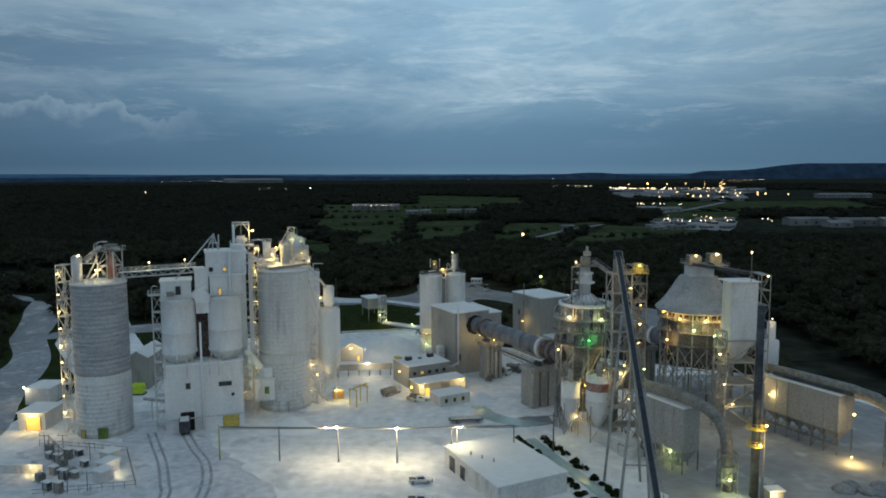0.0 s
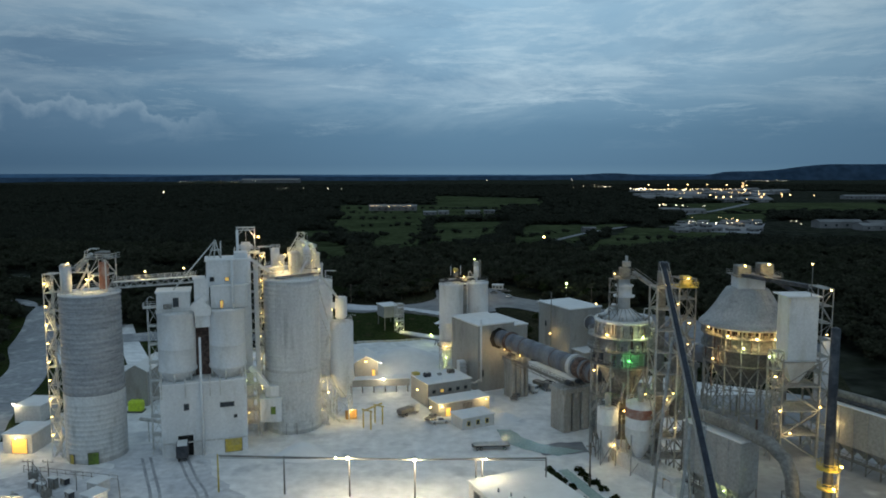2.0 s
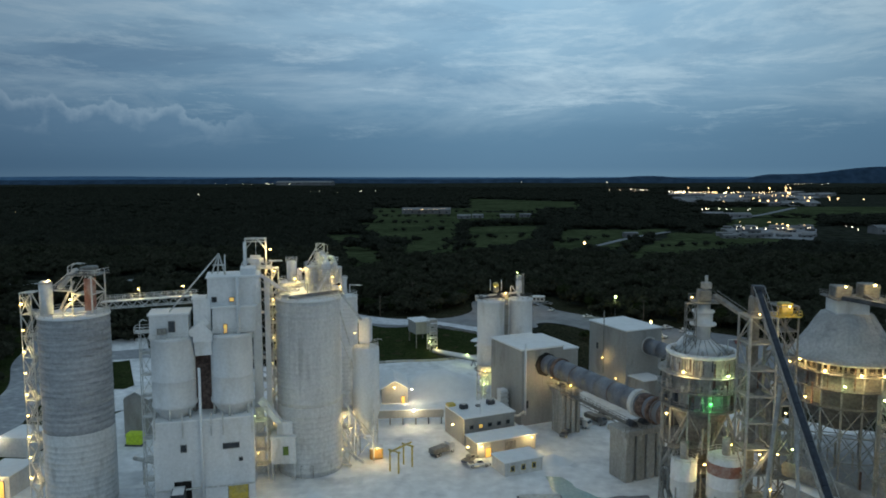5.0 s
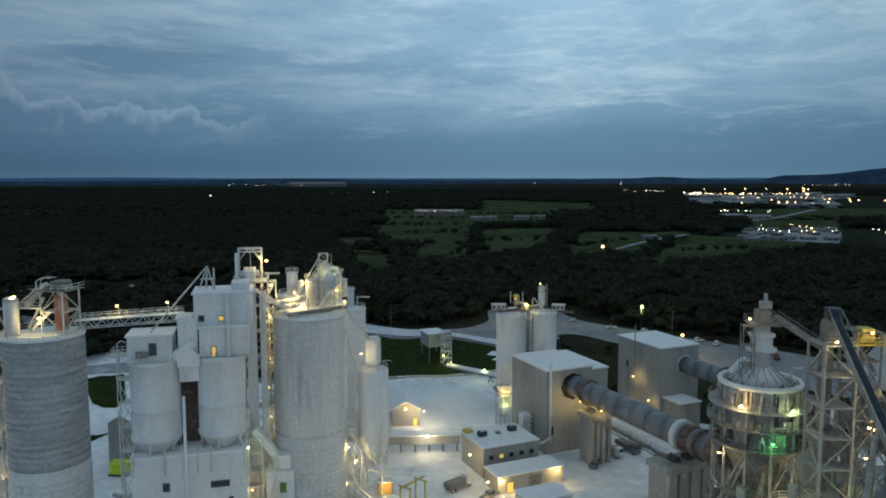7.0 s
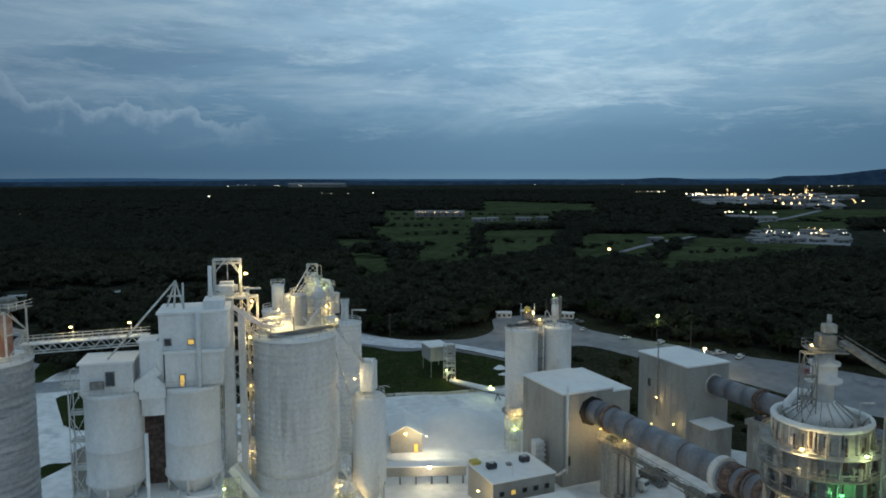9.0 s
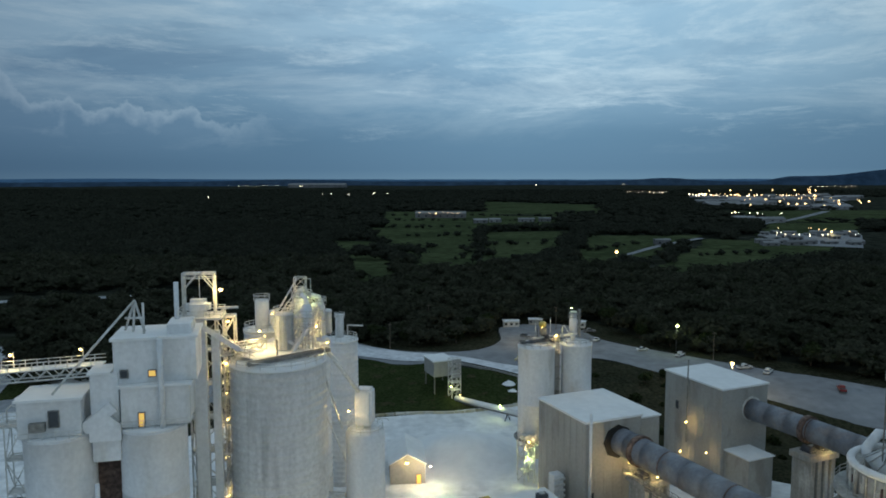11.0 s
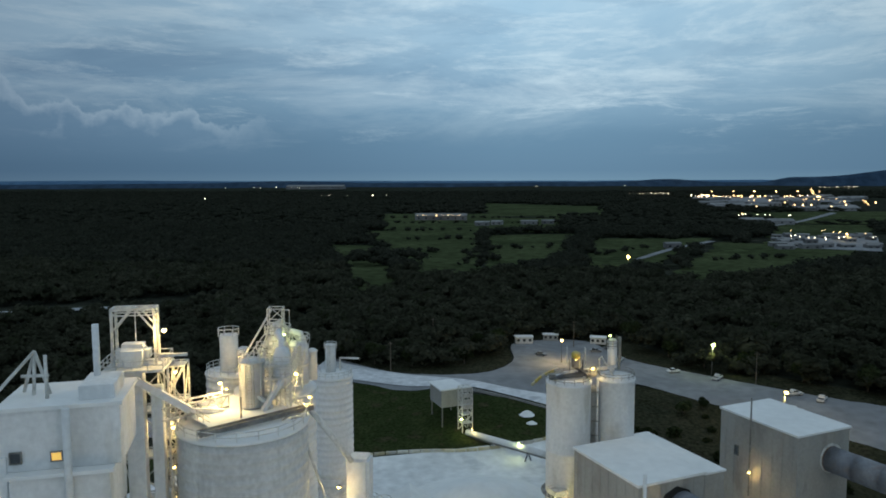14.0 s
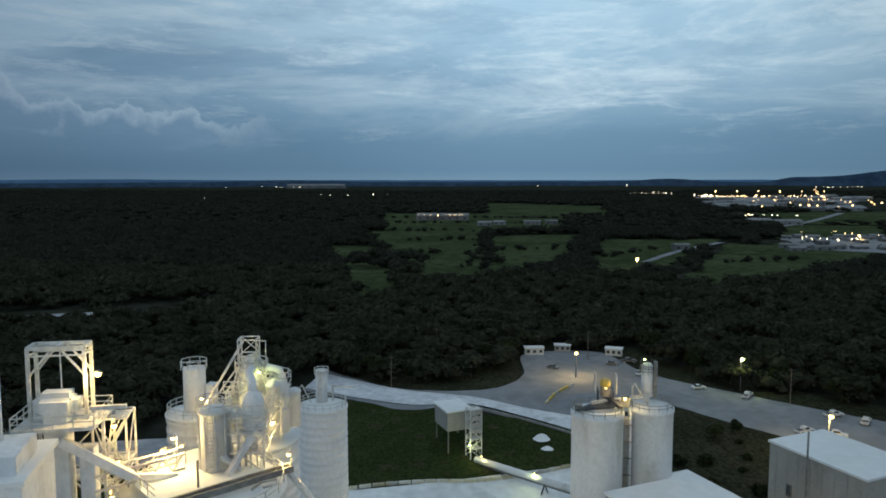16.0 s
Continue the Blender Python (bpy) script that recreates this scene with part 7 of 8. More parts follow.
for k, (x, y) in enumerate([(-101.3, 148.9), (-97.7, 146.9), (-96.4, 149.1), (-95.0, 151.4), (-94.4, 139.5), (-90.3, 136.4), (-88.4, 137.8), (-90.8, 130.8), (-87.5, 129.8), (-89.6, 144.4)]):
    e = thing("switchgear_cabinet", pose(x, y, 0, 0, 0, -28 + 7 * (k % 3)), "dusty grey switchgear cabinet on a plinth", "cabinet", "switchgear cabinets")
    h_ = 1.6 + 0.5 * (k % 3)
    boxpart("body", -1.0, -0.6, 0.15, 1.0, 0.6, h_, DARK if k % 2 else STEEL, e, "", 0.06)
    boxpart("roof", -1.15, -0.75, h_, 1.15, 0.75, h_ + 0.14, DUSTROOF, e)
    boxpart("plinth", -1.2, -0.8, 0, 1.2, 0.8, 0.15, CONC, e)
    for j in (-0.5, 0.1):
        boxpart("door", j, -0.64, 0.25, j + 0.5, -0.6, h_ - 0.1, STEELM, e)
for x, y in [(-105.2, 153.3), (-100.4, 153.5), (-90.3, 148.3), (-85.8, 130.5), (-81.2, 130.7)]:
    e = thing("bus_post", pose(x, y, 0), "thin steel post with insulators", "post", "substation posts")
    barpart("post", (0, 0, 0), (0, 0, 4.6), 0.14, STEEL, e); barpart("cross_arm", (-1.4, 0, 4.4), (1.4, 0, 4.4), 0.12, STEEL, e)
    for j in (-1.2, 0, 1.2):
        cylpart("insulator", (j, 0, 4.45), (j, 0, 5.0), 0.1, CONCW, e, n=8)
lw = thing("low_wall", pose(-104.5, 139.6, 0, 0, 0, 4), "low pale block wall lit by a warm lamp", "wall")
boxpart("wall", -7, -0.2, 0, 7, 0.2, 2.2, CONCW, lw); boxpart("coping", -7.1, -0.3, 2.2, 7.1, 0.3, 2.35, DUSTROOF, lw)
work_lamp(-99.6, 138.9, 2.0, "warm", 260, 0.24)
fe = thing("substation_gantry", pose(-98.0, 146.6, 0, 0, 0, -45), "thin steel substation gantry", "gantry")
for x in (-7, -2.4, 2.4, 7):
    barpart("post", (x, 0, 0), (x, 0, 5.0), 0.16, STEEL, fe)
barpart("beam", (-7, 0, 5.0), (7, 0, 5.0), 0.18, STEEL, fe); barpart("beam", (-7, 0, 4.2), (7, 0, 4.2), 0.1, STEEL, fe)
for a_, b_ in (((-109, 157), (-83, 153)), ((-83, 153), (-71, 133)), ((-71, 133), (-92, 127))):
    f_ = thing("fence", pose(0, 0, 0), "thin steel fence round the substation", "fence", "substation fence")
    rail(f_, [V(*a_, 0), V(*b_, 0)], 1.8, 2.4, False, STEEL)
for nm, pts in (("track", [(-74.6, 169.4), (-66.8, 157), (-60.4, 147.8), (-55.6, 136), (-53.6, 124), (-53, 100)]), ("track", [(-83.6, 168), (-77, 157), (-71.2, 147.3), (-65.6, 136), (-62.0, 127), (-58, 100)])):
    for off in (-0.9, 0.9):
        L = [(p[0] + off - 0.4, p[1] + off * 0.4) for p in pts]; R = [(p[0] + off + 0.4, p[1] + off * 0.4) for p in pts]
        sheet("wheel_track", L, R, RUT, 0.07, "grey wheel ruts pressed into the dust", "track", 30, 1)


def wheel_set(e, xs_, y, r, w=0.28):
    for x in xs_:
        for s in (-1, 1):
            bm = bm_new(); cyl(bm, (x, s * y - w / 2, r), (x, s * y + w / 2, r), r, r, 16); t = part("wheel", bm, RUBBER, e)
            bm = bm_new(); cyl(bm, (x, s * (y + w * 0.52) - 0.02, r), (x, s * (y + w * 0.52) + 0.02, r), r * 0.55, r * 0.5, 12); part("rim", bm, STEELW, t)


def side_profile(e, name, pts, w, material, label="", inset=0.12):
    bm = bm_new()
    a_, b_ = [bm.verts.new((x, -w / 2, z)) for x, z in pts], [bm.verts.new((x, w / 2, z)) for x, z in pts]
    n_ = len(pts)
    for i in range(n_):
        bm.faces.new((a_[i], a_[(i + 1) % n_], b_[(i + 1) % n_], b_[i]))
    bm.faces.new(a_[::-1]); bm.faces.new(b_)
    bmesh.ops.bevel(bm, geom=bm.edges[:], offset=inset, segments=2, affect="EDGES")
    return part(name, bm, material, e, label)


def pickup(x, y, rz, paint, label, group="parked vehicles"):
    e = thing("pickup_truck", pose(x, y, height(x, y) + 0.09, 0, 0, rz), label, "pickup truck", group)
    side_profile(e, "body", [(-2.8, 0.45), (2.8, 0.45), (2.8, 0.95), (1.2, 1.12), (-2.8, 1.12)], 1.95, paint)
    side_profile(e, "cab", [(-0.9, 1.1), (1.3, 1.1), (0.7, 1.75), (-0.75, 1.8)], 1.7, paint)
    side_profile(e, "window", [(-0.7, 1.2), (1.14, 1.2), (0.66, 1.66), (-0.62, 1.7)], 1.74, GLASS, "dark glass", 0.03)
    boxpart("load_bed", -2.65, -0.8, 0.95, -1.0, 0.8, 1.14, DARK, e)
    boxpart("bumper", 2.75, -0.9, 0.4, 2.92, 0.9, 0.65, DARK, e)
    wheel_set(e, (-1.8, 1.75), 0.88, 0.4)
    for s in (-1, 1):
        boxpart("headlight", 2.72, s * 0.75 - 0.18, 0.72, 2.84, s * 0.75 + 0.18, 0.9, STEELW, e)
    return e


def sedan(x, y, rz, paint, label):
    e = thing("car", pose(x, y, height(x, y) + 0.09, 0, 0, rz), label, "car", "parked vehicles")
    side_profile(e, "body", [(-2.3, 0.35), (2.3, 0.35), (2.3, 0.75), (1.2, 0.92), (-1.7, 0.95), (-2.3, 0.85)], 1.8, paint)
    side_profile(e, "cabin", [(-1.5, 0.93), (1.0, 0.93), (0.35, 1.4), (-0.9, 1.42)], 1.5, GLASS, "dark glass")
    boxpart("roof", -0.85, -0.68, 1.4, 0.3, 0.68, 1.45, paint, e, "", 0.02)
    wheel_set(e, (-1.4, 1.4), 0.82, 0.33, 0.22)
    return e


def lorry(x, y, rz, paint, label):
    e = thing("truck", pose(x, y, height(x, y) + 0.02, 0, 0, rz), label, "truck", "yard trucks")
    side_profile(e, "cab", [(1.6, 0.6), (3.6, 0.6), (3.6, 1.7), (3.2, 2.7), (1.6, 2.8)], 2.3, paint)
    side_profile(e, "windscreen", [(3.2, 1.75), (3.66, 1.75), (3.32, 2.5), (3.0, 2.5)], 1.9, GLASS, "", 0.02)
    boxpart("chassis", -3.8, -0.5, 0.6, 1.8, 0.5, 0.95, DARK, e)
    boxpart("load_body", -3.9, -1.2, 1.0, 1.3, 1.2, 2.3, STEEL, e, "", 0.1)
    wheel_set(e, (-2.9, -1.8, 2.6), 1.0, 0.5)
    return e


pickup(-5.4, 138.6, 8, CARW, "white pickup truck parked in the lit yard")
pickup(-4.6, 128.6, 6, CARW, "white pickup truck parked in the lit yard")
lorry(-20.6, 206.4, 50, CARW, "white service truck parked beside the office")
pickup(-10.6, 199.2, 20, CARW, "white pickup truck beside the workshop")
pickup(-13.0, 202.0, 60, CARG, "dark loader truck beside the workshop")
lorry(16.4, 232.0, -40, CARW, "white truck parked under the kiln"); lorry(21.4, 235.5, -50, CARG, "grey truck parked under the kiln")
pickup(24.5, 240.0, -40, CARW, "white pickup parked under the kiln"); pickup(12.0, 224.0, 70, CARG, "dark pickup beside the kiln pier")
lorry(30.0, 226.0, -60, CARG, "grey truck parked between the kilns")
hb = thing("flatbed_trailer", pose(4.4, 180.6, 0, 0, 0, 8), "old flatbed trailer loaded with pipes", "trailer")
boxpart("bed", -5, -1.2, 0.9, 5, 1.2, 1.15, DARK, hb, "", 0.05); wheel_set(hb, (-3.6, -2.6, 3.6), 1.0, 0.45)
for k in range(4):
    cylpart("pipe", (-4.6, -0.9 + k * 0.6, 1.4), (4.6, -0.9 + k * 0.6, 1.4), 0.24, STEELW, hb, n=10)
rc = thing("hopper_rail_car", pose(-74.8, 170.2, 0, 0, 0, 112), "dark hopper car standing in the loading bay", "rail car")
side_profile(rc, "body", [(-5.0, 1.2), (-3.4, 0.9), (3.4, 0.9), (5.0, 1.2), (5.0, 4.2), (-5.0, 4.2)], 2.9, DARK)
boxpart("load", -4.6, -1.2, 4.1, 4.6, 1.2, 4.35, DUSTROOF, rc); wheel_set(rc, (-3.8, -2.6, 2.6, 3.8), 0.9, 0.45)
for x, y, rz, kind, paint, lab in ((-16.8, 382, -30, 1, CARG, "dark car parked on the gravel lot"), (28.3, 363.4, 20, 1, CARW, "white car parked on the gravel lot"), (41.1, 356.2, 60, 0, CARW, "white pickup parked on the gravel lot"), (59.9, 340.8, 20, 0, CARW, "white pickup parked on the gravel lot"), (66.3, 335.9, 60, 0, CARW, "white pickup parked on the gravel lot"), (47.8, 327.3, 30, 0, CARW, "white pickup behind the feed house"), (10.1, 394.3, 10, 0, CARG, "dark pickup parked by the wood"), (84.5, 322.0, 80, 0, CARR, "red pickup on the gravel road"), (55.0, 326.0, -20, 0, CARW, "white pickup on the gravel lot"), (4.0, 390.0, 0, 1, CARG, "dark car parked by the wood"), (-47.0, 333.0, -60, 0, CARR, "red pickup on the road above the lawn"), (12.0, 378.0, 70, 1, CARW, "pale car on the gravel lot")):
    (sedan if kind else pickup)(x, y, rz, paint, lab)
for x, y, w, d, h, rz, m_, lab in ((-23.8, 402.5, 7.0, 3.4, 2.6, 10, CONCW, "small white cabin by the wood"), (-13.0, 409.0, 6.0, 3.0, 2.4, 0, TAN, "small grey cabin by the wood"), (6.0, 405.0, 6.0, 3.2, 2.6, -10, CONCW, "white cabin beside parked cars")):
    e = flat_house("site_cabin", pose(x, y, height(x, y), 0, 0, rz), w, d, h, lab, "cabin", m_)
    for k in range(3):
        panel("window", e, -w / 3 + k * w / 3, -d / 2 - 0.05, 1.0, 0.9, 0.9, -90, GLASS)
for x, y, h, tone, wt, lab in ((-9.4, 372.0, 8.7, "warm", 2600, "tall street lamp shining yellow on the gravel lot"), (40.8, 363.3, 10.5, "green", 900, "tall street lamp with a greenish light"), (49.1, 315.0, 11.2, "warm", 2600, "street lamp shining orange beside parked pickups")):
    z = height(x, y)
    e = thing("street_lamp", pose(x, y, z), lab, "street lamp", "street lamps")
    cylpart("pole", (0, 0, 0), (0, 0, h), 0.14, STEEL, e, r1=0.09, n=10); barpart("arm", (0, 0, h - 0.1), (0, -1.0, h), 0.1, STEEL, e)
    bm = bm_new(); bmesh.ops.create_icosphere(bm, subdivisions=2, radius=0.55); hd = part("bulb", bm, BULB[tone], e); hd.location = (0, -1.1, h - 0.2); hd.visible_shadow = False
    boxpart("head", -0.3, -1.5, h + 0.2, 0.3, -0.7, h + 0.4, STEEL, e)
    point_light("lamp_light", (0, -1.1, h - 0.8), COLORS[tone], wt * 1.7, 0.3, e)

# transfer house on the bank, its tower and conveyor
tr = thing("transfer_house", pose(-43.4, 314.0, height(-42, 318), 0, 0, 30), "tan transfer house on legs with a white roof", "transfer house")
zb = 13.6 - height(-42, 318)
boxpart("house", -3.4, -4.4, zb - 5.0, 3.4, 4.4, zb, TAN, tr, "", 0.08); boxpart("roof", -3.8, -4.8, zb, 3.8, 4.8, zb + 0.35, DUSTROOF, tr)
for x in (-3, 3):
    for y in (-4, 4):
        barpart("leg", (x, y, -2.0), (x, y, zb - 4.9), 0.3, STEEL, tr)
ts = thing("stair_tower", pose(-37.4, 308.0, height(-37.4, 308), 0, 0, 30), "dusty stair tower with panelled sides", "stair tower")
truss_tower(ts, 3.0, 3.0, 0, 12.6, 2.5, STEELW, 0.22, 0.14, True)
for k in range(4):
    boxpart("side_panel", -1.5, -1.62, 6.6 + k * 1.6, 1.5, -1.52, 7.8 + k * 1.6, GREYS, ts)
work_lamp(-38.2, 305.8, 6.6, "green", 300, 0.34)
ct = thing("tube_conveyor", pose(0, 0, 0), "pale tube conveyor running to the twin silos", "conveyor")
cylpart("tube", (-36.6, 305.6, 3.0), (-13.0, 289.0, 3.8), 0.8, DUST, ct, n=18)
barpart("stringer", (-36.6, 305.6, 1.9), (-13.0, 289.0, 2.7), 0.35, STEEL, ct)
cylpart("tube", (-13.0, 289.0, 3.8), (-11.0, 264.0, 6.0), 0.8, DUST, ct, n=18)
for f, (x, y) in ((0.3, (-29.5, 300.6)), (0.72, (-19.6, 293.6))):
    for s in (-1, 1):
        barpart("support", (x + s, y + s * 0.6, -0.3), (x, y, 2.0 + f), 0.25, DARK, ct)
work_lamp(-35.0, 303.8, 4.6, "warm", 120, 0.24); work_lamp(-22.0, 294.4, 4.8, "green", 200, 0.28)
rw = thing("retaining_wall", pose(0, 0, 0), "grey block retaining wall under the ramp", "wall", "", "structure")
for k in range(16):
    a_, b_ = V(-42, 336.5, 0).lerp(V(-12.5, 321.0, 0), k / 16), V(-42, 336.5, 0).lerp(V(-12.5, 321.0, 0), (k + 1) / 16 - 0.002)
    bm = bm_new(); z = height(a_.x, a_.y)
    bar(bm, a_ + V(0, 0, z - 1.2), b_ + V(0, 0, z - 1.2), 0.5, 3.4); part("block", bm, BLOCK, rw)
sheet("ramp_road", [(-95, 347), (-77, 340), (-58, 335), (-42, 338), (-26, 330), (-12, 322.5)], [(-95, 366), (-80, 357), (-62, 349), (-41, 345), (-24, 336), (-8, 330)], TROD, 0.3, "pale ramp road above the retaining wall", "road", 30, 5)
bmesh_block = bm_new(); box(bmesh_block, -1.45, -0.3, 0, 1.45, 0.3, 0.85); bmesh.ops.bevel(bmesh_block, geom=bmesh_block.edges[:], offset=0.08, segments=1, affect="EDGES")
blk_mesh = to_mesh("barrier_block", bmesh_block, surf("yellowed_barrier", (0.55, 0.48, 0.30), (0.62, 0.60, 0.54), 0.9, big=0.3, vary=0.25))
blk_yellow = blk_mesh.copy(); blk_yellow.materials[0] = YEL
cur = spline([(-72, 287), (-60, 292.4), (-48, 295.6), (-36, 297.2), (-24, 301), (-13, 306)], 20)
for k in range(20):
    p, q = cur[k], cur[k + 1]
    o = new("barrier_block", blk_mesh)
    o.matrix_basis = pose((p[0] + q[0]) / 2, (p[1] + q[1]) / 2, height(*((p + q) / 2)) - 0.05, 0, 0, math.degrees(math.atan2(q[1] - p[1], q[0] - p[0])))
    tagged(o, "yellowed concrete barrier block at the lawn's edge", "barrier", "barrier blocks")
cur = spline([(-19.5, 340.8), (-16.0, 352.5), (-10.8, 361.7)], 7)
for k in range(7):
    p, q = cur[k], cur[k + 1]
    o = new("barrier_block", blk_yellow if k % 3 else blk_mesh)
    o.matrix_basis = pose((p[0] + q[0]) / 2, (p[1] + q[1]) / 2, height(*((p + q) / 2)) + 0.02, 0, 0, math.degrees(math.atan2(q[1] - p[1], q[0] - p[0])))
    tagged(o, "yellow painted concrete barrier block beside the gravel mound", "barrier", "barrier blocks")
mound("rubble_heap", -20.5, 318.5, 2.4, 3.2, 0.9, DUSTROOF, "small heap of pale rubble on the grass", "rubble", 8.0)
mound("rubble_heap", -19.0, 313.5, 1.8, 1.6, 0.6, DUSTROOF, "small heap of pale rubble on the grass", "rubble", 9.0)

# ---- woods ----
FIELDS = [((-122, 505), (-254, 890), (-206, 885), (-98, 530)), ((-98, 585), (-271, 1104), (-98, 1103), (-57, 597)), ((-55, 607), (-88, 1046), (38, 1089), (-19, 646)), ((14, 651), (43, 1002), (185, 1019), (32, 602)), ((51, 570), (179, 966), (315, 901), (137, 621)), ((208, 896), (343, 1294), (493, 1311), (303, 887)), ((-233, 1080), (-354, 1619), (21, 1658), (6, 1107)), ((-130, 1572), (-192, 2263), (149, 2075), (101, 1590)), ((352, 1330), (330, 1700), (900, 1800), (798, 1358))]


def inside(x, y, poly):
    c = False
    for (x0, y0), (x1, y1) in zip(poly, poly[1:] + poly[:1]):
        if (y0 > y) != (y1 > y) and x < (x1 - x0) * (y - y0) / (y1 - y0) + x0:
            c = not c
    return c


for k, f in enumerate(FIELDS):
    sheet("pasture", [f[0], f[1]], [f[3], f[2]], FIELD, 0.6, "dim green pasture beyond the woods", "field", 24, 24, rough_edge=14.0)
CLEAR = [[(-100, 262), (-100, 370), (-66, 356), (-42, 362), (-32, 378), (-32, 408), (14, 414), (32, 374), (66, 352), (116, 324), (146, 302), (152, 240), (152, 60), (-260, 60), (-176, 150), (-174, 230), (-204, 280), (-222, 318), (-246, 350), (-330, 358), (-330, 376), (-230, 360), (-206, 330), (-190, 296), (-150, 308), (-110, 314)]] + [list(f) for f in FIELDS] + [[(-360, 370), (-360, 422), (-190, 505), (-190, 440)], [(225, 800), (212, 1010), (350, 1110), (560, 1110), (620, 760), (300, 740)], [(300, 1270), (300, 1340), (420, 1340), (420, 1270)], [(30, 640), (48, 760), (160, 990), (200, 990), (92, 760), (72, 640)], [(540, 1760), (420, 2900), (1300, 2900), (1300, 1760)]]


def crown_template(seed, clumps, core):
    """A lumpy crown of leaf clumps round several lobes, one metre in radius."""
    rnd = np.random.RandomState(seed)
    lobes = np.array([[0, 0, 0.1, 0.62]] + [[0.55 * math.cos(a), 0.55 * math.sin(a), rnd.uniform(-0.25, 0.45), rnd.uniform(0.34, 0.52)] for a in rnd.uniform(0, 6.28, 6)])
    vs, fs = [], []
    for k in range(clumps):
        l = lobes[rnd.randint(len(lobes))]
        d = rnd.normal(size=3); d /= np.linalg.norm(d); d[2] = abs(d[2]) if rnd.rand() < 0.75 else d[2]
        p = l[:3] + d * l[3] * rnd.uniform(0.85, 1.12)
        a_ = rnd.normal(size=3); a_ -= d * (a_ @ d) * 0.7; a_ *= rnd.uniform(0.10, 0.2) * (0.72 if clumps > 200 else 1) / np.linalg.norm(a_)
        b_ = np.cross(d + rnd.normal(size=3) * 0.5, a_); b_ *= rnd.uniform(0.10, 0.17) / max(1e-6, np.linalg.norm(b_))
        i = len(vs)
        vs += [p - a_, p - b_, p + a_, p + b_]; fs.append((i, i + 1, i + 2, i + 3))
    for l in lobes[:core]:
        i = len(vs)
        r = l[3] * 0.9
        vs += [l[:3] + np.array(q) * r for q in ((1, 0, 0), (0, 1, 0), (-1, 0, 0), (0, -1, 0), (0, 0, 1), (0, 0, -1))]
        fs += [(i + j, i + (j + 1) % 4, i + 4, i + 4) for j in range(4)] + [(i + (j + 1) % 4, i + j, i + 5, i + 5) for j in range(4)]
    return np.array(vs), np.array(fs)


def woods(name, trees, templates, material, label):
    """One mesh of many crowns."""
    allv, allf, base = [], [], 0
    rnd = np.random.RandomState(3)
    for k, (x, y, r, h) in enumerate(trees):
        v, f = templates[k % len(templates)]
        a = rnd.uniform(0, 6.28)
        c, s = math.cos(a), math.sin(a)
        w_ = np.stack([(v[:, 0] * c - v[:, 1] * s) * r + x, (v[:, 0] * s + v[:, 1] * c) * r + y, v[:, 2] * min(r, 9) * rnd.uniform(0.55, 0.95) + height(x, y) + h], 1)
        allv.append(w_); allf.append(f + base); base += len(v)
    vv, ff = np.concatenate(allv), np.concatenate(allf)
    tri_ = ff[:, 2] == ff[:, 3]
    sizes = np.where(tri_, 3, 4)
    loops = ff[np.arange(4)[None, :] < sizes[:, None]]
    me = bpy.data.meshes.new(name)
    me.vertices.add(len(vv)); me.vertices.foreach_set("co", vv.astype(np.float32).ravel())
    me.loops.add(len(loops)); me.loops.foreach_set("vertex_index", loops.astype(np.int32))
    me.polygons.add(len(sizes))
    me.polygons.foreach_set("loop_start", np.concatenate([[0], np.cumsum(sizes)[:-1]]).astype(np.int32))
    me.update(calc_edges=True)
    me.materials.append(material)
    return tagged(new(name, me), label, "woods", "", "stuff")


rw_ = random.Random(11)


def scatter(y0, y1, step, rmin, rmax):
    out = []
    y = y0
    while y < y1:
        x = -0.95 * y - 60
        while x < 0.72 * y + 60:
            px, py = x + rw_.uniform(-0.45, 0.45) * step, y + rw_.uniform(-0.45, 0.45) * step
            wx, wy = (14 * noise.noise((px * 0.02, py * 0.02, k_)) if py > 450 else 0 for k_ in (1.0, 6.0))
            if not any(inside(px + wx, py + 2 * wy, c) for c in CLEAR):
                r = rw_.uniform(rmin, rmax)
                out.append((px, py, r, (r * rw_.uniform(0.35, 1.0) if y1 < 700 else rw_.uniform(2.5, 6.5))))
            x += step
        y += step * 0.9
    return out


hedges = []
for x0, y0, x1, y1 in ((-150, 820, -75, 812), (-170, 960, -90, 985), (-80, 690, -92, 1040), (-70, 860, 10, 880), (30, 800, 100, 905), (-250, 1110, 60, 1125), (-300, 1290, 20, 1310), (-300, 1460, 20, 1490), (80, 760, 220, 800)):
    n_ = int(math.hypot(x1 - x0, y1 - y0) / 9)
    for k in range(n_):
        if rw_.random() < 0.75:
            f = k / n_
            r = rw_.uniform(2.5, 6.5)
            hedges.append((x0 + (x1 - x0) * f + rw_.gauss(0, 4), y0 + (y1 - y0) * f + rw_.gauss(0, 4), r, r * 0.5))
for k in range(26):
    r = rw_.uniform(6.5, 10.0)
    hedges.append((rw_.gauss(-146, 15), rw_.gauss(706, 22), r, r * 0.8))
near_t = [crown_template(s, 110, 4) for s in range(5)]
mid_t = [crown_template(20 + s, 44, 3) for s in range(5)]
far_t = [crown_template(40 + s, 8, 3) for s in range(4)]
fine_t = [crown_template(60 + s_, 230, 4) for s_ in range(5)]
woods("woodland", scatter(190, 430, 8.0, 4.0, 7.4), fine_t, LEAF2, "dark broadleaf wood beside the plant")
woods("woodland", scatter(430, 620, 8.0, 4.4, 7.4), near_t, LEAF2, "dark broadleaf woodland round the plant")
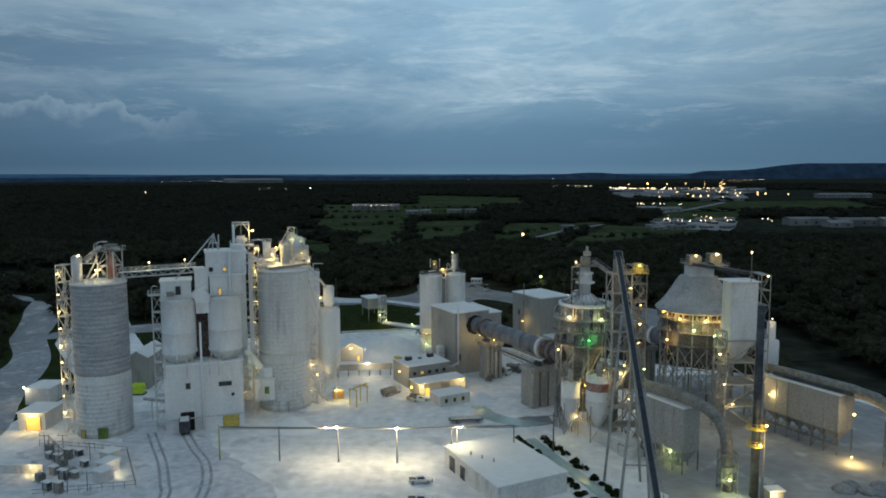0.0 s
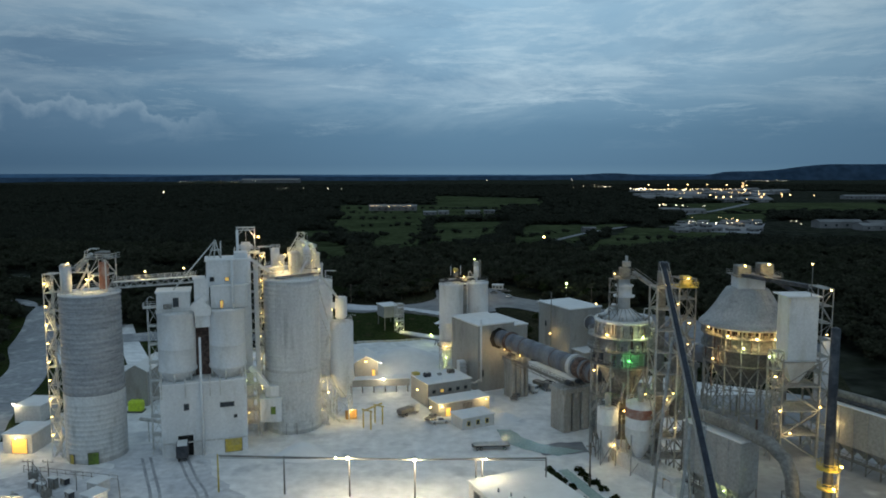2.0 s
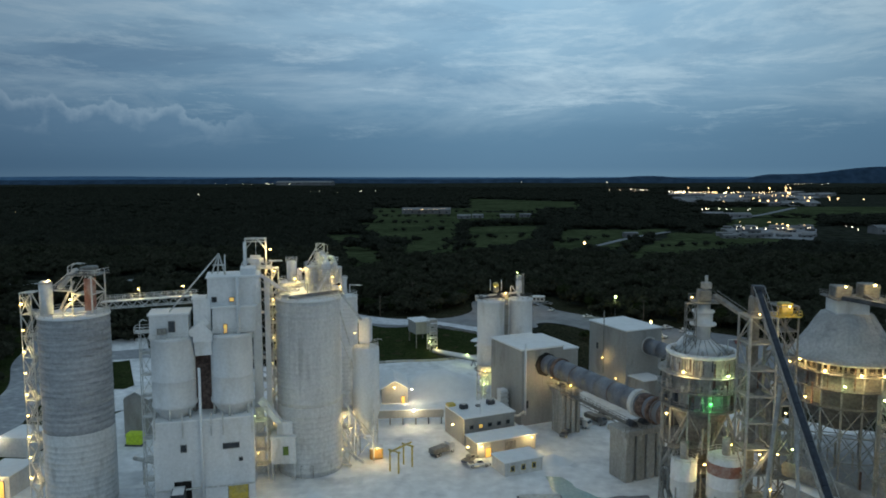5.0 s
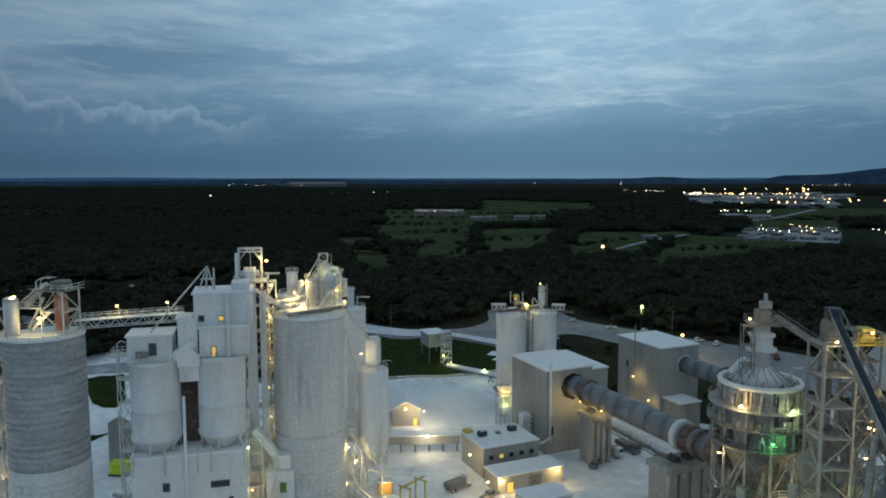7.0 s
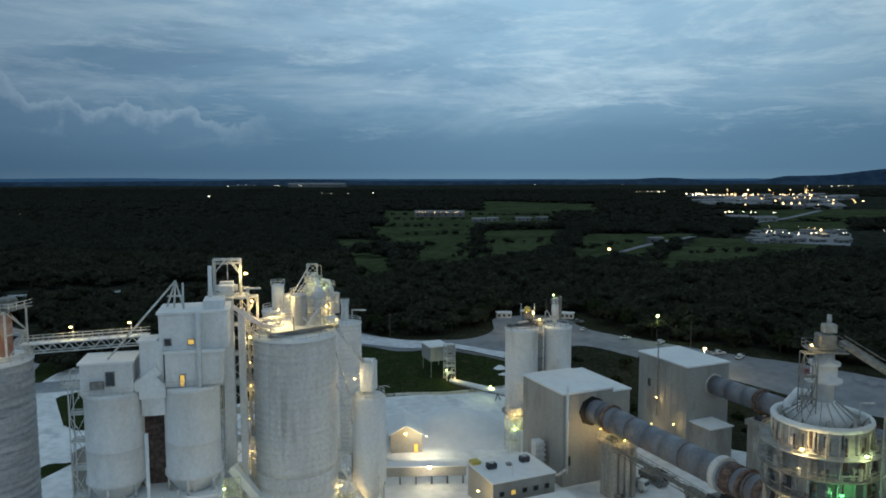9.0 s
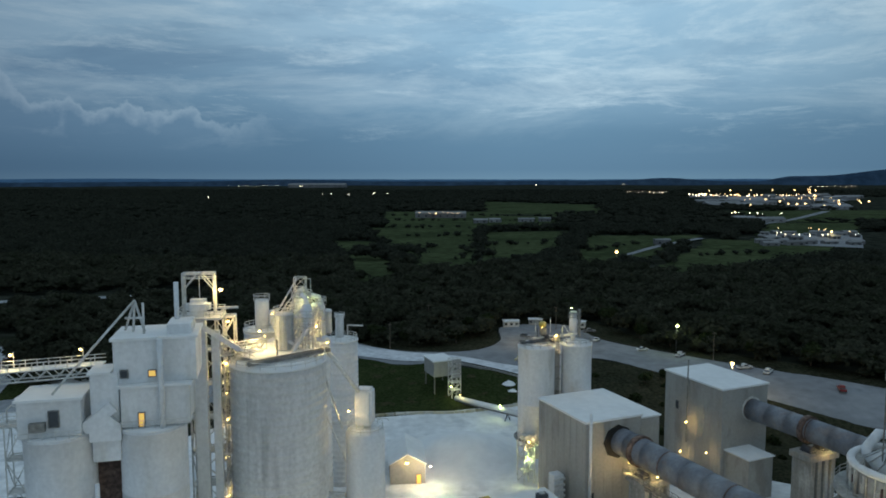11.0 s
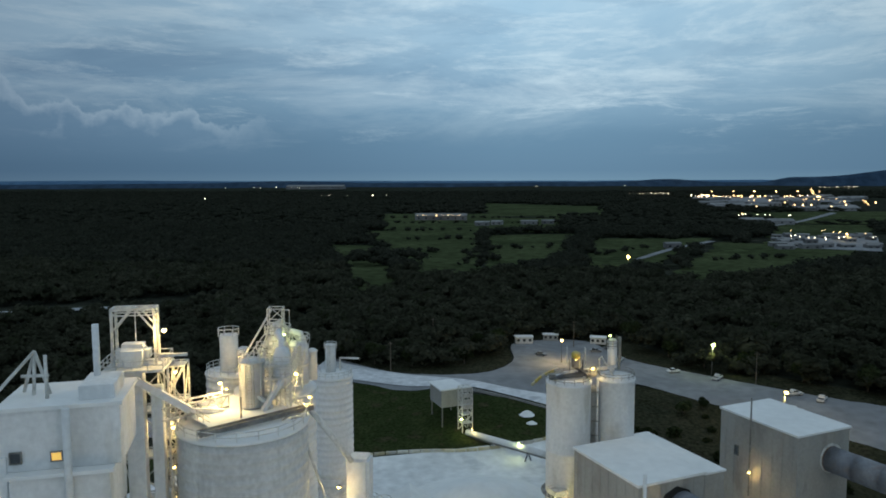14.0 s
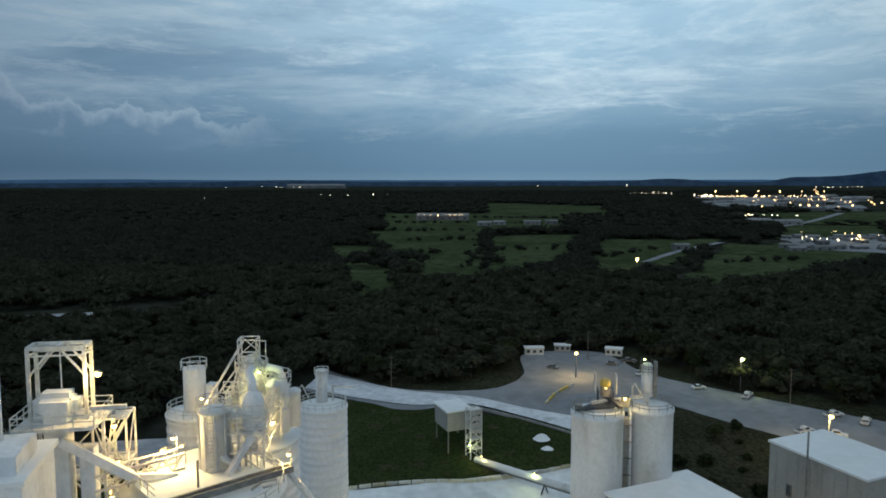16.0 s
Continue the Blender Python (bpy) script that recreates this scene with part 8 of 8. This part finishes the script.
woods("woodland", scatter(620, 1150, 11.0, 6.0, 10.0), mid_t, LEAF, "dark broadleaf woodland between the fields")
woods("woodland", scatter(1150, 3600, 27.0, 13.0, 22.0), far_t, LEAF, "far dark woodland reaching to the hills")
woods("hedgerow", hedges, mid_t, LEAF, "dark hedgerows between the pastures")
# single trees along the edges
tree = thing("tree", pose(-34.5, 392, height(-34.5, 392) - 0.2), "dark broadleaf tree at the edge of the gravel lot", "tree", "edge trees")
bm = bm_new(); cyl(bm, (0, 0, -0.5), (0.2, 0.1, 4.0), 0.32, 0.2, 10); part("trunk", bm, BARK, tree)
for k in range(6):
    t = 1.05 * k
    bm = bm_new(); cyl(bm, (0.15, 0.05, 2.6 + 0.3 * k), (2.2 * math.cos(t), 2.2 * math.sin(t), 5.0 + 0.3 * k), 0.13, 0.05, 7); part("limb", bm, BARK, tree)
v_, f_ = crown_template(77, 700, 0)
me = bpy.data.meshes.new("crown"); me.from_pydata((v_ * np.array([4.4, 4.4, 4.0]) * 0.98 + np.array([0, 0, 4.4])).tolist(), [], f_.tolist()); me.materials.append(LEAFN)
part("crown", me, None, tree)
for x, y, s_ in ((-40, 384, 1.0), (20, 412, 1.1), (30, 385, 0.9), (40, 371, 0.8), (52, 366, 1.0), (68, 356, 1.0), (84, 348, 1.1), (100, 340, 1.0), (-44, 366, 0.8), (-62, 360, 0.9), (-76, 362, 1.0), (-88, 368, 1.1), (24, 322, 0.55), (30, 326, 0.45), (-112, 300, 0.8), (-152, 310, 0.8), (-128, 282, 0.6)):
    copy_thing(tree, pose(x, y, height(x, y) - 0.2, 0, 0, x * 13 % 360) @ Matrix.Scale(s_, 4)).scale = (s_, s_, s_)
for x, y in ((-68, 352), (52, 352), (-60, 396), (-4, 398)):
    u_ = thing("utility_pole", pose(x, y, height(x, y)), "thin wooden utility pole by the wood", "pole", "utility poles")
    cylpart("pole", (0, 0, 0), (0, 0, 10.5), 0.16, WOOD, u_, r1=0.1, n=8); barpart("cross_arm", (-0.9, 0, 9.9), (0.9, 0, 9.9), 0.12, WOOD, u_)

# ---- far town ----
FARW = surf("far_pale_wall", (0.22, 0.22, 0.22), (0.15, 0.15, 0.15), 0.8, big=0.05, vary=0.3)
rt = random.Random(21)


def far_building(x, y, w, d, h, rz, label):
    z = height(x, y)
    e = thing("far_building", pose(x, y, z, 0, 0, rz), label, "building", "far buildings")
    boxpart("wall", -w / 2, -d / 2, -1, w / 2, d / 2, h, FARW, e)
    bm = bm_new(); pr_ = [(-w / 2 - 0.5, h), (w / 2 + 0.5, h), (0, h + d * 0.12 + 0.5)]
    a_, b_ = [bm.verts.new((-w / 2 - 0.5, y_, z_)) for y_, z_ in ((-d / 2 - 0.5, h), (d / 2 + 0.5, h), (0, h + d * 0.12))], [bm.verts.new((w / 2 + 0.5, y_, z_)) for y_, z_ in ((-d / 2 - 0.5, h), (d / 2 + 0.5, h), (0, h + d * 0.12))]
    for i in range(3):
        bm.faces.new((a_[i], a_[(i + 1) % 3], b_[(i + 1) % 3], b_[i]))
    bm.faces.new(a_[::-1]); bm.faces.new(b_); part("roof", bm, FARW, e)
    for k in range(max(2, int(w / 12))):
        xx = -w / 2 + (k + 0.5) * w / max(2, int(w / 12))
        panel("window", e, xx, -d / 2 - 0.1, h * 0.3, 3.0, h * 0.35, -90, GLASS, FARW)
    return e


for x, y, w, d, h, rz, lab in ((-200, 1405, 92, 30, 9, 4, "long pale warehouse beyond the fields"), (-112, 1240, 22, 14, 6, 10, "pale farm building among fields"), (-90, 1262, 18, 12, 6, -8, "pale farm building among fields"), (-40, 1280, 26, 12, 6, 5, "pale farm building among fields"), (-10, 1300, 20, 12, 6, 0, "pale farm building among fields"), (116, 886, 16, 9, 6, 12, "small pale house beside a country lane"), (-1270, 4000, 320, 60, 15, 3, "very long white factory hall near the horizon")):
    far_building(x, y, w, d, h, rz, lab)
for k in range(24):
    y = rt.uniform(885, 1060)
    far_building(-3 + (y - 54) * rt.uniform(0.265, 0.385), y, rt.uniform(7, 20), rt.uniform(6, 12), rt.uniform(3, 5), rt.uniform(-10, 20), "pale commercial building in the far town")
sheet("far_lot", [(232, 905), (276, 1060)], [(312, 868), (378, 1035)], PARK, 0.9, "pale paved lots between the far shops", "lot", 12, 12)
sheet("far_highway", [(266, 1170), (386, 1362), (566, 1698)], [(274, 1168), (396, 1358), (580, 1692)], PARK, 1.0, "pale road running to the far town", "road", 24, 2)
for x, y, w, h in ((312, 1322, 34, 7), (352, 1318, 40, 6), (452, 985, 56, 8), (508, 972, 54, 8), (560, 965, 48, 9), (476, 950, 30, 6), (1010, 2040, 150, 9)):
    far_building(x, y, w, 24, h, 4, "pale lit warehouse on the edge of the far town")
for k in range(26):
    y = rt.uniform(1800, 3000); x = y * rt.uniform(0.19, 0.38)
    far_building(x, y, rt.uniform(30, 90), rt.uniform(20, 40), rt.uniform(6, 11), rt.uniform(-10, 20), "pale building under the lights of the far town")
lane = sheet("country_lane", [(62, 768), (108, 870), (170, 972)], [(68, 766), (115, 866), (178, 968)], PARK, 1.0, "pale country lane between pastures", "road", 20, 2)
sheet("quarry_road", [(-330, 405), (-284, 431), (-215, 462)], [(-330, 417), (-284, 441), (-215, 470)], ROAD, 0.4, "dim road through the wood", "road", 20, 2)


def light_field(name, spots, label, material):
    """Far street lights, too many to count."""
    bm = bm_new()
    for x, y, r in spots:
        m_ = Matrix.Translation((x, y, height(x, y) + 10))
        bmesh.ops.create_icosphere(bm, subdivisions=1, radius=r * 0.85, matrix=m_)
    o = part(name, bm, material)
    tagged(o, label, "street lights", "", "stuff")


warm_spots, white_spots = [], []
# the long bright strip of the freight yard, and the amber lamps before it
for k in range(84):
    f = rt.random() ** 1.15
    (white_spots if rt.random() < 0.6 else warm_spots).append((508 + 425 * f, 2720 + rt.uniform(-70, 90), rt.uniform(0.8, 2.3) * (1.2 if f < 0.5 else 0.85)))
for x, y, r in ((448, 1790, 2.6), (478, 1940, 2.3), (556, 1880, 2.3), (610, 2120, 2.2), (575, 1880, 2.6), (600, 1900, 2.2), (592, 1760, 1.8), (745, 2120, 2.4), (780, 2180, 2.4), (668, 1880, 3.0), (820, 2150, 2.0), (815, 2080, 2.6), (760, 1990, 1.6), (850, 2010, 1.8), (330, 1450, 1.4)):
    warm_spots.append((x, y, r))
for k in range(18):
    f = k / 17; warm_spots.append((850 + 320 * f + rt.uniform(-6, 6), 2560 + 1000 * f, 1.9))
for k in range(9):
    white_spots.append((1290 + 26 * k + rt.uniform(-9, 9), 3880, rt.uniform(1.0, 2.0)))
for x0, x1, y0, n_, r, out in ((330, 500, 3200, 10, 1.6, white_spots), (500, 575, 2900, 5, 2.4, white_spots), (238, 390, 930, 16, 0.62, white_spots), (246, 350, 1000, 7, 0.55, warm_spots), (300, 420, 1420, 8, 0.9, white_spots), (560, 900, 2300, 12, 1.2, warm_spots), (640, 960, 2420, 10, 1.3, warm_spots)):
    for k in range(n_):
        out.append((x0 + (x1 - x0) * rt.random(), y0 + rt.uniform(-30, 30), r * rt.uniform(0.6, 1.25)))
for x, y, r in ((-1120, 2360, 2.2), (-890, 2880, 1.7), (-850, 2870, 1.8), (-760, 2800, 1.5), (-700, 2960, 2.6), (-640, 2950, 1.2), (-600, 2970, 1.2), (-1330, 3900, 2.2), (-1480, 3950, 1.8), (-1750, 3900, 1.6), (-60, 4100, 2.2), (420, 4200, 2.0)):
    white_spots.append((x, y, r))
for k in range(16):
    white_spots.append((-1750 + 28 * k + rt.uniform(-10, 10), 3900 + rt.uniform(-30, 30), rt.uniform(0.7, 1.4)))
for k in range(22):
    warm_spots.append((-205 + rt.uniform(-44, 44), 1386 + rt.uniform(-4, 4), 0.5))
sheet("freight_yard", [(500, 2420), (530, 2960)], [(900, 2420), (1010, 2960)], PARK, 1.5, "pale freight yard under the lights of the far town", "yard", 12, 12)
for k in range(6):
    x = 575 + 72 * k
    e = thing("light_mast", pose(x, 2800, height(x, 2800)), "tall lit mast over the far freight yard", "light mast", "freight yard masts")
    cylpart("pole", (0, 0, 0), (0, 0, 24), 0.4, STEEL, e, n=8)
    bm = bm_new(); bmesh.ops.create_icosphere(bm, subdivisions=2, radius=1.7); o = part("bulb", bm, FARL, e); o.location = (0, 0, 25); o.visible_shadow = False
    point_light("lamp_light", (0, -3, 24), COLORS["warm"], 14000, 1.0, e)
light_field("far_street_lights", warm_spots, "scattered amber street lights of the far town", FARL)
light_field("far_yard_lights", white_spots, "rows of whitish yard lights in the far town", FARC)
for x, y, r in ((50.3, 698, 1.2), (322, 980, 1.1), (-930, 1235, 0.9), (-205, 1376, 0.8)):
    z = height(x, y)
    e = thing("street_lamp", pose(x, y, z), "single warm street lamp among dark fields", "street lamp", "far street lamps")
    cylpart("pole", (0, 0, 0), (0, 0, 9), 0.15, STEEL, e, n=8)
    bm = bm_new(); bmesh.ops.create_icosphere(bm, subdivisions=2, radius=r); o = part("bulb", bm, FARL, e); o.location = (0, 0, 9)
    if r > 0.9:
        point_light("lamp_light", (0, -1.5, 8.4), COLORS["warm"], 3000, 0.5, e)
